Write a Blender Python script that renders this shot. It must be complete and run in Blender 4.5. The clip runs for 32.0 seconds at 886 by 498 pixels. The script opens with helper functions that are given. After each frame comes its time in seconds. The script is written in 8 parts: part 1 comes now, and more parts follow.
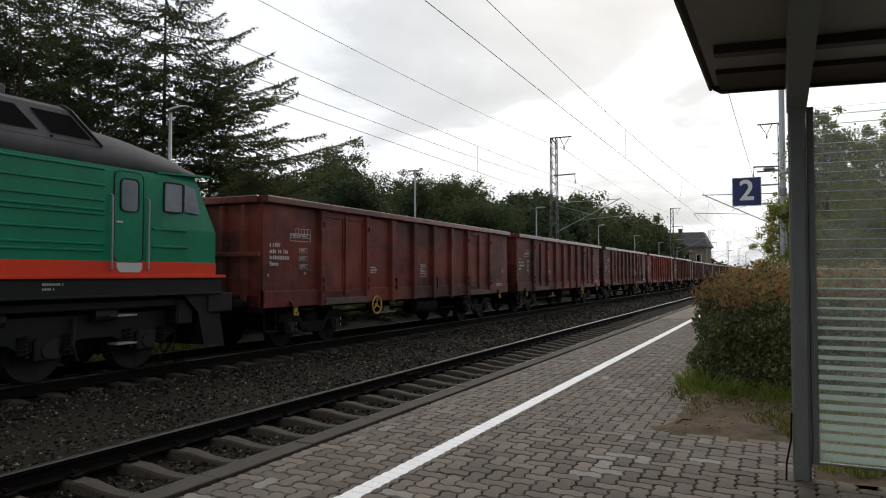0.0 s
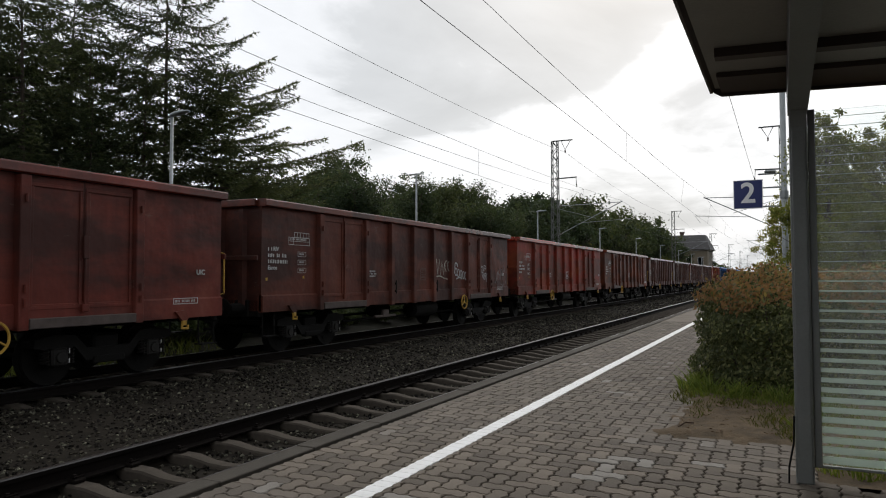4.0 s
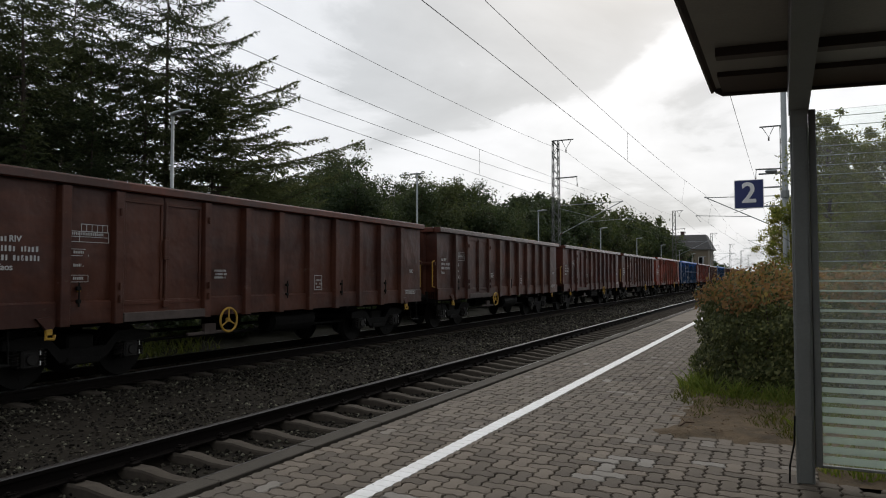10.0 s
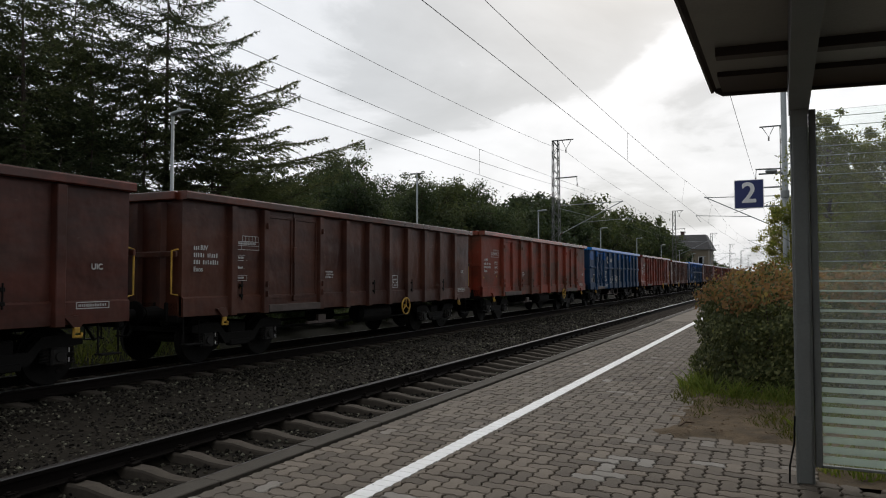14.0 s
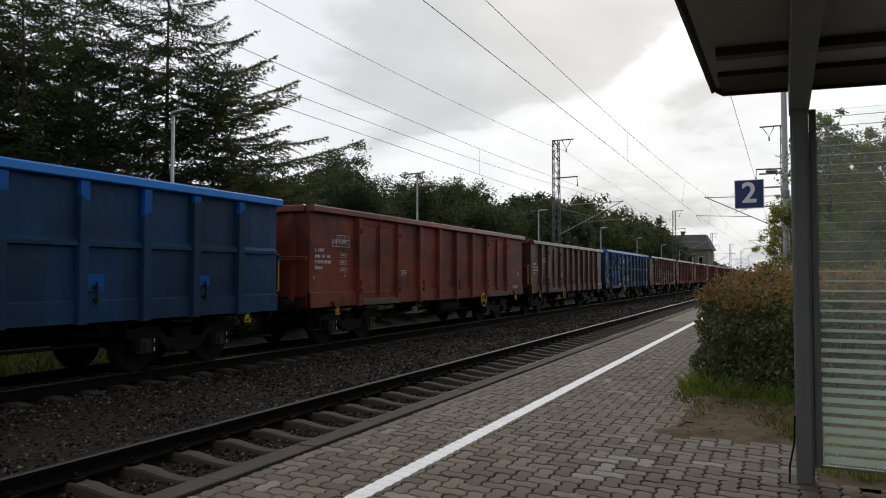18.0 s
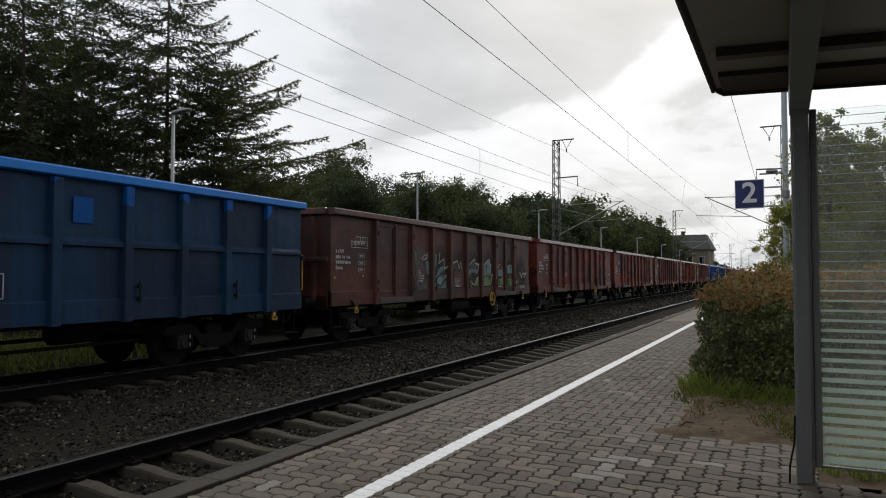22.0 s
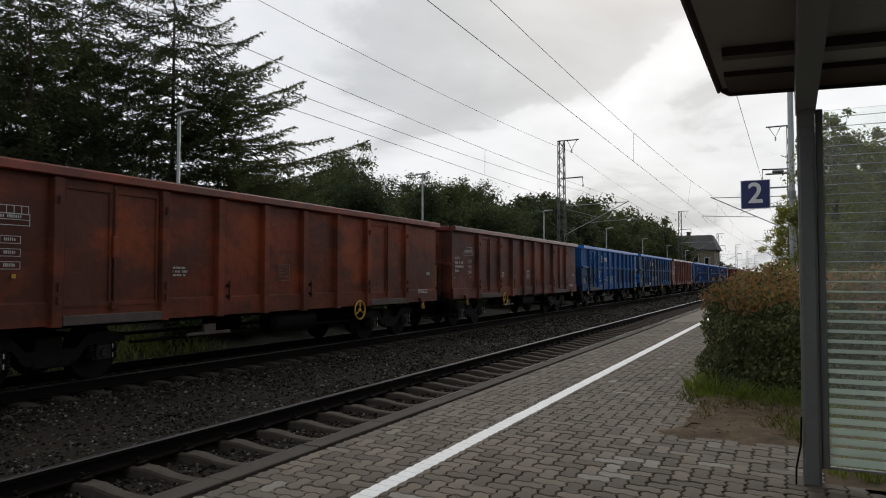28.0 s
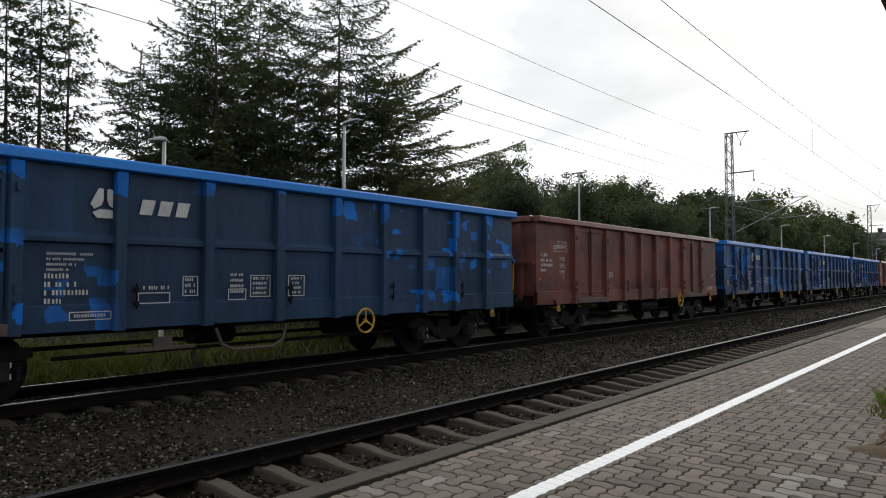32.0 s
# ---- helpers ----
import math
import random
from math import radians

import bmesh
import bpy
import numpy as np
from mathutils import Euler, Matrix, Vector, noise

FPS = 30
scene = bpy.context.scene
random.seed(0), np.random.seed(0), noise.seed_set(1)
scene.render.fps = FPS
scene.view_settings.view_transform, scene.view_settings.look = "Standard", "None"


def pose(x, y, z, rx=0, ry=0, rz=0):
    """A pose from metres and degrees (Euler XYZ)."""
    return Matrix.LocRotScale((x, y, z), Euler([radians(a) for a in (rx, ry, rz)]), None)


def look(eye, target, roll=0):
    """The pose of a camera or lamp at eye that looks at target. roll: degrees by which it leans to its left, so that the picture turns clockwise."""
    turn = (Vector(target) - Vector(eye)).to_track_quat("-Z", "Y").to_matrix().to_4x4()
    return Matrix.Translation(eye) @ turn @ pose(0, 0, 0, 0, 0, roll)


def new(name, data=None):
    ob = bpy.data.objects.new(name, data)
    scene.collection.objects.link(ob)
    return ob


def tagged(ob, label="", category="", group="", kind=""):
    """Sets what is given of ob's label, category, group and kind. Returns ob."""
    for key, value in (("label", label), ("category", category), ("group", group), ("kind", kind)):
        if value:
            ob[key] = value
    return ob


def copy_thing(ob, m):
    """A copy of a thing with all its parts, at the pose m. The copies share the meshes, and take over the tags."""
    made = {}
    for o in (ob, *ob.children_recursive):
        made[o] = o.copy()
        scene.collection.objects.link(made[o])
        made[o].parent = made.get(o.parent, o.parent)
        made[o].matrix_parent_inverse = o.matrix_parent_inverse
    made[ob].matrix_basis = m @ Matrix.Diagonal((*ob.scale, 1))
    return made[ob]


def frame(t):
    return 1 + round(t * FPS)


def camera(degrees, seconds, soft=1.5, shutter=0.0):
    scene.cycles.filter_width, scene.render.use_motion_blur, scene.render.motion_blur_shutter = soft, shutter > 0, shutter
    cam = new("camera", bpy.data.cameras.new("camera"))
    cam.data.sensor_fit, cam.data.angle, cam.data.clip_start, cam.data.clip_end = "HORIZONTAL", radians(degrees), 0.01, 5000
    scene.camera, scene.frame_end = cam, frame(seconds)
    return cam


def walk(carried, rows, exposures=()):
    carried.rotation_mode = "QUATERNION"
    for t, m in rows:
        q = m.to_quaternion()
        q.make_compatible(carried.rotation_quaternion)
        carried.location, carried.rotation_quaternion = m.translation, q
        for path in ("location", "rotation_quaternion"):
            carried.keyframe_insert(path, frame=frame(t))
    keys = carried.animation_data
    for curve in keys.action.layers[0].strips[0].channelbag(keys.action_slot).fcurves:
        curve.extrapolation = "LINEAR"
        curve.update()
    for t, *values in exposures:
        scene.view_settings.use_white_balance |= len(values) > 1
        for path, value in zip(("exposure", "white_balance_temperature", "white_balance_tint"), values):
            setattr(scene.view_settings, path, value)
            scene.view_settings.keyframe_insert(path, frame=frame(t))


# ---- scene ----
# exposure, sky and sun
EXPOSURE = 0.0
EXPOSURES = ((0, .10), (2, .08), (6, -.08), (10, -.12), (18, -.10), (25, -.15), (28, -.20), (29, -.16), (29.5, -.02), (30, .14), (30.5, .16), (31, .20), (32, .32))
SKY, SUN, BACK_SKY = 0.95, 0.9, 0.62
SUN_WAY = (-0.14, 0.80, 0.56)     # towards the sun behind the cloud
CLOUD_SHIFT = (0.0, 0.0, 0.0)
EYE = Vector((0.0, 0.0, 1.30))
RAIL = -0.38          # rail top, below the platform surface
NEAR, FAR = -5.17, -11.15   # centre lines of the two tracks
EDGE = -3.42          # platform edge


def shot(turn, tilt, lean):
    return pose(*EYE, 90 + tilt, 0, turn) @ pose(0, 0, 0, 0, 0, lean)


# Seconds, turn to the left, upward tilt and lean of the camera in degrees
LOOKS = [
    (0, 25.497, 1.999, 0.030),
    (0.5, 25.523, 2.070, 0.005),
    (1, 25.580, 2.134, 0.037),
    (1.5, 25.621, 2.171, 0.102),
    (2, 25.663, 2.232, 0.096),
    (2.5, 25.648, 2.276, 0.008),
    (3, 25.643, 2.310, -0.081),
    (3.5, 25.602, 2.298, -0.114),
    (5.5, 25.651, 2.267, -0.119),
    (7, 25.654, 2.254, -0.086),
    (10, 25.661, 2.244, -0.067),
    (14.5, 25.662, 2.236, -0.053),
    (16.5, 25.669, 2.223, -0.021),
    (20, 25.682, 2.210, 0.012),
    (24, 25.691, 2.199, 0.024),
    (25.5, 25.716, 2.210, -0.009),
    (27.5, 26.019, 2.256, -0.008),
    (28, 26.100, 2.258, 0.006),
    (28.5, 26.243, 2.276, 0.004),
    (29, 30.067, 2.379, -0.074),
    (29.5, 34.193, 2.431, 0.081),
    (30, 36.019, 2.433, 0.046),
    (30.5, 36.690, 2.430, 0.067),
    (31, 37.418, 2.378, 0.070),
    (31.5, 38.102, 2.351, 0.062),
    (32, 38.658, 2.315, 0.066),
]
# Metres that the train has run, second by second
RUN = [-11.17, -3.37, 4.45, 12.33, 20.41, 28.84, 37.58, 46.34, 55.12, 64.12, 73.41, 82.86, 92.42, 102.07, 111.92, 122.12, 132.61, 143.11, 153.64, 164.51, 175.73, 187.0, 198.33, 209.96, 221.86, 233.71, 245.55, 257.82, 270.54, 283.35, 296.15, 309.12, 322.21]
cam = camera(63.98, 32.0, soft=1.05)
walk(cam, [(t, shot(a, b, c)) for t, a, b, c in LOOKS], exposures=[(t, EXPOSURE + e) for t, e in EXPOSURES])

# ---------------------------------------------------------------- sky and sun
def make_world():
    w = bpy.data.worlds.new("overcast_sky")
    scene.world = w
    w.use_nodes = True
    nt = w.node_tree
    nt.nodes.clear()
    N, L = nt.nodes.new, nt.links.new
    out, bg = N("ShaderNodeOutputWorld"), N("ShaderNodeBackground")
    sky = N("ShaderNodeTexSky")
    sky.sky_type = "NISHITA"
    sky.sun_disc = False
    sky.sun_elevation, sky.sun_rotation = radians(34), radians(-10)
    sky.air_density, sky.dust_density = 1.0, 4.0
    tc, sep = N("ShaderNodeTexCoord"), N("ShaderNodeSeparateXYZ")
    L(tc.outputs["Generated"], sep.inputs[0])
    # flat cloud layer: the direction divided by its height
    zz = N("ShaderNodeMath"); zz.operation = "MAXIMUM"; zz.inputs[1].default_value = 0.0
    L(sep.outputs["Z"], zz.inputs[0])
    add = N("ShaderNodeMath"); add.operation = "ADD"; add.inputs[1].default_value = 0.22
    L(zz.outputs[0], add.inputs[0])
    div = N("ShaderNodeVectorMath"); div.operation = "DIVIDE"
    comb = N("ShaderNodeCombineXYZ")
    for i in range(3):
        L(add.outputs[0], comb.inputs[i])
    L(tc.outputs["Generated"], div.inputs[0]); L(comb.outputs[0], div.inputs[1])
    mp = N("ShaderNodeMapping")
    mp.inputs["Location"].default_value = CLOUD_SHIFT
    mp.inputs["Scale"].default_value = (1.0, 0.8, 0.6)
    L(div.outputs[0], mp.inputs["Vector"])
    n1 = N("ShaderNodeTexNoise")
    n1.inputs["Scale"].default_value, n1.inputs["Detail"].default_value, n1.inputs["Roughness"].default_value = 1.7, 10.0, 0.56
    n1.inputs["Distortion"].default_value = 0.35
    L(mp.outputs[0], n1.inputs["Vector"])
    def toward(direction, lo, hi, out_lo, out_hi):
        """Rises smoothly from out_lo to out_hi as the view turns to the direction."""
        d, mr = N("ShaderNodeVectorMath"), N("ShaderNodeMapRange")
        d.operation = "DOT_PRODUCT"
        nrm = N("ShaderNodeVectorMath"); nrm.operation = "NORMALIZE"
        L(tc.outputs["Generated"], nrm.inputs[0]); L(nrm.outputs[0], d.inputs[0])
        d.inputs[1].default_value = Vector(direction).normalized()
        mr.interpolation_type = "SMOOTHSTEP"
        for k, v in zip(("From Min", "From Max", "To Min", "To Max"), (lo, hi, out_lo, out_hi)):
            mr.inputs[k].default_value = v
        L(d.outputs["Value"], mr.inputs["Value"])
        return mr.outputs["Result"]

    def across(normal, lo, hi, wobble):
        """Rises from 0 to 1 over a ragged line across the sky that a plane through the eye marks."""
        d, ad, mr = N("ShaderNodeVectorMath"), N("ShaderNodeMath"), N("ShaderNodeMapRange")
        d.operation, ad.operation = "DOT_PRODUCT", "MULTIPLY_ADD"
        nrm = N("ShaderNodeVectorMath"); nrm.operation = "NORMALIZE"
        L(tc.outputs["Generated"], nrm.inputs[0]); L(nrm.outputs[0], d.inputs[0])
        d.inputs[1].default_value = normal
        ad.inputs[1].default_value = wobble
        L(n1.outputs["Fac"], ad.inputs[0]); L(d.outputs["Value"], ad.inputs[2])
        mr.interpolation_type = "SMOOTHSTEP"
        mr.inputs["From Min"].default_value, mr.inputs["From Max"].default_value = lo + wobble / 2, hi + wobble / 2
        L(ad.outputs[0], mr.inputs["Value"])
        return mr.outputs["Result"]

    def joined(op, a, b):
        m = N("ShaderNodeMath"); m.operation = op
        for k, v in enumerate((a, b)):
            if isinstance(v, float):
                m.inputs[k].default_value = v
            else:
                L(v, m.inputs[k])
        return m.outputs[0]

    # one bank of grey cloud high ahead with a ragged lower edge, thin bright cloud all round it
    bank = joined("MULTIPLY", across((-.285, -.373, .883), -.055, .0, .22), across((.806, .591, 0), -.12, .20, .12))
    bright = joined("ADD", joined("MULTIPLY", n1.outputs["Fac"], .55), .315)
    fac = joined("ADD", bright, joined("MULTIPLY", bank, -.20))
    fac = joined("ADD", fac, toward((-.22, .965, .12), .955, .998, 0, -.10))
    ramp = N("ShaderNodeValToRGB")
    el = ramp.color_ramp.elements
    el[0].position, el[0].color = 0.30, (0.53, 0.567, 0.60, 1)
    el[1].position, el[1].color = 0.62, (1.14, 1.17, 1.225, 1)
    e = ramp.color_ramp.elements.new(0.445); e.color = (0.70, 0.737, 0.775, 1)
    e = ramp.color_ramp.elements.new(0.485); e.color = (0.925, 0.96, 1.005, 1)
    L(fac, ramp.inputs["Fac"])
    # cloud is brighter on the sun's side of the sky than on the other
    side = N("ShaderNodeVectorMath"); side.operation = "SCALE"
    L(ramp.outputs["Color"], side.inputs[0])
    L(toward(SUN_WAY, -.4, .95, BACK_SKY, 1.0), side.inputs["Scale"])
    # a little of the clear sky shows in the cloud's colour
    mix = N("ShaderNodeMix"); mix.data_type = "RGBA"; mix.inputs["Factor"].default_value = 0.9
    scl = N("ShaderNodeVectorMath"); scl.operation = "SCALE"; scl.inputs["Scale"].default_value = 0.1
    L(sky.outputs[0], scl.inputs[0])
    L(scl.outputs[0], mix.inputs["A"]); L(side.outputs[0], mix.inputs["B"])
    L(mix.outputs["Result"], bg.inputs["Color"])
    bg.inputs["Strength"].default_value = SKY
    L(bg.outputs[0], out.inputs["Surface"])


make_world()
sun = new("sun", bpy.data.lights.new("sun", "SUN"))
sun.data.energy, sun.data.angle, sun.data.color = SUN, radians(16), (1.0, 0.96, 0.9)
sun.matrix_world = look((0, 0, 60), (-SUN_WAY[0], -SUN_WAY[1], 60 - SUN_WAY[2]))


# ---------------------------------------------------------------- materials
def nodes(name):
    m = bpy.data.materials.new(name)
    m.use_nodes = True
    nt = m.node_tree
    return m, nt, nt.nodes["Principled BSDF"]


def noise_fac(nt, scale, detail=5.0, rough=0.55, lo=0.35, hi=0.65, stretch=(1, 1, 1), shift=(0, 0, 0), kind="Object"):
    N, L = nt.nodes.new, nt.links.new
    tc, mp, n, mr = N("ShaderNodeTexCoord"), N("ShaderNodeMapping"), N("ShaderNodeTexNoise"), N("ShaderNodeMapRange")
    mp.inputs["Scale"].default_value, mp.inputs["Location"].default_value = stretch, shift
    L(tc.outputs[kind], mp.inputs["Vector"]); L(mp.outputs[0], n.inputs["Vector"])
    n.inputs["Scale"].default_value, n.inputs["Detail"].default_value, n.inputs["Roughness"].default_value = scale, detail, rough
    mr.inputs["From Min"].default_value, mr.inputs["From Max"].default_value = lo, hi
    L(n.outputs["Fac"], mr.inputs["Value"])
    return mr.outputs["Result"]


def mixed(nt, fac, a, b, blend="MIX"):
    mx = nt.nodes.new("ShaderNodeMix")
    mx.data_type, mx.blend_type = "RGBA", blend
    if isinstance(fac, float):
        mx.inputs["Factor"].default_value = fac
    else:
        nt.links.new(fac, mx.inputs["Factor"])
    for sock, v in (("A", a), ("B", b)):
        if isinstance(v, tuple):
            mx.inputs[sock].default_value = (*v, 1)
        else:
            nt.links.new(v, mx.inputs[sock])
    return mx.outputs["Result"]


def bump(nt, bsdf, fac, strength, dist=0.01):
    b = nt.nodes.new("ShaderNodeBump")
    b.inputs["Strength"].default_value, b.inputs["Distance"].default_value = strength, dist
    nt.links.new(fac, b.inputs["Height"]); nt.links.new(b.outputs[0], bsdf.inputs["Normal"])


def plain(name, a, b, rough=0.7, metal=0.0, scale=6.0, fine=60.0, bump_s=0.25, stretch=(1, 1, 1), random_v=0.0, kind="Object", spec=0.5):
    """Two tones mixed by a broad and a fine noise, with a little relief."""
    m, nt, bsdf = nodes(name)
    f1 = noise_fac(nt, scale, 6, 0.6, 0.3, 0.7, stretch, kind=kind)
    f2 = noise_fac(nt, fine, 4, 0.6, 0.25, 0.75, stretch, kind=kind)
    col = mixed(nt, f1, a, b)
    dark = tuple(c * 0.6 for c in a)
    mx = nt.nodes.new("ShaderNodeMath"); mx.operation = "MULTIPLY"; mx.inputs[1].default_value = 0.35
    nt.links.new(f2, mx.inputs[0])
    col = mixed(nt, mx.outputs[0], col, dark)
    if random_v:
        oi = nt.nodes.new("ShaderNodeObjectInfo")
        hs = nt.nodes.new("ShaderNodeHueSaturation")
        mr = nt.nodes.new("ShaderNodeMapRange")
        mr.inputs["To Min"].default_value, mr.inputs["To Max"].default_value = 1 - random_v, 1 + random_v
        nt.links.new(oi.outputs["Random"], mr.inputs["Value"]); nt.links.new(mr.outputs[0], hs.inputs["Value"])
        nt.links.new(col, hs.inputs["Color"])
        col = hs.outputs[0]
    nt.links.new(col, bsdf.inputs["Base Color"])
    bsdf.inputs["Roughness"].default_value, bsdf.inputs["Metallic"].default_value = rough, metal
    bsdf.inputs["Specular IOR Level"].default_value = spec
    if bump_s:
        bump(nt, bsdf, f2, bump_s, 0.006)
    return m


def wagon_paint(name, paint, rust, patch, seed, fade=0.5, patch_lo=0.56, gloss=0.48, dents=0.5, spec=0.26):
    """Weathered wagon paint: streaks down the sides, broad lengthwise bands of deeper tone, bright repainted or bare
    patches.
    """
    m, nt, bsdf = nodes(name)
    sh = (seed * 3.7, seed * 5.1, seed * 1.3)
    broad = noise_fac(nt, 0.9, 7, 0.65, 0.43, 0.57, (1, .32, 1.0), sh)
    streak = noise_fac(nt, 2.4, 6, 0.65, 0.40, 0.66, (1, 2.2, 0.16), sh)
    spots = noise_fac(nt, .75, 7, 0.58, patch_lo, patch_lo + 0.13, (1, 1, 1.1), (sh[1], sh[2], sh[0]))
    grain = noise_fac(nt, 38, 3, 0.6, 0.3, 0.7)
    col = mixed(nt, broad, paint, rust)
    k = nt.nodes.new("ShaderNodeMath"); k.operation = "MULTIPLY"; k.inputs[1].default_value = fade
    nt.links.new(streak, k.inputs[0])
    col = mixed(nt, k.outputs[0], col, tuple(c * 0.42 for c in rust))
    k2 = nt.nodes.new("ShaderNodeMath"); k2.operation = "MULTIPLY"; k2.inputs[1].default_value = 0.75
    nt.links.new(spots, k2.inputs[0])
    col = mixed(nt, k2.outputs[0], col, patch)
    k3 = nt.nodes.new("ShaderNodeMath"); k3.operation = "MULTIPLY"; k3.inputs[1].default_value = 0.3
    nt.links.new(grain, k3.inputs[0])
    col = mixed(nt, k3.outputs[0], col, tuple(c * 0.5 for c in paint))
    # pale scuffs; glints of sky off dented panels are painted in with them
    k4 = nt.nodes.new("ShaderNodeMath"); k4.operation = "MULTIPLY"; k4.inputs[1].default_value = 0.38
    nt.links.new(noise_fac(nt, 2.2, 9, 0.72, 0.635, 0.70, (1, .7, 1.8), (sh[2], sh[0], sh[1])), k4.inputs[0])
    col = mixed(nt, k4.outputs[0], col, (0.20, 0.155, 0.135))
    oi, hs, mr = nt.nodes.new("ShaderNodeObjectInfo"), nt.nodes.new("ShaderNodeHueSaturation"), nt.nodes.new("ShaderNodeMapRange")
    mr.inputs["To Min"].default_value, mr.inputs["To Max"].default_value = 0.93, 1.07
    nt.links.new(oi.outputs["Random"], mr.inputs["Value"]); nt.links.new(mr.outputs[0], hs.inputs["Value"]); nt.links.new(col, hs.inputs["Color"])
    nt.links.new(hs.outputs[0], bsdf.inputs["Base Color"])
    bsdf.inputs["Roughness"].default_value = gloss
    bsdf.inputs["Specular IOR Level"].default_value = spec
    dent = noise_fac(nt, 1.6, 3, 0.5, 0.2, 0.8, (1, 1, 1), sh)
    bump(nt, bsdf, dent, dents, 0.06)
    return m


def blue_paint(name, paint, dark, fresh, seed, share, dabbed, upper=.28):
    """Blue wagon paint: bays repainted one by one, old coat bare in the rest, streaked with dirt."""
    m, nt, bsdf = nodes(name)
    N, L = nt.nodes.new, nt.links.new
    tc, sep, comb = N("ShaderNodeTexCoord"), N("ShaderNodeSeparateXYZ"), N("ShaderNodeCombineXYZ")
    L(tc.outputs["Object"], sep.inputs[0])
    fy, fl = N("ShaderNodeMath"), N("ShaderNodeMath")
    fy.operation, fl.operation = "MULTIPLY_ADD", "FLOOR"
    fy.inputs[1].default_value, fy.inputs[2].default_value = .735, .5
    L(sep.outputs["Y"], fy.inputs[0]); L(fy.outputs[0], fl.inputs[0])
    up = N("ShaderNodeMath"); up.operation = "GREATER_THAN"; up.inputs[1].default_value = 2.2
    L(sep.outputs["Z"], up.inputs[0])
    L(fl.outputs[0], comb.inputs[0]); L(up.outputs[0], comb.inputs[1])
    comb.inputs[2].default_value = seed
    wn, mr = N("ShaderNodeTexWhiteNoise"), N("ShaderNodeMapRange")
    L(comb.outputs[0], wn.inputs["Vector"])
    lift = N("ShaderNodeMath"); lift.operation = "MULTIPLY_ADD"; lift.inputs[1].default_value = upper
    L(up.outputs[0], lift.inputs[0]); L(wn.outputs["Value"], lift.inputs[2])
    soft = N("ShaderNodeMath"); soft.operation = "MULTIPLY_ADD"; soft.inputs[1].default_value = .25
    L(noise_fac(nt, 1.1, 5, .6, .3, .7, (1, 1, 1), (seed, 0, seed)), soft.inputs[0]); L(lift.outputs[0], soft.inputs[2])
    mr.inputs["From Min"].default_value, mr.inputs["From Max"].default_value = share + .05, share + .25
    L(soft.outputs[0], mr.inputs["Value"])
    col = mixed(nt, mr.outputs[0], dark, paint)
    # dabs of fresh paint with straight edges, large ones few, small ones in clusters
    def dabs(scale, lo, where):
        mp, vo, m2, mu = N("ShaderNodeMapping"), N("ShaderNodeTexVoronoi"), N("ShaderNodeMapRange"), N("ShaderNodeMath")
        vo.distance, mu.operation = "CHEBYCHEV", "MULTIPLY"
        vo.inputs["Scale"].default_value, vo.inputs["Randomness"].default_value = scale, 0.7
        mp.inputs["Location"].default_value, mp.inputs["Scale"].default_value = (seed * 3.7, seed * 5.1, seed * 1.3), (0.02, 0.9, 1.0)
        L(tc.outputs["Object"], mp.inputs["Vector"]); L(mp.outputs[0], vo.inputs["Vector"])
        m2.inputs["From Min"].default_value, m2.inputs["From Max"].default_value, m2.inputs["To Max"].default_value = lo, lo + .02, .9
        L(vo.outputs["Color"], m2.inputs["Value"]); L(m2.outputs[0], mu.inputs[0])
        L(noise_fac(nt, .35, 2, .5, where, where + .06, (1, 1, .6), (seed * 2, seed, 0)), mu.inputs[1])
        return mu.outputs[0]
    for fac in (dabs(1.5, .84, .46), dabs(4.2, .77, .43)) if dabbed else ():
        col = mixed(nt, fac, col, fresh)
    # the posts are freshly painted at their heads
    px, pz, both = N("ShaderNodeMath"), N("ShaderNodeMath"), N("ShaderNodeMath")
    px.operation, pz.operation, both.operation = "GREATER_THAN", "GREATER_THAN", "MULTIPLY"
    px.inputs[1].default_value = 1.425
    wob = N("ShaderNodeMath"); wob.operation = "MULTIPLY_ADD"; wob.inputs[1].default_value = .7
    L(noise_fac(nt, .8, 1, .5, .3, .7, (1, 1, .01), (0, seed, 0)), wob.inputs[0]); L(sep.outputs["Z"], wob.inputs[2])
    pz.inputs[1].default_value = 3.22
    L(sep.outputs["X"], px.inputs[0]); L(wob.outputs[0], pz.inputs[0]); L(px.outputs[0], both.inputs[0]); L(pz.outputs[0], both.inputs[1])
    col = mixed(nt, both.outputs[0], col, tuple(c * .7 for c in fresh))
    k = N("ShaderNodeMath"); k.operation = "MULTIPLY"; k.inputs[1].default_value = .35
    L(noise_fac(nt, 2.6, 6, .65, .42, .68, (1, 2.0, .22), (seed, seed, 0)), k.inputs[0])
    col = mixed(nt, k.outputs[0], col, (0.012, 0.018, 0.030))
    L(col, bsdf.inputs["Base Color"])
    bsdf.inputs["Roughness"].default_value, bsdf.inputs["Specular IOR Level"].default_value = .52, .14
    bump(nt, bsdf, noise_fac(nt, 1.6, 3, .5, .2, .8, (1, 1, 1), (seed, 0, 0)), .5, .06)
    return m


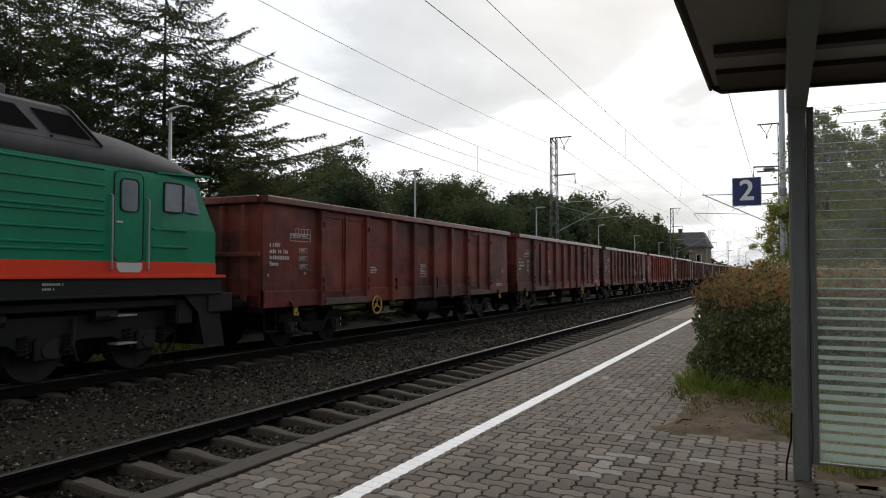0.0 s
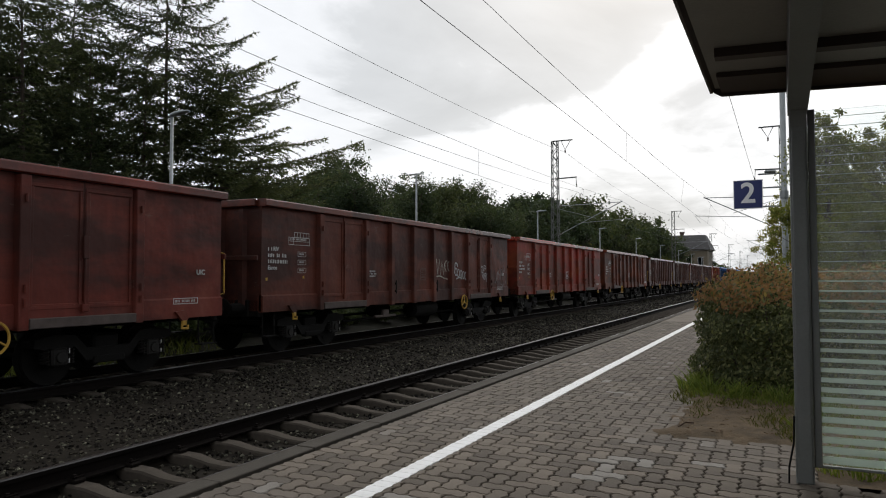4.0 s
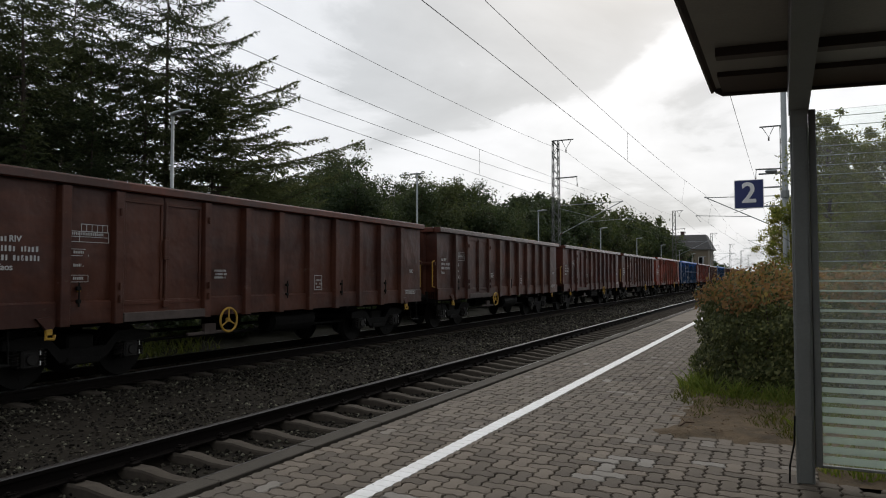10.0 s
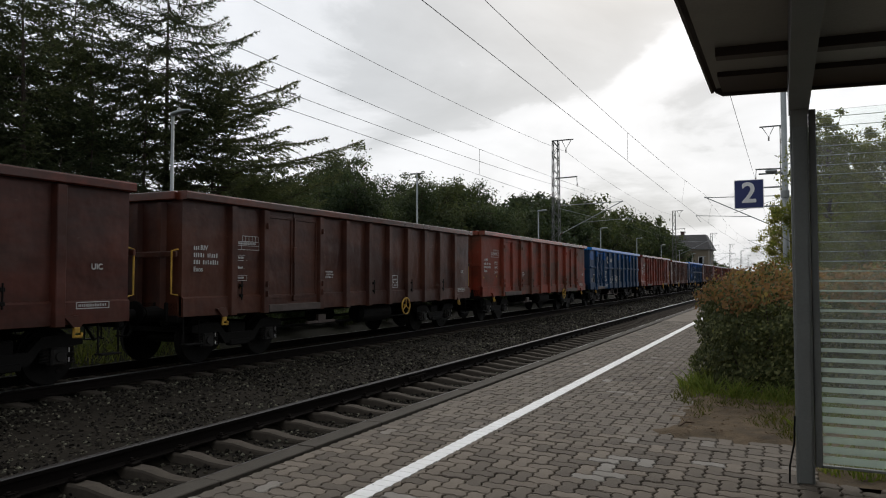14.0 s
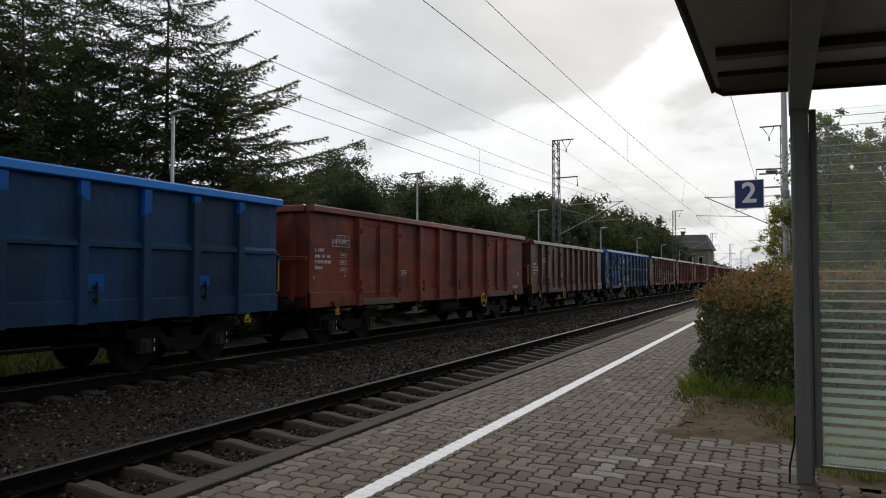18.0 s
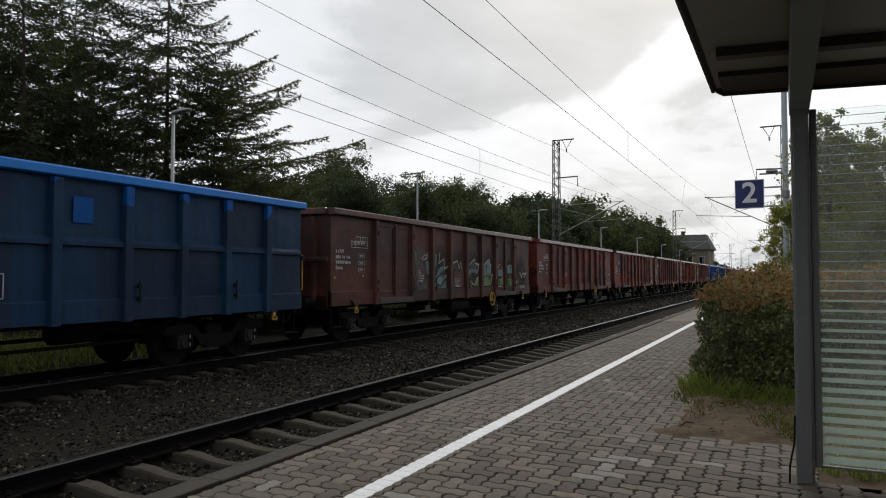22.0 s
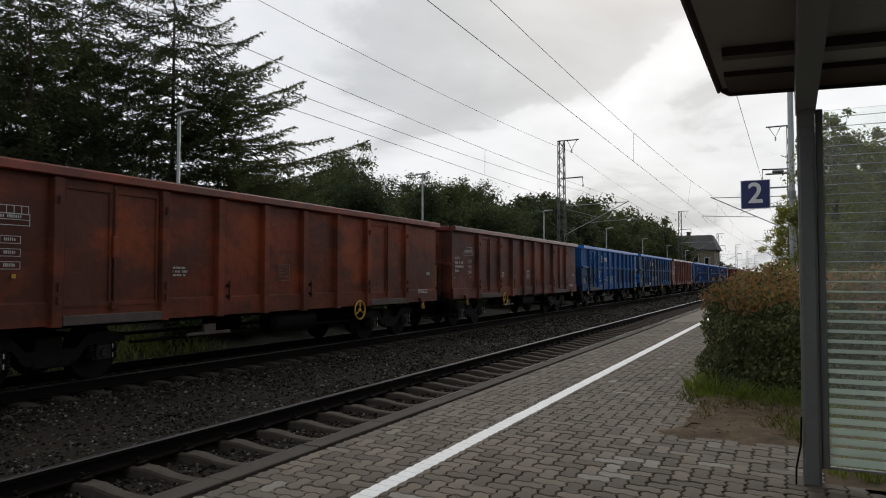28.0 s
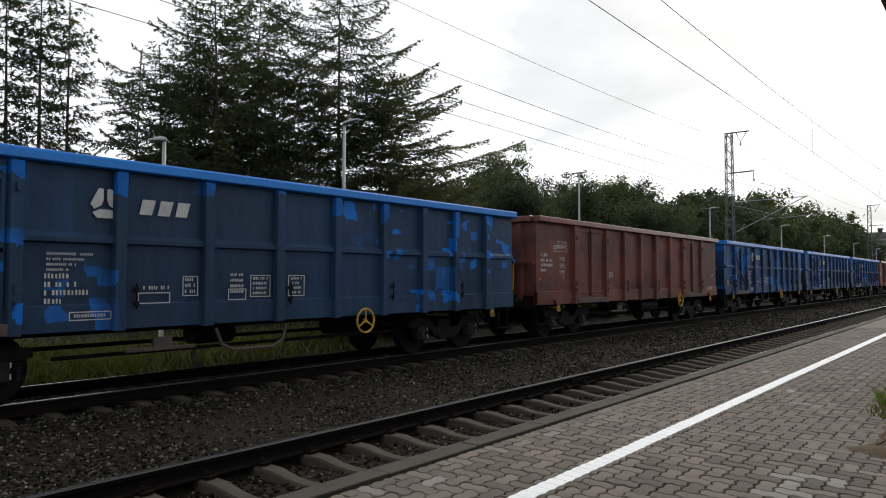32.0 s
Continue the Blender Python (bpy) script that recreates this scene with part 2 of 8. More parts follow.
GREY_STEEL = plain("galvanised_steel", (0.34, 0.36, 0.36), (0.26, 0.28, 0.28), 0.5, 0.6, 3, 40, 0.1)
MAST_STEEL = plain("mast_steel", (0.16, 0.17, 0.16), (0.10, 0.10, 0.09), 0.7, 0.3, 3, 40, 0.1)
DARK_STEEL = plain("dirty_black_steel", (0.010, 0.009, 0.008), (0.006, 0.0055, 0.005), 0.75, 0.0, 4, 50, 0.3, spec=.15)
WHEEL_STEEL = plain("worn_wheel_steel", (0.020, 0.017, 0.015), (0.010, 0.009, 0.008), 0.6, 0.0, 5, 60, 0.3, spec=.3)
RAIL_SIDE = plain("rusty_rail", (0.012, 0.009, 0.0075), (0.007, 0.0055, 0.005), 0.85, 0.0, 2, 40, 0.3, (1, .2, 1), spec=.06)
RAIL_TOP = plain("polished_rail_head", (0.26, 0.26, 0.26), (0.18, 0.175, 0.17), 0.28, 0.9, 3, 30, 0.05, (1, .1, 1))
RAIL_DULL = plain("dull_rail_head", (0.034, 0.030, 0.028), (0.020, 0.017, 0.015), 0.30, 0.0, 3, 30, 0.03, (1, .1, 1), spec=.55)
CONCRETE = plain("sleeper_concrete", (0.090, 0.076, 0.061), (0.050, 0.042, 0.034), 0.92, 0, 5, 70, 0.4, spec=.1)
COPING = plain("coping_concrete", (0.082, 0.071, 0.057), (0.048, 0.042, 0.034), 0.88, 0, 2.5, 60, 0.35, spec=.2)
PAVER = plain("concrete_paver", (0.182, 0.150, 0.118), (0.114, 0.094, 0.074), 0.86, 0, 1.1, 70, 0.5, random_v=0.32, spec=.25)
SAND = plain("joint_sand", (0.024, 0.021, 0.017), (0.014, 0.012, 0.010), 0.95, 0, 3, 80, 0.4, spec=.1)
LINE_WHITE = plain("white_line_paint", (0.92, 0.92, 0.91), (0.84, 0.83, 0.81), 0.7, 0, 4, 50, 0.3)
BALLAST = plain("ballast_stone", (0.028, 0.024, 0.019), (0.014, 0.012, 0.0095), 0.95, 0, 1.3, 12, 1.0, spec=.04)
SOIL = plain("bare_soil", (0.155, 0.112, 0.070), (0.060, 0.047, 0.033), 0.95, 0, 5.0, 45, 1.0, spec=.1)
# Near-black: shade of train and bushes is put into the colour.
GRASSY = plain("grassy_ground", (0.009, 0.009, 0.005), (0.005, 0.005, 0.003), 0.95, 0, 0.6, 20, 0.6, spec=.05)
WHITE_PAINT = plain("white_marking", (0.62, 0.61, 0.59), (0.40, 0.39, 0.38), 0.7, 0, 6, 40, 0.05)
YELLOW = plain("yellow_paint", (0.55, 0.32, 0.03), (0.32, 0.18, 0.025), 0.6, 0, 8, 40, 0.1)
WIRE = plain("dull_copper_wire", (0.040, 0.038, 0.036), (0.028, 0.027, 0.026), 0.6, 0.0, 2, 30, 0.0)


# ---------------------------------------------------------------- mesh building
class Geo:
    """Collects vertices and faces; mesh() passes them on."""

    def __init__(self):
        self.v, self.f = [], []

    def add(self, vs, fs):
        n = len(self.v)
        self.v += vs
        self.f += [tuple(n + i for i in f) for f in fs]
        return self

    def box(self, x0, x1, y0, y1, z0, z1):
        vs = [(x, y, z) for z in (z0, z1) for y in (y0, y1) for x in (x0, x1)]
        return self.add(vs, [(0, 2, 3, 1), (4, 5, 7, 6), (0, 1, 5, 4), (2, 6, 7, 3), (0, 4, 6, 2), (1, 3, 7, 5)])

    def cbox(self, x0, x1, y0, y1, z0, z1, c=0.01):
        """A box with chamfered edges."""
        x0, x1, y0, y1, z0, z1 = min(x0, x1), max(x0, x1), min(y0, y1), max(y0, y1), min(z0, z1), max(z0, z1)
        c = min(c, (x1 - x0) * .45, (y1 - y0) * .45, (z1 - z0) * .45)
        vs, ix = [], {}
        X, Y, Z = ((x0, x0 + c), (x1, x1 - c)), ((y0, y0 + c), (y1, y1 - c)), ((z0, z0 + c), (z1, z1 - c))
        for i in (0, 1):
            for j in (0, 1):
                for k in (0, 1):
                    for a in range(3):
                        ix[i, j, k, a] = len(vs)
                        vs.append((X[i][a != 0], Y[j][a != 1], Z[k][a != 2]))
        fs = []
        q = ((0, 0), (1, 0), (1, 1), (0, 1))
        for s in (0, 1):
            for a in range(3):
                ring = []
                for u, w in q:
                    t = [u, w]
                    t.insert(a, s)
                    ring.append(ix[(*t, a)])
                flip = (s == 0) != (a == 1)
                fs.append(tuple(ring[::-1]) if flip else tuple(ring))
        for a in range(3):
            b, d = [i for i in range(3) if i != a]
            for sb in (0, 1):
                for sd in (0, 1):
                    e = []
                    for sa in (0, 1):
                        t = [0, 0, 0]
                        t[a], t[b], t[d] = sa, sb, sd
                        e.append(tuple(t))
                    r = [ix[(*e[0], b)], ix[(*e[1], b)], ix[(*e[1], d)], ix[(*e[0], d)]]
                    flip = (sb == sd) != (a == 1)
                    fs.append(tuple(r) if flip else tuple(r[::-1]))
        for i in (0, 1):
            for j in (0, 1):
                for k in (0, 1):
                    t = (ix[i, j, k, 0], ix[i, j, k, 1], ix[i, j, k, 2])
                    fs.append(t if (i + j + k) % 2 else t[::-1])
        return self.add(vs, fs)

    def tube(self, pts, radii, n=8, caps=True):
        """A round bar through the points."""
        pts = [Vector(p) for p in pts]
        if not isinstance(radii, (list, tuple)):
            radii = [radii] * len(pts)
        vs, fs = [], []
        side = None
        for i, p in enumerate(pts):
            d = (pts[min(i + 1, len(pts) - 1)] - pts[max(i - 1, 0)]).normalized()
            if side is None:
                side = d.orthogonal().normalized()
            else:
                side = (side - d * side.dot(d)).normalized()
            up = d.cross(side)
            for k in range(n):
                a = 2 * math.pi * k / n
                vs.append(tuple(p + (side * math.cos(a) + up * math.sin(a)) * radii[i]))
        for i in range(len(pts) - 1):
            for k in range(n):
                a, b = i * n + k, i * n + (k + 1) % n
                fs.append((a, b, b + n, a + n))
        if caps:
            fs.append(tuple(range(n))[::-1])
            fs.append(tuple((len(pts) - 1) * n + k for k in range(n)))
        return self.add(vs, fs)

    def disc(self, c, axis, r, half, n=20, bevel=0.0):
        """A flat round body round c, half its thickness to either side along the axis."""
        c, axis = Vector(c), Vector(axis).normalized()
        b = min(bevel, half)
        return self.tube([c - axis * half, c - axis * (half - b) if b else c, c + axis * (half - b) if b else c, c + axis * half],
                         [r - b, r, r, r - b], n)

    def ring(self, c, axis, r, thick, n=24, m=6):
        c, axis = Vector(c), Vector(axis).normalized()
        s = axis.orthogonal().normalized()
        u = axis.cross(s)
        vs, fs = [], []
        for i in range(n):
            a = 2 * math.pi * i / n
            d = s * math.cos(a) + u * math.sin(a)
            for j in range(m):
                b = 2 * math.pi * j / m
                vs.append(tuple(c + d * (r + thick * math.cos(b)) + axis * thick * math.sin(b)))
        for i in range(n):
            for j in range(m):
                i2, j2 = (i + 1) % n, (j + 1) % m
                fs.append((i * m + j, i2 * m + j, i2 * m + j2, i * m + j2))
        return self.add(vs, fs)

    def prism(self, outline, axis, a0, a1):
        """An outline of (u, w) pairs drawn out along an axis from a0 to a1; u, w are the other two axes in order."""
        n = len(outline)
        area = sum(outline[i][0] * outline[(i + 1) % n][1] - outline[(i + 1) % n][0] * outline[i][1] for i in range(n))
        if area < 0:
            outline = outline[::-1]
        put = {"x": lambda u, w, a: (a, u, w), "y": lambda u, w, a: (u, a, w), "z": lambda u, w, a: (u, w, a)}[axis]
        vs = [put(u, w, a0) for u, w in outline] + [put(u, w, a1) for u, w in outline]
        fs = [tuple(range(n))[::-1], tuple(range(n, 2 * n))] + [(i, (i + 1) % n, (i + 1) % n + n, i + n) for i in range(n)]
        if axis == "y":
            fs = [f[::-1] for f in fs]
        return self.add(vs, fs)

    def quad(self, a, b, c, d):
        return self.add([a, b, c, d], [(0, 1, 2, 3)])

    def mesh(self, name, mat, smooth=False):
        me = bpy.data.meshes.new(name)
        me.from_pydata(self.v, [], self.f)
        me.validate()
        if mat:
            for m in (mat if isinstance(mat, (list, tuple)) else (mat,)):
                me.materials.append(m)
        if smooth:
            me.polygons.foreach_set("use_smooth", [True] * len(me.polygons))
        me.update()
        return me


def part(name, geo, mat, parent, label="", smooth=False):
    """One mesh object under a thing or a part."""
    ob = new(name, geo if isinstance(geo, bpy.types.Mesh) else geo.mesh(name, mat, smooth))
    ob.parent = parent
    return tagged(ob, label, kind="stuff" if name in ("lettering", "plate", "panel_board") else "")


def thing(name, label, category, group="", m=None):
    """An empty at the base of a thing that carries its parts."""
    ob = new(name)
    ob.empty_display_size = 0.2
    if m:
        ob.matrix_basis = m
    return tagged(ob, label, category, group)


def solid(name, geo, mat, label, category="", group="", kind="", smooth=False, m=None):
    """A thing or a piece of the setting that is one mesh."""
    ob = new(name, geo if isinstance(geo, bpy.types.Mesh) else geo.mesh(name, mat, smooth))
    if m:
        ob.matrix_basis = m
    return tagged(ob, label, category, group, kind)




# ---------------------------------------------------------------- ground, tracks, platform
def ground_height(x, y):
    """Track bed, verge and the rise behind it."""
    if x > -3.2:
        return -0.12 + 0.02 * noise.noise((x * .5, y * .5, 0)) if x > -0.9 or y > 40 else -0.12
    if x > -13.2:
        return -0.95
    rise = min(1.0, max(0.0, (-x - 13.2) / 3.0))
    return -0.72 + 0.44 * rise + 0.10 * noise.noise((x * .3, y * .3, 3)) * rise + 0.03 * max(0, -x - 30)


def build_ground():
    xs = [900, 300, 120, 60, 30, 18, 12, 8, 6, 4.5, 3.5, 2.5, 1.5, 0.6, -0.3, -0.9, -3.15, -3.25, -9, -13.2, -13.8, -14.4, -15.2, -16.2, -18, -20, -24, -30, -40, -60, -120, -300, -900]
    ys = [-900, -300, -120, -60, -30, -15, -6] + [i * 1.5 for i in range(-2, 30)] + [45 + 4 * i for i in range(20)] + [140, 180, 240, 320, 450, 700, 1100, 2500]
    g = Geo()
    vs = [(x, y, ground_height(x, y)) for y in ys for x in xs]
    n = len(xs)
    g.add(vs, [(j * n + i, (j + 1) * n + i, (j + 1) * n + i + 1, j * n + i + 1) for j in range(len(ys) - 1) for i in range(n - 1)])
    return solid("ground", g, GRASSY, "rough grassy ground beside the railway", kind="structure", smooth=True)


build_ground()


# cross-section of the ballast: across the line, height
BED = [(-3.30, -0.75), (-3.45, -0.645), (NEAR + 1.0, -0.645), (NEAR - .55, -0.66), (NEAR - .70, -0.66), (NEAR - .85, -0.56), (-6.6, -0.545), (-7.4, -0.60), (-8.2, -0.59), (-9.1, -0.555), (FAR + 1.45, -0.57), (FAR + 1.2, -0.615), (FAR - 1.25, -0.615), (-13.4, -0.74)]


def ballast_bed():
    """The bed of both tracks as one low bank, with a shoulder towards the grass."""
    g = Geo()
    rows = BED
    ys = [-40 + i * 1.0 for i in range(141)] + [110 + 10 * i for i in range(60)]
    r = random.Random(3)
    n = len(rows)
    g.add([(x, y, z + r.uniform(-.015, .015)) for y in ys for x, z in rows],
          [(j * n + i, (j + 1) * n + i, (j + 1) * n + i + 1, j * n + i + 1) for j in range(len(ys) - 1) for i in range(n - 1)])
    return solid("ballast_bed", g, BALLAST, "dark grey ballast bed under both tracks", kind="structure")


ballast_bed()

STONE_VERTS = [Vector(p).normalized() for p in ((1, 0, .1), (-1, .1, 0), (0, 1, -.1), (.1, -1, 0), (0, .1, 1), (0, 0, -1), (.7, .7, .3), (-.6, .7, -.4), (.6, -.6, .5), (-.7, -.5, .5))]


def stone_mesh(i):
    r = random.Random(50 + i)
    bm = bmesh.new()
    for p in STONE_VERTS:
        bm.verts.new(p * r.uniform(0.75, 1.2))
    bmesh.ops.convex_hull(bm, input=bm.verts)
    vs = [tuple(v.co) for v in bm.verts]
    ids = {v: k for k, v in enumerate(bm.verts)}
    fs = [tuple(ids[v] for v in f.verts) for f in bm.faces]
    bm.free()
    return vs, fs


def bed_height(x):
    for (xa, za), (xb, zb) in zip(BED[:-1], BED[1:]):
        if xb <= x <= xa:
            return za + (zb - za) * (xa - x) / (xa - xb)
    return -.7


def loose_ballast():
    """Broken stone lying on the bed, thickest where the camera stands."""
    kinds = [stone_mesh(i) for i in range(6)]
    kinds = [(np.array(v), f) for v, f in kinds]
    r = np.random.RandomState(11)
    vs, fs, base = [], [], 0
    spots = []
    for n, y0, y1, p in ((2500, -3, 1.5, 1.0), (52000, 1.5, 36, 1.7), (15000, 30, 120, 1.6)):
        for _ in range(n):
            spots.append((r.uniform(-13.0, -3.5), y0 + (y1 - y0) * r.rand() ** p))
    for x, y in spots:
        if NEAR - .80 < x < NEAR - .68 or FAR - .8 < x < FAR - .66 or FAR + .66 < x < FAR + .8:
            continue
        s = r.uniform(.011, .025) * (1 + min(y, 36) / 40 + max(0, y - 36) / 36)
        kv, kf = kinds[r.randint(6)]
        a, b = r.uniform(0, 6.28), r.uniform(0, 6.28)
        ca, sa, cb, sb = math.cos(a), math.sin(a), math.cos(b), math.sin(b)
        rot = np.array([[ca, -sa * cb, sa * sb], [sa, ca * cb, -ca * sb], [0, sb, cb]])
        p = (kv * s * np.array([1.2, 1, .8])) @ rot.T
        z = bed_height(x) + r.uniform(-.01, .02)
        vs.append(p + [x, y, z])
        fs += [tuple(i + base for i in f) for f in kf]
        base += len(kv)
    g = Geo()
    g.v, g.f = [tuple(p) for p in np.concatenate(vs)], fs
    return solid("ballast_stones", g, STONES, "loose broken ballast stones between the rails", "gravel", kind="stuff")


def stones_material():
    m, nt, bsdf = nodes("broken_stone")
    geo = nt.nodes.new("ShaderNodeNewGeometry")
    ramp = nt.nodes.new("ShaderNodeValToRGB")
    el = ramp.color_ramp.elements
    el[0].color, el[1].color = (0.004, 0.0035, 0.003, 1), (0.24, 0.23, 0.17, 1)
    e = el.new(0.45); e.color = (0.018, 0.015, 0.0115, 1)
    e = el.new(0.78); e.color = (0.070, 0.061, 0.044, 1)
    e = el.new(0.93); e.color = (0.125, 0.120, 0.090, 1)
    nt.links.new(geo.outputs["Random Per Island"], ramp.inputs["Fac"])
    f = noise_fac(nt, 45, 4)
    k = nt.nodes.new("ShaderNodeMath"); k.operation = "MULTIPLY"; k.inputs[1].default_value = .6
    nt.links.new(f, k.inputs[0])
    col = mixed(nt, k.outputs[0], ramp.outputs["Color"], (0.010, 0.0085, 0.0065))
    nt.links.new(col, bsdf.inputs["Base Color"])
    bsdf.inputs["Roughness"].default_value = 0.9
    bsdf.inputs["Specular IOR Level"].default_value = 0.12
    return m


STONES = stones_material()
loose_ballast()

RAIL_OUTLINE = [(-.075, 0), (.075, 0), (.075, .012), (.015, .032), (.010, .11), (.012, .118), (.036, .126), (.036, .160), (.026, .172), (-.026, .172), (-.036, .160), (-.036, .126), (-.012, .118), (-.010, .11), (-.015, .032), (-.075, .012)]


def build_track(name, x, label, top):
    t = thing(name, label, "railway track", m=pose(x, 0, 0))
    t["kind"] = "structure"
    for sx in (-1, 1):
        g = Geo().prism([(sx * .753 + u, RAIL - .172 + w) for u, w in RAIL_OUTLINE], "y", -60, 700)
        ob = part("rail", g.mesh("rail", (RAIL_SIDE, top)), None, t, "rusty steel rail with a worn running surface")
        for p in ob.data.polygons:
            if p.normal.z > .5 and p.center.z > RAIL - .02:
                p.material_index = 1
    return t


near_track = build_track("track_near", NEAR, "near railway track with concrete sleepers in dark ballast", RAIL_DULL)
far_track = build_track("track_far", FAR, "railway track on which the freight train runs", RAIL_TOP)


def sleeper_mesh():
    """A concrete sleeper, waisted and dipped in its middle."""
    g = Geo()
    prof = [(-1.30, .075, .18), (-1.0, .092, .215), (-.45, .088, .205), (-.2, .075, .165), (0, .072, .155), (.2, .075, .165), (.45, .088, .205), (1.0, .092, .215), (1.30, .075, .18)]
    vs, fs = [], []
    for x, w, h in prof:
        vs += [(x, -w * 1.2, 0), (x, w * 1.2, 0), (x, w, h - .02), (x, w * .85, h), (x, -w * .85, h), (x, -w, h - .02)]
    for i in range(len(prof) - 1):
        for k in range(6):
            a, b = i * 6 + k, i * 6 + (k + 1) % 6
            fs.append((a, b, b + 6, a + 6))
    fs += [tuple(range(6))[::-1], tuple(48 + k for k in range(6))]
    return g.add(vs, fs).mesh("sleeper", CONCRETE)


def clip_mesh():
    g = Geo()
    for sx in (-1, 1):
        g.cbox(sx * .10 - .05, sx * .10 + .05, -.06, .06, 0, .035, .008)
        g.tube([(sx * .10, -.02, .03), (sx * .10, -.02, .075)], .018, 6)
        g.tube([(sx * .07, .05, .05), (sx * .12, .05, .055), (sx * .12, -.04, .055), (sx * .07, -.04, .05)], .009, 5)
    return g.mesh("rail_fastening", RAIL_SIDE)


def lay_sleepers():
    me, cl = sleeper_mesh(), clip_mesh()
    z = RAIL - .172 - .215
    for i in range(-12, 88):
        y = 4.44 + .617 * i
        ob = part("sleeper", me, None, near_track)
        ob.location = (0, y, z)
        if -3 <= i < 45:
            c = part("rail_fastening", cl, None, ob)
            c.location = (-.753, 0, .213)
    for i in range(-6, 70):
        ob = part("sleeper", me, None, far_track)
        ob.location = (0, 1.2 + .617 * i, z)
    g = Geo()
    for i in range(88, 700):
        for h in (-1.3, .0):
            g.box(h, h + 1.3, 4.44 + .617 * i - .12, 4.44 + .617 * i + .12, z, z + .2)
    tagged(part("far_sleepers", g, CONCRETE, near_track), kind="stuff")


def rail_joint_plates():
    """The pair of plates that fishes two rail lengths together."""
    for y in (11.2, 31.5):
        g = Geo().cbox(-.753 + .014, -.753 + .05, y - .33, y + .33, RAIL - .145, RAIL - .06, .008)
        for k in range(4):
            g.tube([(-.753 + .05, y - .24 + .16 * k, RAIL - .10), (-.753 + .08, y - .24 + .16 * k, RAIL - .10)], .016, 6)
        part("fish_plate", g, RAIL_SIDE, near_track)


rail_joint_plates()


# ---- platform body; the surface pieces come last
platform = thing("platform", "low block-paved station platform", "platform")
platform["kind"] = "structure"
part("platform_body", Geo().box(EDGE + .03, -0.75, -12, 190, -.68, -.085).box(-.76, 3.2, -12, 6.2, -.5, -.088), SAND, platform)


# ---------------------------------------------------------------- shelter on the platform
ALU = plain("grey_painted_metal", (0.215, 0.225, 0.215), (0.175, 0.183, 0.175), 0.45, 0.2, 3, 60, 0.08)
ROOF_PANEL = plain("dark_roof_sheet", (0.30, 0.285, 0.25), (0.24, 0.23, 0.205), 0.6, 0.1, 1.5, 50, 0.15)
ROOF_TRIM = plain("brown_roof_trim", (0.07, 0.05, 0.042), (0.05, 0.036, 0.03), 0.6, 0.1, 2, 40, 0.1)
SIGN_BLUE = plain("sign_blue", (0.012, 0.026, 0.15), (0.010, 0.022, 0.13), 0.4, 0, 3, 40, 0.02)
SIGN_WHITE = plain("sign_white", (0.9, 0.9, 0.9), (0.85, 0.85, 0.85), 0.5, 0, 3, 40, 0.0)


def glass(name, tint=(0.93, 0.97, 0.95)):
    m, nt, bsdf = nodes(name)
    bsdf.inputs["Base Color"].default_value = (*tint, 1)
    bsdf.inputs["Transmission Weight"].default_value = 1.0
    bsdf.inputs["Roughness"].default_value = 0.02
    bsdf.inputs["IOR"].default_value = 1.08
    # a film of dust, through which light comes
    tr, mx = nt.nodes.new("ShaderNodeBsdfTranslucent"), nt.nodes.new("ShaderNodeMixShader")
    tr.inputs["Color"].default_value = (0.8, 0.82, 0.8, 1)
    k = nt.nodes.new("ShaderNodeMapRange")
    k.inputs["To Min"].default_value, k.inputs["To Max"].default_value = .008, .05
    nt.links.new(noise_fac(nt, 3.0, 5, .6, .3, .7), k.inputs["Value"])
    nt.links.new(k.outputs[0], mx.inputs["Fac"])
    nt.links.new(bsdf.outputs[0], mx.inputs[1]); nt.links.new(tr.outputs[0], mx.inputs[2])
    nt.links.new(mx.outputs[0], nt.nodes["Material Output"].inputs["Surface"])
    return m


GLASS = glass("shelter_glass")


def screen_print():
    """Pale ink on glass, which daylight passes through."""
    m, nt, bsdf = nodes("pale_screen_print")
    tr, mx = nt.nodes.new("ShaderNodeBsdfTranslucent"), nt.nodes.new("ShaderNodeMixShader")
    tr.inputs["Color"].default_value = (0.54, 0.60, 0.55, 1)
    bsdf.inputs["Base Color"].default_value = (0.52, 0.59, 0.54, 1)
    bsdf.inputs["Roughness"].default_value = 0.6
    mx.inputs["Fac"].default_value = 0.65
    nt.links.new(bsdf.outputs[0], mx.inputs[1]); nt.links.new(tr.outputs[0], mx.inputs[2])
    nt.links.new(mx.outputs[0], nt.nodes["Material Output"].inputs["Surface"])
    return m


FROST = screen_print()


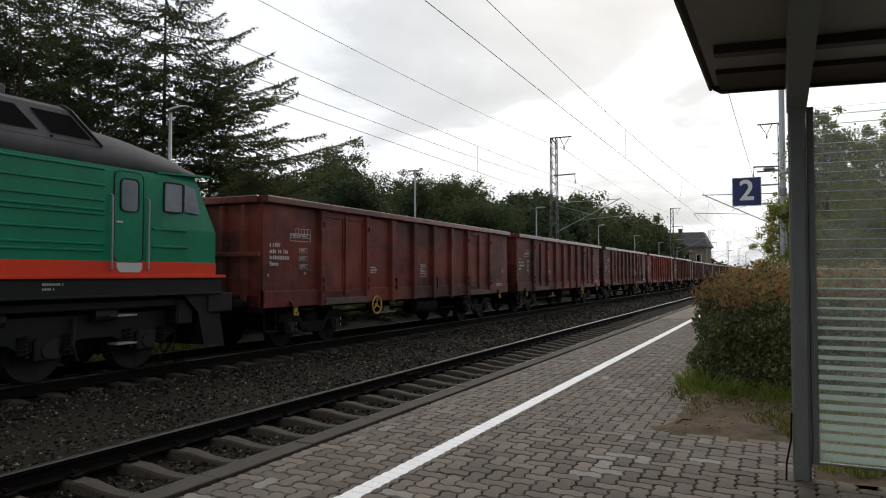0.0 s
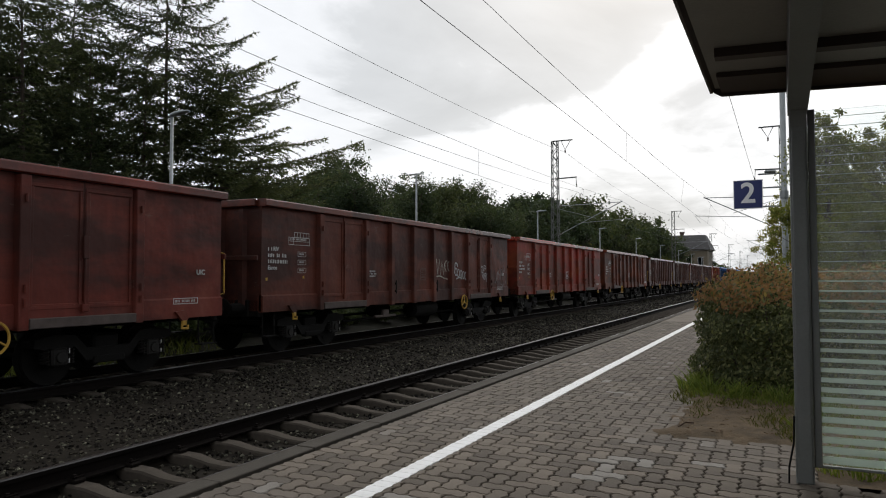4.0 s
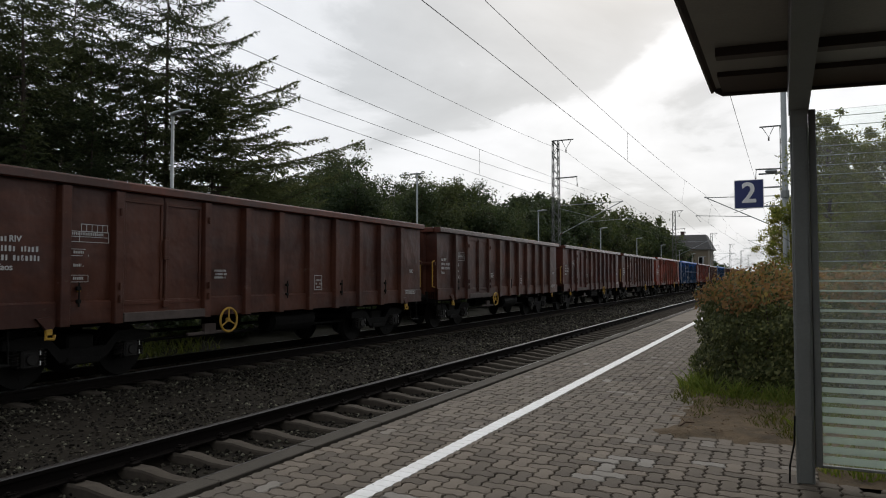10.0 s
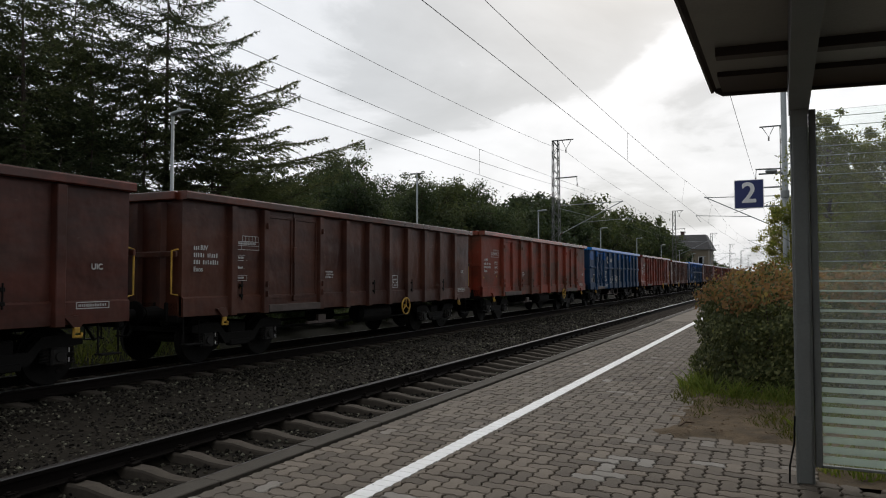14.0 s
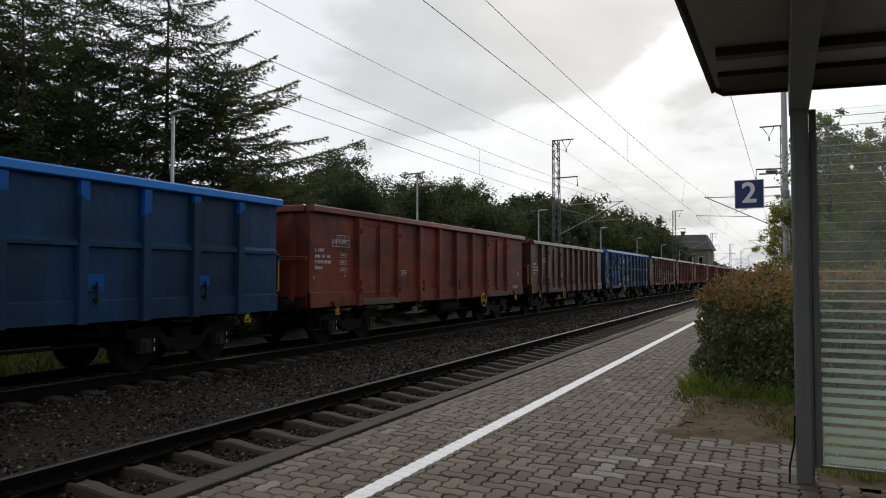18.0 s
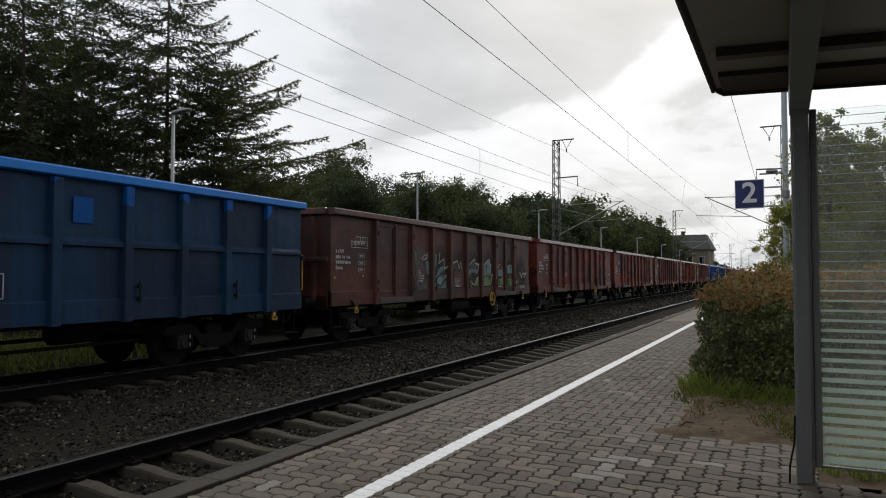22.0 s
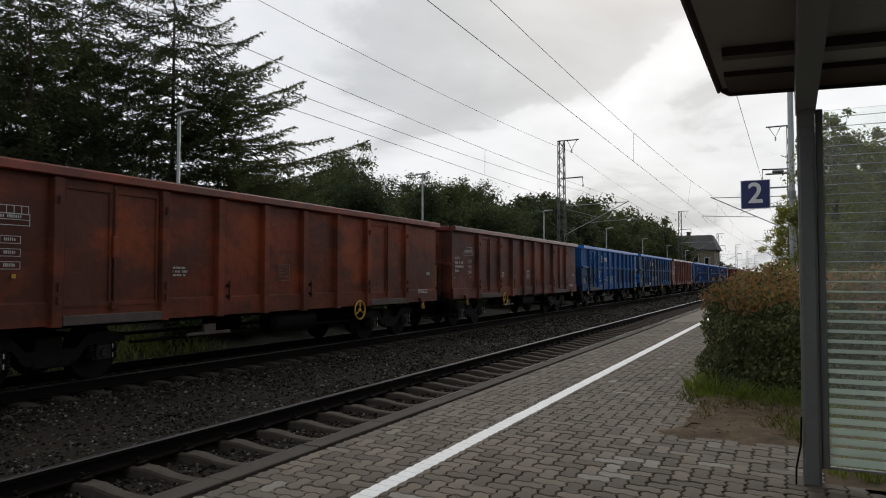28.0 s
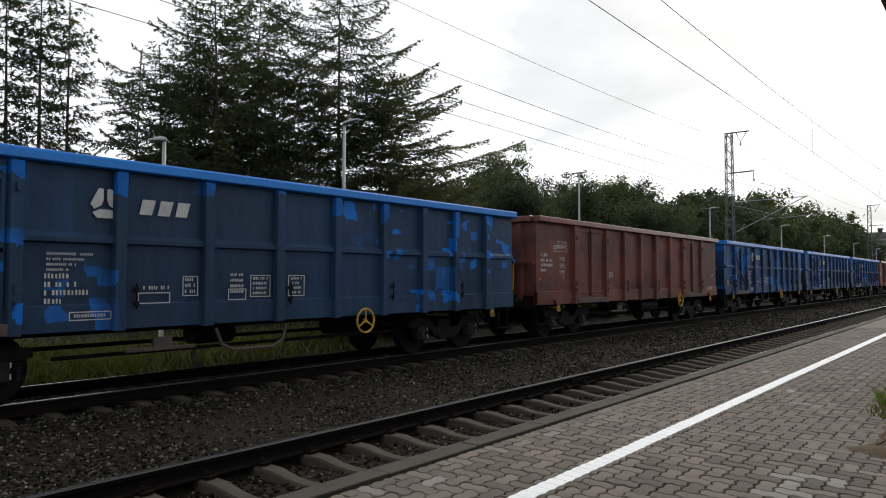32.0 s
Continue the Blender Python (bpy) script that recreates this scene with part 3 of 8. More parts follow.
def build_shelter():
    s = thing("waiting_shelter", "grey metal platform shelter with a dark flat roof", "shelter")
    wall = 5.1
    for y in (wall, -2.4):
        part("post", Geo().cbox(.05, .155, y - .05, y + .06, -.09, 2.34, .006).cbox(.062, .143, y - .062, y - .048, .0, 2.3, .004), ALU, s)
        part("post", Geo().cbox(1.72, 1.82, y - .05, y + .06, -.09, 2.40, .006), ALU, s)
    # end wall of striped glass
    part("panel_frame", Geo().cbox(.158, .200, wall - .02, wall + .03, .10, 2.37, .004).cbox(1.66, 1.70, wall - .02, wall + .03, .10, 2.37, .004)
         .cbox(.20, 1.66, wall - .012, wall + .018, .098, .114, .003), ALU, s)
    pane = part("glass_pane", Geo().box(.20, 1.66, wall - .004, wall + .004, .114, 2.36), GLASS, s, "clear glass pane")
    pane.visible_shadow = False
    for i in range(36):
        h, z = max(.0035, .045 - .0020 * i), .1747 + .06115 * i
        part("stripe", Geo().box(.202, 1.658, wall - .0085, wall - .0045, z - h, z), FROST, s, "pale printed stripe on the glass")
    # roof
    part("roof_sheet", Geo().prism([(-.42, 2.60), (1.95, 2.52), (1.95, 2.60), (-.42, 2.68)], "y", -3.0, wall + .10), ROOF_PANEL, s, "dark ribbed roof underside")
    part("roof_trim", Geo().prism([(-.435, 2.572), (-.42, 2.572), (-.40, 2.60), (-.40, 2.70), (-.435, 2.70)], "y", -3.0, wall + .12), ROOF_TRIM, s, "dark brown roof edge")
    part("roof_trim", Geo().prism([(-.41, 2.575), (-.36, 2.545), (1.95, 2.465), (1.95, 2.61), (-.41, 2.69)], "y", wall + .10, wall + .125), ROOF_TRIM, s, "dark brown roof edge")
    for y in (4.30, 2.9, 1.5, .1, -1.3):
        part("purlin", Geo().prism([(-.33, 2.545), (1.9, 2.465), (1.9, 2.53), (-.33, 2.61)], "y", y - .045, y + .045), ROOF_TRIM, s)
    part("purlin", Geo().prism([(-.36, 2.565), (1.9, 2.485), (1.9, 2.53), (-.36, 2.61)], "y", 4.78, wall + .098), ROOF_TRIM, s)
    part("beam", Geo().prism([(.045, 2.36), (.16, 2.36), (.175, 2.57), (.04, 2.57)], "y", -2.9, wall + .08), ALU, s, "long grey roof beam")
    part("beam", Geo().cbox(1.71, 1.83, -2.9, wall + .08, 2.38, 2.51, .006), ALU, s)
    part("bracket", Geo().prism([(wall - .05, 2.22), (wall + .06, 2.22), (wall + .07, 2.37), (wall - .10, 2.37)], "x", .055, .15), ALU, s)
    # back wall behind the camera's place
    part("back_wall", Geo().box(1.73, 1.80, -2.35, wall - .06, .12, 2.38), ALU, s)
    # thin cable down the post
    part("cable", Geo().tube([(.045, wall - .06, .42), (.04, wall - .065, .25), (.012, wall - .07, .10), (.008, wall - .07, -.085)], .006, 6), DARK_STEEL, s, "black cable at the foot of the post")
    return s


build_shelter()


def stroke(pts, w, y, depth=.004):
    """A flat band of even width through (x, z) points, standing in the plane y."""
    g = Geo()
    n = len(pts)
    L, R_ = [], []
    for i in range(n):
        a, b = Vector(pts[max(0, i - 1)]), Vector(pts[min(n - 1, i + 1)])
        d = (b - a).normalized()
        nn = Vector((-d.y, d.x)) * w / 2
        p = Vector(pts[i])
        L.append(p + nn)
        R_.append(p - nn)
    vs = [(p.x, y, p.y) for p in L] + [(p.x, y, p.y) for p in R_] + [(p.x, y + depth, p.y) for p in L] + [(p.x, y + depth, p.y) for p in R_]
    fs = []
    for i in range(n - 1):
        fs += [(i, i + 1, n + i + 1, n + i), (2 * n + i, 3 * n + i, 3 * n + i + 1, 2 * n + i + 1), (i, 2 * n + i, 2 * n + i + 1, i + 1), (n + i, n + i + 1, 3 * n + i + 1, 3 * n + i)]
    fs += [(0, n, 3 * n, 2 * n), (n - 1, 3 * n - 1, 4 * n - 1, 2 * n - 1)]
    return g.add(vs, fs)


def text_mesh(body, size, mat, name):
    cu = bpy.data.curves.new(name, "FONT")
    cu.body, cu.size, cu.extrude, cu.align_x, cu.align_y = body, size, .003, "CENTER", "CENTER"
    ob = new(name, cu)
    dg = bpy.context.evaluated_depsgraph_get()
    me = bpy.data.meshes.new_from_object(ob.evaluated_get(dg))
    bpy.data.objects.remove(ob)
    # a bold face: the outline laid out five times, each a hair further forward
    g = Geo()
    w = size * .020
    for k, (dx, dy) in enumerate([(0, 0)] + [(w * math.cos(a * math.pi / 4), w * math.sin(a * math.pi / 4)) for a in range(8)]):
        g.add([(v.co.x + dx, v.co.y + dy, v.co.z + .0006 * k) for v in me.vertices], [tuple(p.vertices) for p in me.polygons])
    return g.mesh(name, mat)


def build_sign():
    s = thing("platform_lamp_post", "tall grey steel lamp post carrying a track number sign", "lamp post", m=pose(.06, 18.5, -.10))
    part("pole", Geo().tube([(0, 0, 0), (0, 0, 1.2), (0, 0, 1.25), (0, 0, 7.2)], [.085, .085, .075, .060], 14), GREY_STEEL, s, smooth=True)
    part("collar", Geo().tube([(0, 0, 3.25), (0, 0, 3.42)], .092, 14), GREY_STEEL, s)
    part("lamp_arm", Geo().tube([(0, 0, 7.1), (-.3, 0, 7.25), (-.8, 0, 7.3)], .03, 8), GREY_STEEL, s)
    part("lamp_head", Geo().cbox(-1.35, -.75, -.11, .11, 7.22, 7.33, .03), GREY_STEEL, s)
    for z in (3.50, 3.05):
        part("sign_arm", Geo().cbox(-.46, .02, -.02, .02, z, z + .035, .004), GREY_STEEL, s)
    board = part("sign_board", Geo().cbox(-1.11, -.46, -.03, .03, 3.03, 3.72, .012), SIGN_BLUE, s, "dark blue track number board")
    num = part("sign_number", text_mesh("2", .68, SIGN_WHITE, "sign_number"), None, board, "white numeral 2")
    num.matrix_basis = pose(-.785, -.036, 3.385, 90, 0, 0)
    edge = Geo().box(-1.11, -.46, -.034, -.031, 3.03, 3.045).box(-1.11, -.46, -.034, -.031, 3.705, 3.72).box(-1.11, -1.095, -.034, -.031, 3.045, 3.705).box(-.475, -.46, -.034, -.031, 3.045, 3.705)
    part("sign_border", edge, SIGN_WHITE, board, "thin white border")
    part("sign_light", Geo().cbox(-.56, -.02, -.05, .05, 3.83, 3.86, .01).cbox(-.42, -.16, -.09, .09, 3.86, 3.93, .03), GREY_STEEL, s, "small light over the board")
    return s


build_sign()

# ---------------------------------------------------------------- far platform lamps
LAMP_HEAD = plain("lamp_head_grey", (0.30, 0.33, 0.32), (0.24, 0.27, 0.26), 0.4, 0.2, 3, 40, 0.05)


def build_lamp():
    s = thing("street_lamp", "slim grey steel lamp post with a flat hooded head", "street lamp", "lamps along the far side", m=pose(-16, 15.1, -.35))
    part("pole", Geo().tube([(0, 0, -.3), (0, 0, 1.0), (0, 0, 1.05), (0, 0, 6.35)], [.075, .075, .058, .045], 10), GREY_STEEL, s, smooth=True)
    g = Geo()
    sec = [(-.10, .03, .05), (.05, .10, .10), (.35, .125, .09), (.62, .09, .05), (.68, .04, .02)]
    vs, fs = [], []
    for x, w, h in sec:
        for k in range(10):
            a = 2 * math.pi * k / 10
            vs.append((x, w * math.cos(a), 6.38 + .1 * x + (h if math.sin(a) > 0 else .025) * math.sin(a)))
    for i in range(len(sec) - 1):
        for k in range(10):
            a, b = i * 10 + k, i * 10 + (k + 1) % 10
            fs.append((a, a + 10, b + 10, b))
    fs += [tuple(range(10)), tuple(range(40, 50))[::-1]]
    part("lamp_head", g.add(vs, fs), LAMP_HEAD, s, "pale hooded lamp head", smooth=True)
    return s


lamp = build_lamp()
for y in (49.3, 68.7, 87.5, 106.4, 126.2, 145, 164, 183):
    copy_thing(lamp, pose(-16, y, -.35 - .004 * (y - 49)))
copy_thing(lamp, pose(-16, 9.14, -1.75, 0, 0, 180))


def build_double_lamp():
    s = thing("street_lamp", "thin grey lamp post with a pair of short arms", "street lamp", "lamps along the far side", m=pose(-16, 30.4, -.35))
    part("pole", Geo().tube([(0, 0, -.3), (0, 0, 1.0), (0, 0, 1.05), (0, 0, 6.70)], [.07, .07, .055, .045], 10), GREY_STEEL, s, smooth=True)
    for sx in (-1, 1):
        part("lamp_head", Geo().cbox(sx * .05, sx * .38, -.07, .07, 6.64, 6.69, .02), LAMP_HEAD, s)
    return s


build_double_lamp()


# ---------------------------------------------------------------- overhead line
def lattice(g, w0, w1, z0, z1, n, r=.028):
    """Four legs and zigzag bracing, tapering upwards."""
    lv = [(z0 + (z1 - z0) * i / n, w0 + (w1 - w0) * i / n) for i in range(n + 1)]
    for sx, sy in ((-1, -1), (1, -1), (1, 1), (-1, 1)):
        a, b = lv[0], lv[-1]
        g.tube([(sx * a[1], sy * a[1], a[0]), (sx * b[1], sy * b[1], b[0])], r * 1.5, 4)
    for i in range(n):
        (za, a), (zb, b) = lv[i], lv[i + 1]
        s = 1 if i % 2 else -1
        for t in (-1, 1):
            g.tube([(s * a, t * a, za), (-s * b, t * b, zb)], r, 3, False)
            g.tube([(t * a, s * a, za), (t * b, -s * b, zb)], r, 3, False)
    return g


def insulator(g, p, d, n=5):
    p, d = Vector(p), Vector(d).normalized()
    for i in range(n):
        g.disc(p + d * .055 * i, d, .06, .015, 8)
    return g


INSULATOR = plain("brown_insulator", (0.10, 0.05, 0.035), (0.06, 0.03, 0.02), 0.25, 0, 3, 30, 0.0)


def build_mast(reach, top, label):
    """reach: signed distance from the mast to its track's centre line."""
    s = thing("overhead_line_mast", label, "mast", "overhead line masts")
    sg = 1 if reach > 0 else -1
    part("foundation", Geo().cbox(-.5, .5, -.5, .5, -.4, .25, .03), CONCRETE, s)
    w = .30 if reach > 0 else .17
    part("tower", lattice(Geo(), w, w * .72, .2, top, 22), MAST_STEEL, s, "tapering steel lattice tower")
    a = part("top_arm", Geo().tube([(-.25 * sg, 0, top), (sg * 1.45, 0, top)], .05, 6).tube([(sg * .5, 0, top), (sg * .85, 0, top - .75), (sg * 1.3, 0, top)], .03, 5), MAST_STEEL, s)
    part("insulator", insulator(Geo(), (sg * .85, 0, top - .78), (0, 0, -1)), INSULATOR, a)
    m = part("middle_arm", Geo().tube([(0, 0, top - 3.05), (sg * 1.75, 0, top - 3.0)], .05, 6).tube([(sg * 1.7, 0, top - 3.0), (sg * 1.75, 0, top - 3.65)], .025, 5), MAST_STEEL, s)
    part("insulator", insulator(Geo(), (sg * 1.75, 0, top - 3.6), (0, 0, -1), 4), INSULATOR, m)
    r = reach
    zt, zb = 7.45, 5.0
    c = part("cantilever", Geo().tube([(sg * .2, 0, zb), (r, 0, zt + .05)], .035, 7).tube([(sg * .2, 0, zt - .10), (r, 0, zt)], .03, 7).tube([(sg * .2, 0, zt - .3), (r * .62, 0, zb + 1.25)], .018, 5), GREY_STEEL, s, "galvanised tube cantilever")
    part("steady_arm", Geo().tube([(r * .42, 0, zb + .95), (r * 1.12, 0, zb + 1.15)], .022, 6).tube([(r * 1.12, 0, zb + 1.15), (r + .25 * sg, 0, 5.62)], .012, 5), GREY_STEEL, s)
    part("insulator", insulator(Geo(), (sg * .35, 0, zb + .06), (r, 0, zt - zb)), INSULATOR, c)
    part("insulator", insulator(Geo(), (sg * .35, 0, zt - .10), (r, 0, .1)), INSULATOR, c)
    return s


MAST_Y = (55, 123, 191, 259, 327, 395)
mast_l = build_mast(5.3, 12.6, "tall steel lattice mast with overhead line arms beside the far track")
mast_r = build_mast(-5.2, 12.3, "slim steel lattice mast with overhead line arms beside the platform")
mast_l.matrix_basis, mast_r.matrix_basis = pose(-16.37, 55, RAIL), pose(.05, 55, RAIL)
for y in MAST_Y[1:]:
    copy_thing(mast_l, pose(-16.37, y, RAIL))
    copy_thing(mast_r, pose(.05, y, RAIL))


def sag(y, y0, y1, depth):
    u = (y - y0) / (y1 - y0)
    return -4 * depth * u * (1 - u)


def build_wires():
    spans = [(-13, 55)] + [(MAST_Y[i], MAST_Y[i + 1]) for i in range(5)]
    for x, tag in ((NEAR, "near"), (FAR, "far")):
        s = thing("overhead_wire", f"thin overhead contact line over the {tag} track", "overhead line")
        mess, cont, drops = [], [], []
        zc, zm = (5.60, 7.35) if x == NEAR else (5.46, 7.20)
        for a, b in spans:
            for k in range(12):
                y = a + (b - a) * k / 12
                mess.append((x, y, zm + sag(y, a, b, .70)))
                cont.append((x + .25 * math.cos(math.pi * (y + 8) / 68), y, zc))
                if k % 3 == 1:
                    drops.append((mess[-1], cont[-1]))
        part("messenger_wire", Geo().tube(mess, .007, 5), WIRE, s)
        part("contact_wire", Geo().tube(cont, .007, 5), WIRE, s)
        for p, q in drops:
            part("dropper", Geo().tube([p, q], .006, 4), WIRE, s)
        tagged(s, kind="")
    for x, z, d in ((-15.5, 11.25, .9), (-14.6, 8.05, .7), (-1.415, 7.0, .05)):
        s = thing("feeder_wire", "dark feeder cable strung from mast to mast", "overhead line")
        pts = [(x, a + (b - a) * k / 12, z + sag(a + (b - a) * k / 12, a, b, d)) for a, b in spans for k in range(12)]
        part("cable", Geo().tube(pts, .009, 5), WIRE, s)


build_wires()


# ---------------------------------------------------------------- freight wagons
LENGTH = {"long": 15.74, "short": 14.04, "blue": 15.74}
PAINT = plain("wagon_paint", (0.10, 0.035, 0.026), (0.07, 0.03, 0.024))     # stands in until each wagon gets its own
RIM = plain("wagon_rim", (0.16, 0.12, 0.11), (0.10, 0.07, 0.06), 0.6, 0, 2, 40, .2, (1, .3, 1))
INSIDE = plain("wagon_inside", (0.09, 0.055, 0.04), (0.06, 0.04, 0.03), 0.85)
FADED = plain("faded_marking", (0.20, 0.15, 0.12), (0.09, 0.05, 0.04), 0.7, 0, 6, 40, 0.05)
LABEL_GREY = plain("label_grey", (0.22, 0.24, 0.26), (0.14, 0.15, 0.17), 0.7, 0, 6, 40, 0.05)


def lettering(rows, x, y0, z0, h, gap, widths):
    """Blocks that stand for rows of small painted writing."""
    g = Geo()
    z = z0
    r = random.Random(int(y0 * 100) + rows)
    for i in range(rows):
        y = y0
        end = y0 + widths[i % len(widths)]
        while y < end - .02:
            w = h * r.uniform(.26, .42)
            if r.random() > .10:
                g.box(x, x + .003, y, min(y + w, end), z + h * .06, z + h * r.choice((.84, .94, .94)))
            y += w + h * r.uniform(.24, .34)
        z -= h + gap
    return g


def frame_box(g, x, y0, y1, z0, z1, t=.014):
    g.box(x, x + .003, y0, y1, z0, z0 + t)
    g.box(x, x + .003, y0, y1, z1 - t, z1)
    g.box(x, x + .003, y0, y0 + t, z0 + t, z1 - t)
    g.box(x, x + .003, y1 - t, y1, z0 + t, z1 - t)
    return g


def wheelset_geo():
    g = Geo()
    for sx in (-1, 1):
        g.tube([(sx * .82, 0, 0), (sx * .76, 0, 0), (sx * .752, 0, 0), (sx * .69, 0, 0), (sx * .675, 0, 0)], [.44, .455, .47, .49, .485], 28)
        g.tube([(sx * .83, 0, 0), (sx * .81, 0, 0)], [.17, .19], 14)
        for k in range(4):
            a = math.pi * k / 2
            g.cbox(sx * .822, sx * .832, .30 * math.cos(a) - .035, .30 * math.cos(a) + .035, .30 * math.sin(a) - .035, .30 * math.sin(a) + .035, .004)
    g.tube([(-1.08, 0, 0), (1.08, 0, 0)], .075, 12)
    return g


WHEELSET = wheelset_geo().mesh("wheelset", DARK_STEEL)


def bogie_parts(parent, y, ends):
    """A two-axle bogie with side frames, boxes and springs."""
    g = Geo()
    for sx in (-1, 1):
        out = [(-1.32, .62), (-1.30, .75), (-.98, .80), (-.62, .78), (-.40, .56), (.40, .56), (.62, .78), (.98, .80), (1.30, .75), (1.32, .62), (1.12, .60), (.62, .60), (.42, .36), (-.42, .36), (-.62, .60), (-1.12, .60)]
        g.prism(out, "x", sx * 1.0 - .06, sx * 1.0 + .06)
        g.cbox(sx * .94, sx * 1.09, -.30, .30, .30, .42, .02)
    g.cbox(-1.0, 1.0, -.24, .24, .52, .76, .03)
    g.cbox(-.95, .95, -1.30, -1.20, .62, .72, .01).cbox(-.95, .95, 1.20, 1.30, .62, .72, .01)
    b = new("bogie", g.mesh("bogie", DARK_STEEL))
    b.parent = parent
    b.location = (0, y, 0)
    tagged(b, "dirty black two-axle bogie")
    for sy in (-.9, .9):
        w = part("wheelset", WHEELSET, None, b, "worn steel wheels on an axle")
        w.location = (0, sy, .46)
        for sx in (-1, 1):
            g = Geo().cbox(sx * .93, sx * 1.10, sy - .14, sy + .14, .32, .60, .03).disc((sx * 1.11, sy, .46), (1, 0, 0), .085, .02, 12, .008)
            for d in (-.21, .21):
                g.tube([(sx * 1.02 + .062 * math.cos(a * .9), sy + d + .062 * math.sin(a * .9), .36 + .0068 * a) for a in range(36)], .017, 4, False)
            part("axle_box", g, WHEEL_STEEL, b, "axle box with coil springs")
    marks = Geo()
    for sy in (-.9, .9):
        for z in (.37, .52):
            marks.box(1.135, 1.138, sy + .11, sy + .13, z, z + .07)
    tagged(part("markings", marks, WHITE_PAINT, b), kind="stuff")
    return b


def buffers(parent, end, half, z=1.04, reach=.455):
    s = -1 if end < 0 else 1
    for sx in (-.875, .875):
        b = part("buffer", Geo().tube([(sx, s * half, z), (sx, s * (half + reach - .17), z)], [.12, .105], 12).cbox(sx - .18, sx + .18, s * (half - .02), s * (half + .03), z - .18, z + .18, .02), DARK_STEEL, parent)
        part("buffer_head", Geo().tube([(sx, s * (half + reach - .19), z), (sx, s * (half + reach - .035), z), (sx, s * (half + reach - .015), z), (sx, s * (half + reach), z)], [.08, .08, .22, .20], 16), DARK_STEEL, b)
    part("coupling", Geo().cbox(-.05, .05, s * (half - .1), s * (half + .22), z - .08, z + .06, .015).ring((0, s * (half + .32), z - .12), (1, 0, 0), .12, .022, 12, 5)
         .tube([(.28, s * half, z - .1), (.30, s * (half + .22), z - .45), (.22, s * (half + .42), z - .42)], .025, 6), DARK_STEEL, parent)


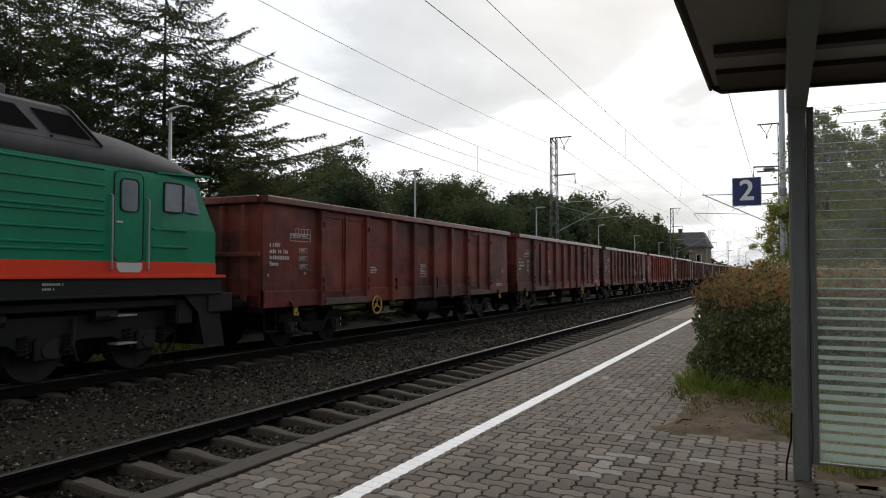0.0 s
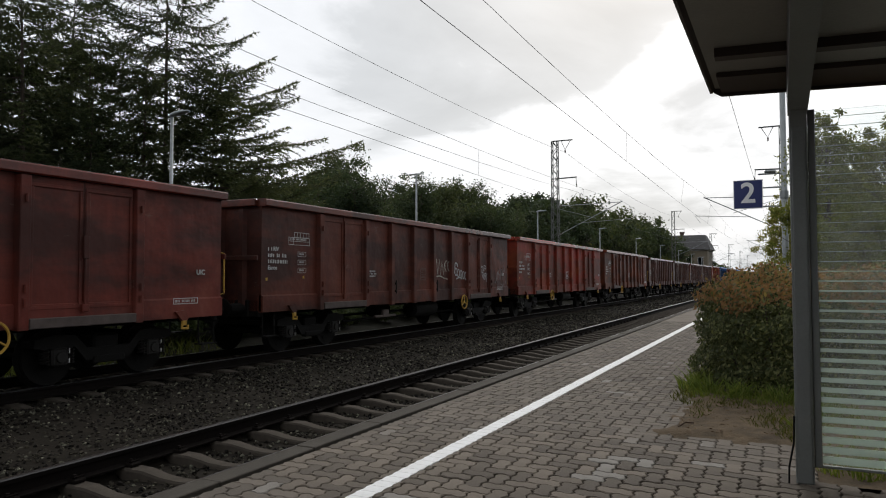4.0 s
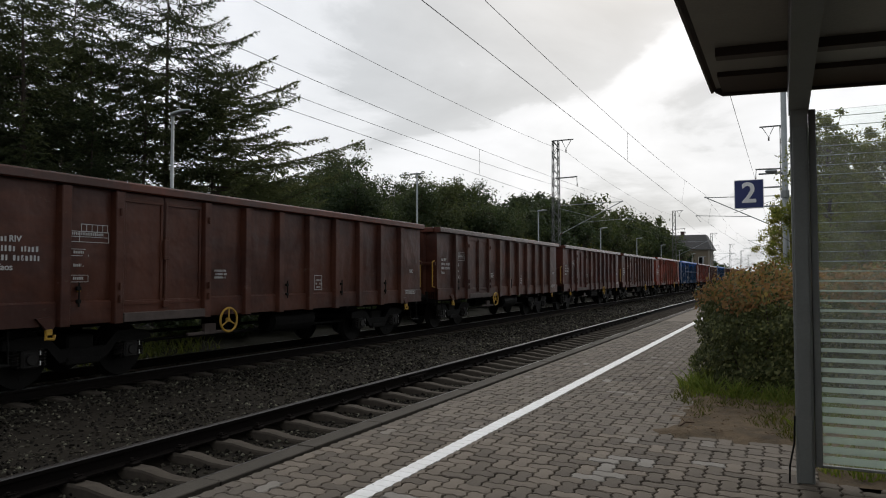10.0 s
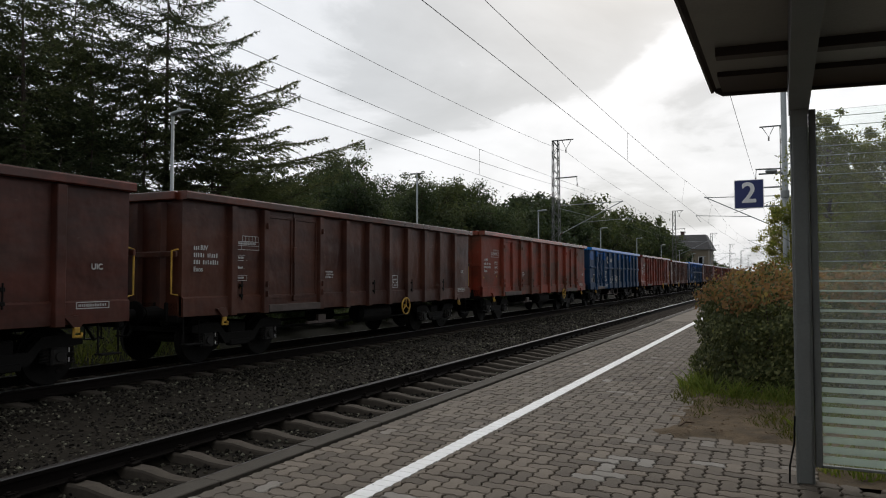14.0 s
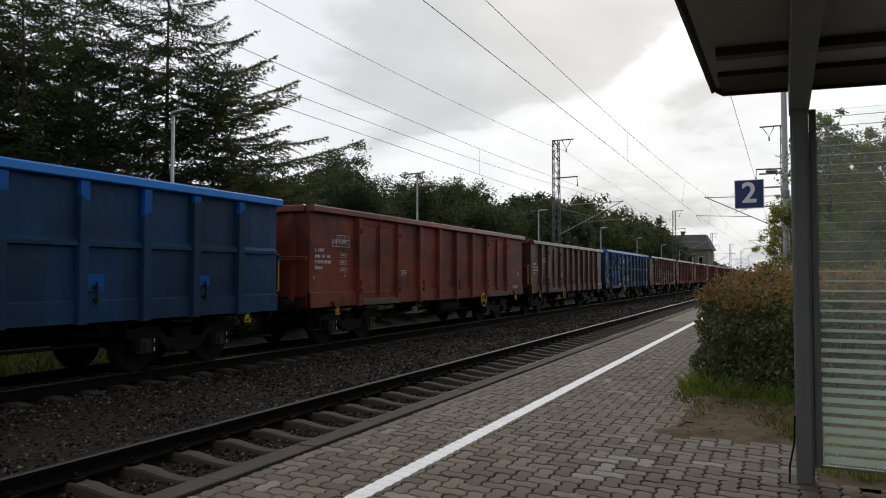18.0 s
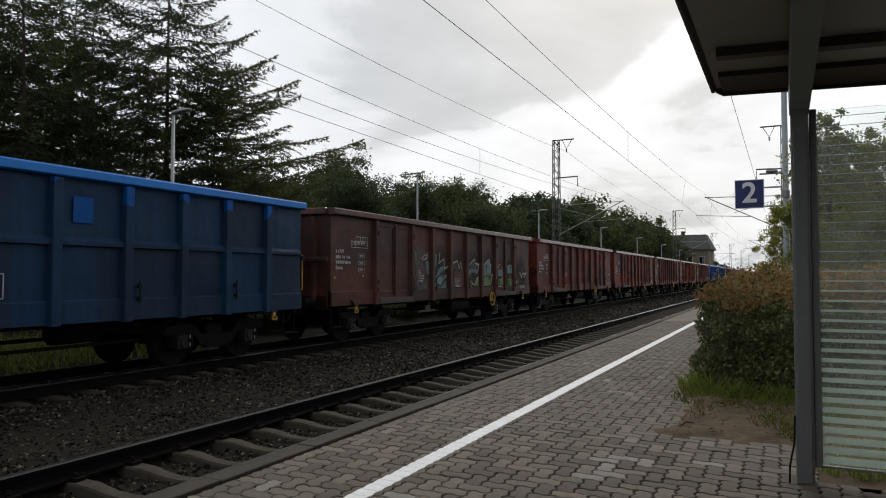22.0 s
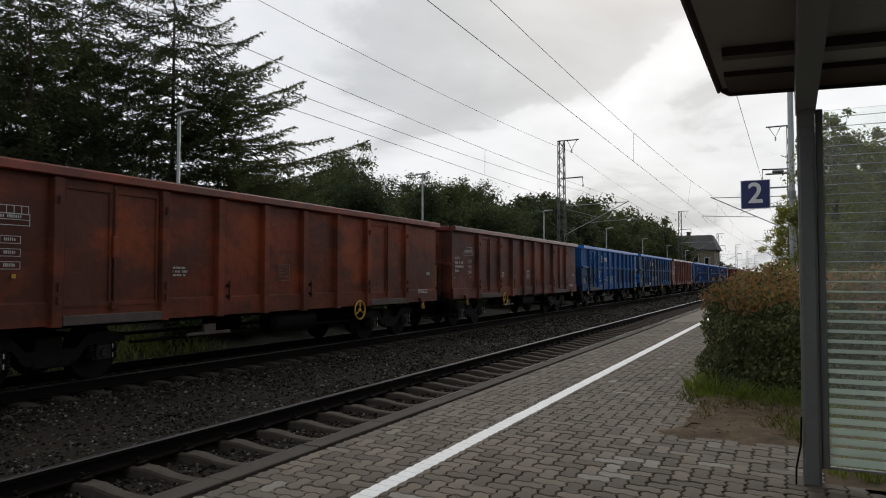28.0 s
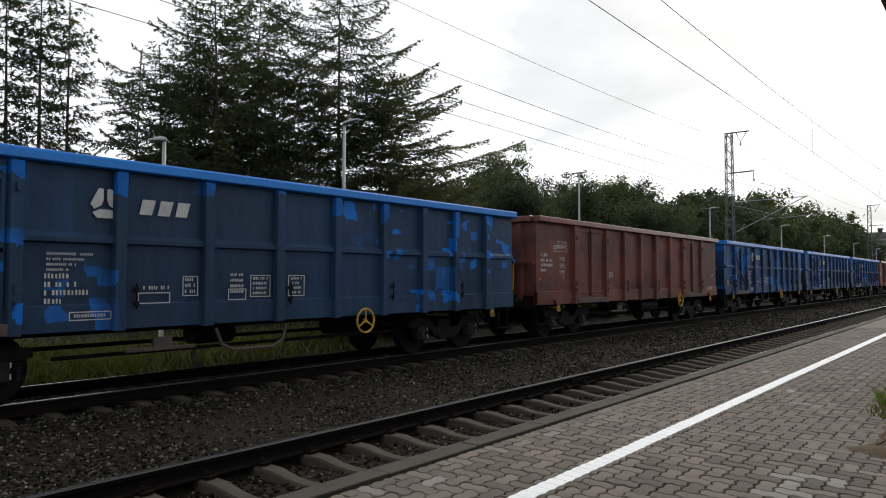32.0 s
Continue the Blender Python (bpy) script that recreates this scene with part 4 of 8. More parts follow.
def build_wagon(kind, turned):
    """kind: long (brown, two doors a side), short (brown, one door), blue (long, braced door, middle rail)."""
    half = {"long": 7.28, "short": 6.44, "blue": 7.28}[kind]
    top = {"long": 3.33, "short": 3.24, "blue": 3.33}[kind]
    lab = {"long": "weathered red-brown open freight wagon with tall ribbed steel sides",
           "short": "dark brown open freight wagon with dented ribbed steel sides",
           "blue": "blue open freight wagon with ribbed steel sides and a bright rim"}[kind]
    w = thing("freight_wagon", lab, "freight wagon", "wagons of the freight train")
    lo, px, ox = .98, 1.375, 1.50          # lower edge, panel face, outer face of the posts
    rim = top - .16
    if kind == "long":
        doors = [(-5.28, -3.28), (3.28, 5.28)]
        posts = [-1.95, -.65, .65, 1.95]
    elif kind == "short":
        doors = [(-4.25, -2.30)]
        posts = [-5.2, -1.2, -.15, .9, 1.95, 3.0, 4.05, 5.15]
    else:
        doors = [(-5.97, -4.13)]
        posts = [-2.79, -1.39, -.02, 1.30, 2.58, 3.78, 4.90, 6.08]
    edges = sorted(posts + [e for d in doors for e in d])
    # side walls: one sheet for each bay, slightly bulged between its posts
    for sx in (-1, 1):
        stops = [-half] + edges + [half]
        for a, b in zip(stops[:-1], stops[1:]):
            if any(abs(a - d[0]) < .01 for d in doors):
                continue
            g = Geo()
            ny, nz = (9, 7) if kind == "short" else (6, 5)
            dent = .034 if kind == "short" else .009
            vs, fs = [], []
            r = random.Random(int((a + 20) * 100))
            bul = r.uniform(.004, .03)
            for j in range(nz + 1):
                for i in range(ny + 1):
                    u, v = i / ny, j / nz
                    k = math.sin(math.pi * u) * math.sin(math.pi * min(1, v * 1.05))
                    vs.append((sx * (px + bul * k + r.uniform(-dent, dent) * k), a + (b - a) * u, lo + .34 + (rim - lo - .34) * v))
            n = ny + 1
            for j in range(nz):
                for i in range(ny):
                    q = (j * n + i, j * n + i + 1, (j + 1) * n + i + 1, (j + 1) * n + i)
                    fs.append(q if sx > 0 else q[::-1])
            m = len(vs)
            vs += [(sx * (px - .03), a, lo + .34), (sx * (px - .03), b, lo + .34), (sx * (px - .03), b, rim), (sx * (px - .03), a, rim)]
            q = (m + 3, m + 2, m + 1, m)
            fs.append(q if sx > 0 else q[::-1])
            part("side_panel", g.add(vs, fs), PAINT, w, smooth=True)
        for e in edges:
            g = Geo().prism([(sx * px, e - .10), (sx * (ox - .012), e - .082), (sx * ox, e - .07), (sx * ox, e + .07), (sx * (ox - .012), e + .082), (sx * px, e + .10)], "z", lo - .04, rim - .02)
            part("post", g, PAINT, w)
        for a, b in doors:
            mid = (a + b) / 2
            for u, v in ((a + .09, mid - .015), (mid + .015, b - .09)):
                d = part("door_leaf", Geo().cbox(sx * (px - .02), sx * (px + .03), u, v, lo + .13, rim - .003, .006), PAINT, w)
                g = Geo()
                t = .055
                x0, x1 = sx * (px + .03), sx * (px + .055)
                g.cbox(x0, x1, u + .02, v - .02, rim - .16, rim - .16 + t, .006).cbox(x0, x1, u + .02, v - .02, lo + .24, lo + .24 + t, .006)
                g.cbox(x0, x1, u + .02, u + .02 + t, lo + .24 + t, rim - .16, .006).cbox(x0, x1, v - .02 - t, v - .02, lo + .24 + t, rim - .16, .006)
                if kind == "blue":
                    n0, n1 = (u + .05, v - .05) if u < mid - .1 else (v - .05, u + .05)
                    g.tube([(sx * (px + .045), n0, rim - .2), (sx * (px + .045), n1, lo + 1.05)], .03, 4).tube([(sx * (px + .045), n1, lo + 1.0), (sx * (px + .045), n0, lo + .3)], .03, 4)
                    g.cbox(x0, x1, u + .03, v - .03, lo + 1.0, lo + 1.07, .006)
                part("door_frame", g, PAINT, d)
            part("latch_bar", Geo().tube([(sx * (px + .075), mid, lo + .2), (sx * (px + .075), mid, rim - .1)], .018, 6)
                 .cbox(sx * (px + .05), sx * (px + .11), mid - .05, mid + .05, lo + 1.0, lo + 1.35, .01).cbox(sx * (px + .05), sx * (px + .11), mid - .06, mid + .06, lo + .18, lo + .3, .01), PAINT, w)
            for e in (a, b):
                for z in (lo + .35, lo + .55, rim - .35) if sx > 0 else ():
                    part("hinge", Geo().tube([(sx * (ox + .02), e, z - .06), (sx * (ox + .02), e, z + .06)], .024, 6), PAINT, w)
            part("door_sill", Geo().cbox(sx * (px - .02), sx * (ox + .02), a + .08, b - .08, lo - .03, lo + .12, .01), BARE, w, "scraped pale door sill")
        if kind == "blue":
            stops = [-half] + edges + [half]
            for a, b in zip(stops[:-1], stops[1:]):
                if any(abs(a - d[0]) < .01 for d in doors):
                    continue
                part("middle_rail", Geo().prism([(sx * px, lo + 1.15), (sx * (px + .085), lo + 1.17), (sx * (px + .085), lo + 1.23), (sx * px, lo + 1.31)], "y", a + .075, b - .075), PAINT, w)
        part("bottom_rail", Geo().prism([(sx * (px - .06), lo - .02), (sx * (px + .045), lo - .02), (sx * (px + .045), lo + .31), (sx * (px + .01), lo + .34), (sx * (px - .06), lo + .34)], "y", -half, half), PAINT, w)
        part("top_rim", Geo().prism([(sx * (px - .09), rim), (sx * (ox - .01), rim), (sx * (ox + .02), rim + .02), (sx * (ox + .02), top - .03), (sx * (ox + .005), top - .006), (sx * (ox - .02), top), (sx * (px - .09), top)], "y", -half - .03, half + .03), RIM, w)
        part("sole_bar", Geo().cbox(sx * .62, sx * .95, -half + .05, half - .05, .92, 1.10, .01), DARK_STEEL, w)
        # rope hooks, brackets and steps low on the side
        for y in (-half + 1.0, half - 1.0):
            part("hook_gusset", Geo().prism([(y - .20, lo + .10), (y + .02, lo + .12), (y + .10, lo - .02), (y + .06, lo - .07), (y - .04, lo - .07)], "x", sx * (px + .045), sx * (px + .10)), PAINT, w)
            part("tow_hook", Geo().cbox(sx * (px + .05), sx * (px + .11), y - .045, y + .055, lo - .15, lo - .06, .012)
                 .tube([(sx * (px + .08), y - .03, lo - .13), (sx * (px + .09), y - .05, lo - .20), (sx * (px + .09), y + .08, lo - .21), (sx * (px + .08), y + .10, lo - .15)], .024, 6), YELLOW, w, "yellow towing hook")
        for y in posts[::2] if sx > 0 else ():
            part("lashing_ring", Geo().cbox(sx * (px + .03), sx * (px + .08), y + .22, y + .30, lo + .3, lo + .36, .01).cbox(sx * (px + .03), sx * (px + .08), y + .22, y + .30, lo + .5, lo + .56, .01).tube([(sx * (px + .07), y + .26, lo + .25), (sx * (px + .07), y + .26, lo + .62)], .014, 5), DARK_STEEL, w)
        for e in (-1, 1):
            y = e * (half - .12)
            part("corner_step", Geo().tube([(sx * 1.3, y, lo), (sx * 1.32, y, .45), (sx * 1.32, y - e * .38, .45), (sx * 1.3, y - e * .38, lo)], .018, 5).cbox(sx * 1.22, sx * 1.42, y - e * .38, y, .435, .46, .005), DARK_STEEL, w)
    for e in (-1, 1):
        y0, y1 = e * half, e * (half - .05)
        part("end_wall", Geo().box(-px + .001, px - .001, min(y0, y1), max(y0, y1), lo, rim), PAINT, w)
        for x in (-.9, -.3, .3, .9):
            part("end_post", Geo().prism([(x - .09, e * half), (x - .05, e * (half + .10)), (x + .05, e * (half + .10)), (x + .09, e * half)], "z", lo + .02, rim - .04), PAINT, w)
        part("end_rim", Geo().cbox(-px + .09, px - .09, e * (half + .12), e * (half - .06), rim, top - .004, .015), RIM, w)
        part("end_rail", Geo().cbox(-1.38, 1.38, e * (half + .10), e * (half + .15), lo + 1.06, lo + 1.16, .01), PAINT, w)
        part("head_stock", Geo().cbox(-1.3, 1.3, e * half, e * (half - .16), .86, 1.22, .015), DARK_STEEL, w)
        buffers(w, e, half, 1.04, LENGTH[kind] / 2 - half - .005)
        if kind == "short" or e > 0:
            part("grab_rail", Geo().tube([(1.30, e * (half + .02), 1.35), (1.30, e * (half + .17), 1.38), (1.30, e * (half + .17), 2.15), (1.30, e * (half + .02), 2.18)], .018, 6), YELLOW, w, "yellow grab rail")
    part("floor", Geo().box(-px + .03, px - .03, -half + .05, half - .05, 1.10, 1.18), INSIDE, w)
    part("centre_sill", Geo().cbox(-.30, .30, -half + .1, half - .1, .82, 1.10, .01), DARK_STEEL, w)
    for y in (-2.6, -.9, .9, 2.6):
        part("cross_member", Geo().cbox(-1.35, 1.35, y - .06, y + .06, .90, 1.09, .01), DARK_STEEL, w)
    bogie_y = 5.05 if half > 7 else 4.55
    for e in (-1, 1):
        bogie_parts(w, e * bogie_y, e)
    part("brake_cylinder", Geo().tube([(.15, -.9, .72), (.15, -.1, .72)], .19, 12), DARK_STEEL, w)
    if kind == "blue":
        part("air_tank", Geo().tube([(.3, 2.0, .74), (.3, 2.05, .74), (.3, 2.95, .74), (.3, 3.0, .74)], [.12, .2, .2, .12], 12), DARK_STEEL, w)
    else:
        part("air_tank", Geo().tube([(.92, .0, .72), (.92, .07, .72), (.92, 1.5, .72), (.92, 1.57, .72)], [.15, .25, .25, .15], 16), DARK_STEEL, w)
    part("brake_lever", Geo().cbox(1.25, 1.32, -2.6, -1.5, .60, .66, .01).cbox(1.25, 1.33, -2.2, -1.9, .60, .80, .01), BARE, w, "pale brake change-over plate")
    part("brake_rigging", Geo().tube([(.8, -3.4, .55), (.8, 3.4, .55)], .03, 6).tube([(-.3, -3.6, .6), (-.3, 3.6, .6)], .035, 6), DARK_STEEL, w)
    if kind == "blue":
        part("under_loop", Geo().tube([(1.30, -1.15, .88), (1.33, -1.05, .62), (1.34, -.85, .52), (1.34, -.05, .52), (1.33, .15, .62), (1.30, .25, .88)], .03, 7), BARE, w, "bent grey tube under the frame")
    hy = {"long": 2.85, "short": 1.75, "blue": 2.0}[kind] * (-1 if turned else 1)
    hw = part("hand_wheel", Geo().ring((1.50, hy, .86), (1, 0, 0), .225, .022, 28, 6), YELLOW, w, "yellow hand brake wheel")
    part("spokes", Geo().tube([(1.50, hy, .86), (1.50, hy, 1.08)], .016, 5).tube([(1.50, hy, .86), (1.50, hy + .19, .75)], .016, 5).tube([(1.50, hy, .86), (1.50, hy - .19, .75)], .016, 5).disc((1.48, hy, .86), (1, 0, 0), .04, .03, 10), YELLOW, hw)
    # painted writing on the near side
    X = px + .034

    def word(body, size, y, z):
        """A painted word whose left end is at y."""
        me = text_mesh(body, size, WHITE_PAINT, "word")
        left = min(v.co.x for v in me.vertices)
        ob = part("word", me, None, w, "white painted word")
        ob.matrix_basis = pose(X - .001, y - left, z, 90, 0, 90)

    def load_table(y, z, wide, rows=2):
        """Outlined load table with its columns, the head row standing over it."""
        g = frame_box(Geo(), X, y, y + wide, z, z + .17, .010)
        frame_box(g, X, y + .20, y + wide - .02, z + .165, z + .285, .010)
        for k in range(1, 5):
            u = y + .20 + (wide - .22) * k / 5
            g.box(X, X + .003, u - .005, u + .005, z + .175, z + .275)
        g.box(X, X + .003, y + .01, y + wide - .01, z + .08, z + .089)
        g.box(X, X + .003, y + .17, y + .178, z + .01, z + .16)
        return part("load_table", g, WHITE_PAINT, w, "outlined white load table")

    if kind == "long":
        part("lettering", lettering(1, X, -7.11, 2.245, .085, .035, (.13,)), WHITE_PAINT, w, "white painted writing")
        word("RIV", .125, -6.94, 2.29)
        part("lettering", lettering(2, X, -7.11, 2.11, .09, .04, (.66, .64)), WHITE_PAINT, w)
        word("Eanos", .125, -7.11, 1.89)
        load_table(-6.43, 2.40, .76)
        part("lettering", lettering(1, X, -6.38, 2.505, .05, .03, (.60,)), WHITE_PAINT, w)
        g = Geo()
        for z in (2.16, 1.98, 1.80):
            lettered = lettering(1, X, -6.04, z + .02, .05, .1, (.18,))
            g.add(lettered.v, lettered.f)
            frame_box(g, X, -6.10, -5.80, z - .015, z + .095, .008)
        part("lettering", g, WHITE_PAINT, w)
        part("lettering", lettering(3, X, -3.05, 1.82, .045, .02, (.3, .36, .3)), WHITE_PAINT, w)
        part("plate", frame_box(lettering(4, X, -.13, 1.88, .045, .025, (.26, .22, .26)), X, -.18, .18, 1.60, 1.96), WHITE_PAINT if turned else FADED, w)
        part("lettering", frame_box(lettering(1, X + .012, 6.1, 1.24, .05, .02, (.5,)), X + .012, 6.06, 6.65, 1.21, 1.32), WHITE_PAINT, w)
        word("UIC", .13, 6.62, 1.78)
        part("warning_dot", Geo().box(X, X + .003, -5.92, -5.86, 1.66, 1.72).box(X + .012, X + .014, -7.20, -7.14, 1.62, 1.68), YELLOW, w, "small yellow marking")
    elif kind == "short":
        part("lettering", lettering(1, X, -half + .25, 2.175, .085, .035, (.13,)), WHITE_PAINT, w, "white painted writing")
        word("RIV", .125, -half + .42, 2.22)
        part("lettering", lettering(2, X, -half + .25, 2.04, .09, .04, (.64, .62)), WHITE_PAINT, w)
        word("Eaos", .125, -half + .25, 1.82)
        load_table(-5.10, 2.22, .70)
        part("lettering", lettering(1, X, -5.05, 2.325, .05, .03, (.55,)), WHITE_PAINT, w)
        g = Geo()
        for z in (2.02, 1.82, 1.62):
            lettered = lettering(1, X, -5.02, z + .02, .05, .1, (.2,))
            g.add(lettered.v, lettered.f)
            if z != 1.82:
                frame_box(g, X, -5.08, -4.76, z - .015, z + .095, .008)
        part("lettering", g, WHITE_PAINT, w)
        part("lettering", lettering(3, X, -2.05, 1.78, .045, .02, (.3, .34, .3)), WHITE_PAINT, w)
        part("plate", frame_box(lettering(3, X, 1.18, 1.58, .05, .03, (.2, .22)), X, 1.12, 1.42, 1.38, 1.72), WHITE_PAINT, w)
        part("lettering", frame_box(lettering(1, X + .012, 5.5, 1.22, .05, .02, (.5,)), X + .012, 5.46, 6.05, 1.19, 1.30), WHITE_PAINT, w)
        word("UIC", .13, 5.72, 1.84)
        part("warning_dot", Geo().box(X, X + .003, -4.96, -4.89, 1.46, 1.53), YELLOW, w, "small yellow marking")
    else:
        # a three-armed mark and three slanted blocks, no letters
        mark = Geo()
        blade = [(-.025, .20), (-.095, .20), (-.205, -.02), (-.150, -.085), (-.055, -.03), (-.025, .04)]
        foot = [(-.175, -.135), (-.075, -.085), (.075, -.085), (.175, -.135), (.115, -.205), (-.115, -.205)]
        for out in (blade, [(-y, z) for y, z in blade], foot):
            mark.prism([(-2.99 + y, 2.70 + z) for y, z in out], "x", X, X + .003)
        part("emblem", mark, WHITE_PAINT, w, "white three-armed emblem")
        for i in range(3):
            y = -2.50 + .28 * i
            part("emblem_block", Geo().prism([(y, 2.58), (y + .19, 2.58), (y + .25, 2.80), (y + .05, 2.80)], "x", X, X + .003), WHITE_PAINT, w, "slanted white block")
        part("lettering", lettering(4, X, -3.74, 1.97, .04, .03, (.6, .5, .4, .3)), WHITE_PAINT, w, "small white painted writing")
        part("lettering", lettering(4, X, -3.76, 1.66, .075, .035, (.3, .42, .62, .25)), WHITE_PAINT, w)
        part("lettering", frame_box(lettering(1, X, -2.42, 1.50, .06, .04, (.4,)), X, -2.50, -2.0, 1.30, 1.46), WHITE_PAINT, w)
        part("lettering", frame_box(lettering(3, X, -1.76, 1.62, .06, .03, (.2,)), X, -1.80, -1.54, 1.40, 1.70), WHITE_PAINT, w)
        part("lettering", frame_box(lettering(4, X, -.96, 1.70, .05, .04, (.26,)), X, -1.0, -.66, 1.32, 1.50), WHITE_PAINT, w)
        part("lettering", frame_box(lettering(4, X, -.53, 1.64, .05, .03, (.3,)), X, -.58, -.18, 1.36, 1.72), WHITE_PAINT, w)
        part("lettering", frame_box(lettering(4, X, .26, 1.64, .05, .03, (.24,)), X, .2, .56, 1.36, 1.72), WHITE_PAINT, w)
        part("lettering", frame_box(lettering(1, X + .012, -3.38, 1.14, .05, .02, (.42,)), X + .012, -3.45, -2.88, 1.10, 1.22), WHITE_PAINT, w)
        part("label_board", Geo().box(X, X + .004, -half + .22, -half + .55, 1.36, 1.60), LABEL_GREY, w, "dull grey label board")
        board = part("notice_frame", frame_box(Geo(), X, -half + .62, -half + .98, 1.36, 1.80, .02), WHITE_PAINT, w, "white outlined notice field")
        part("notice_field", Geo().box(X, X + .002, -half + .64, -half + .96, 1.38, 1.78), DARK_STEEL, board)
    return w


BARE = plain("scraped_grey_metal", (0.115, 0.088, 0.076), (0.060, 0.042, 0.036), 0.7, 0.2, 4, 30, 0.2)


def recoat(w, coat, rim):
    """Give one wagon of the train its own paint."""
    for o in w.children_recursive:
        if o.type == "MESH" and o.material_slots:
            for slot in o.material_slots:
                new_mat = {PAINT: coat, RIM: rim}.get(slot.material)
                if new_mat:
                    slot.link = "OBJECT"
                    slot.material = new_mat


BLUE_RIM = plain("rim_blue", (0.003, 0.200, 0.66), (0.003, 0.17, 0.58), 0.32, 0, 1.2, 30, .03, (1, .4, 1), spec=.32)

# kind, paint, deeper rust, patch, rim for each wagon behind the locomotive
DK = (0.0590, 0.0186, 0.0100)
TRAIN = [("long", (0.0937, 0.0164, 0.0100), (0.0590, 0.0164, 0.0100), (0.1180, 0.0327, 0.0211), 0), ("long", (0.0868, 0.0164, 0.0104), (0.0556, 0.0164, 0.0100), (0.1180, 0.0327, 0.0211), 0),
         ("long", (0.0729, 0.0186, 0.0108), (0.0486, 0.0164, 0.0100), (0.1111, 0.0327, 0.0192), 0), ("long", (0.1805, 0.0186, 0.0092), (0.1042, 0.0246, 0.0108), (0.1667, 0.0382, 0.0115), 0),
         ("long", (0.1042, 0.0262, 0.0115), (0.0625, 0.0218, 0.0115), (0.1528, 0.0327, 0.0115), 0), ("short", DK, (0.0417, 0.0164, 0.0100), (0.0972, 0.0327, 0.0192), 1),
         ("short", DK, (0.0417, 0.0164, 0.0100), (0.0903, 0.0327, 0.0192), 1), ("short", (0.0638, 0.0174, 0.0108), (0.0417, 0.0164, 0.0100), (0.0903, 0.0327, 0.0192), 1),
         ("short", DK, (0.0417, 0.0164, 0.0100), (0.0972, 0.0355, 0.0211), 1), ("long", (0.1458, 0.0246, 0.0108), (0.0833, 0.0273, 0.0115), (0.1944, 0.0246, 0.0096), 0),
         ("blue", (0.011, 0.044, 0.108), (0.012, 0.034, 0.072), (0.004, 0.13, 0.50), 2), ("long", (0.1319, 0.0218, 0.0108), (0.0833, 0.0196, 0.0108), (0.1180, 0.0327, 0.0154), 0),
         ("short", DK, (0.0417, 0.0164, 0.0100), (0.0903, 0.0327, 0.0192), 1), ("blue", (0.014, 0.043, 0.096), (0.015, 0.034, 0.066), (0.004, 0.13, 0.52), 2),
         ("long", (0.0800, 0.0310, 0.0215), (0.0620, 0.0285, 0.0200), (0.1250, 0.0380, 0.0220), 0), ("long", (0.1042, 0.0196, 0.0108), (0.0694, 0.0186, 0.0108), (0.1667, 0.0300, 0.0115), 0),
         ("long", (0.0903, 0.0186, 0.0104), (0.0590, 0.0174, 0.0104), (0.1736, 0.0327, 0.0115), 0), ("long", (0.0833, 0.0186, 0.0108), (0.0556, 0.0164, 0.0100), (0.1111, 0.0273, 0.0154), 0),
         ("long", (0.1389, 0.0273, 0.0104), (0.0833, 0.0229, 0.0108), (0.2083, 0.0436, 0.0115), 0), ("long", (0.0937, 0.0251, 0.0131), (0.0625, 0.0196, 0.0115), (0.1250, 0.0300, 0.0154), 1),
         ("blue", (0.009, 0.076, 0.25), (0.014, 0.036, 0.080), (0.006, 0.14, 0.52), 2), ("blue", (0.024, 0.056, 0.115), (0.023, 0.047, 0.090), (0.006, 0.17, 0.62), 2),
         ("long", (0.1300, 0.0400, 0.0270), (0.1000, 0.0350, 0.0250), (0.1500, 0.0500, 0.0330), 1), ("blue", (0.012, 0.052, 0.155), (0.014, 0.038, 0.085), (0.006, 0.115, 0.42), 2),
         ("blue", (0.012, 0.052, 0.155), (0.014, 0.038, 0.085), (0.006, 0.115, 0.42), 2), ("blue", (0.012, 0.052, 0.155), (0.014, 0.038, 0.085), (0.006, 0.115, 0.42), 2), ("long", (0.1319, 0.0229, 0.0115), (0.0833, 0.0218, 0.0115), (0.1389, 0.0327, 0.0154), 0)]
TRAIN += [TRAIN[i] for i in (4, 11, 20, 15, 2, 13, 9, 22, 3, 17, 18, 6)]

STARTS = [0.0]
for k in TRAIN:
    STARTS.append(STARTS[-1] + LENGTH[k[0]])

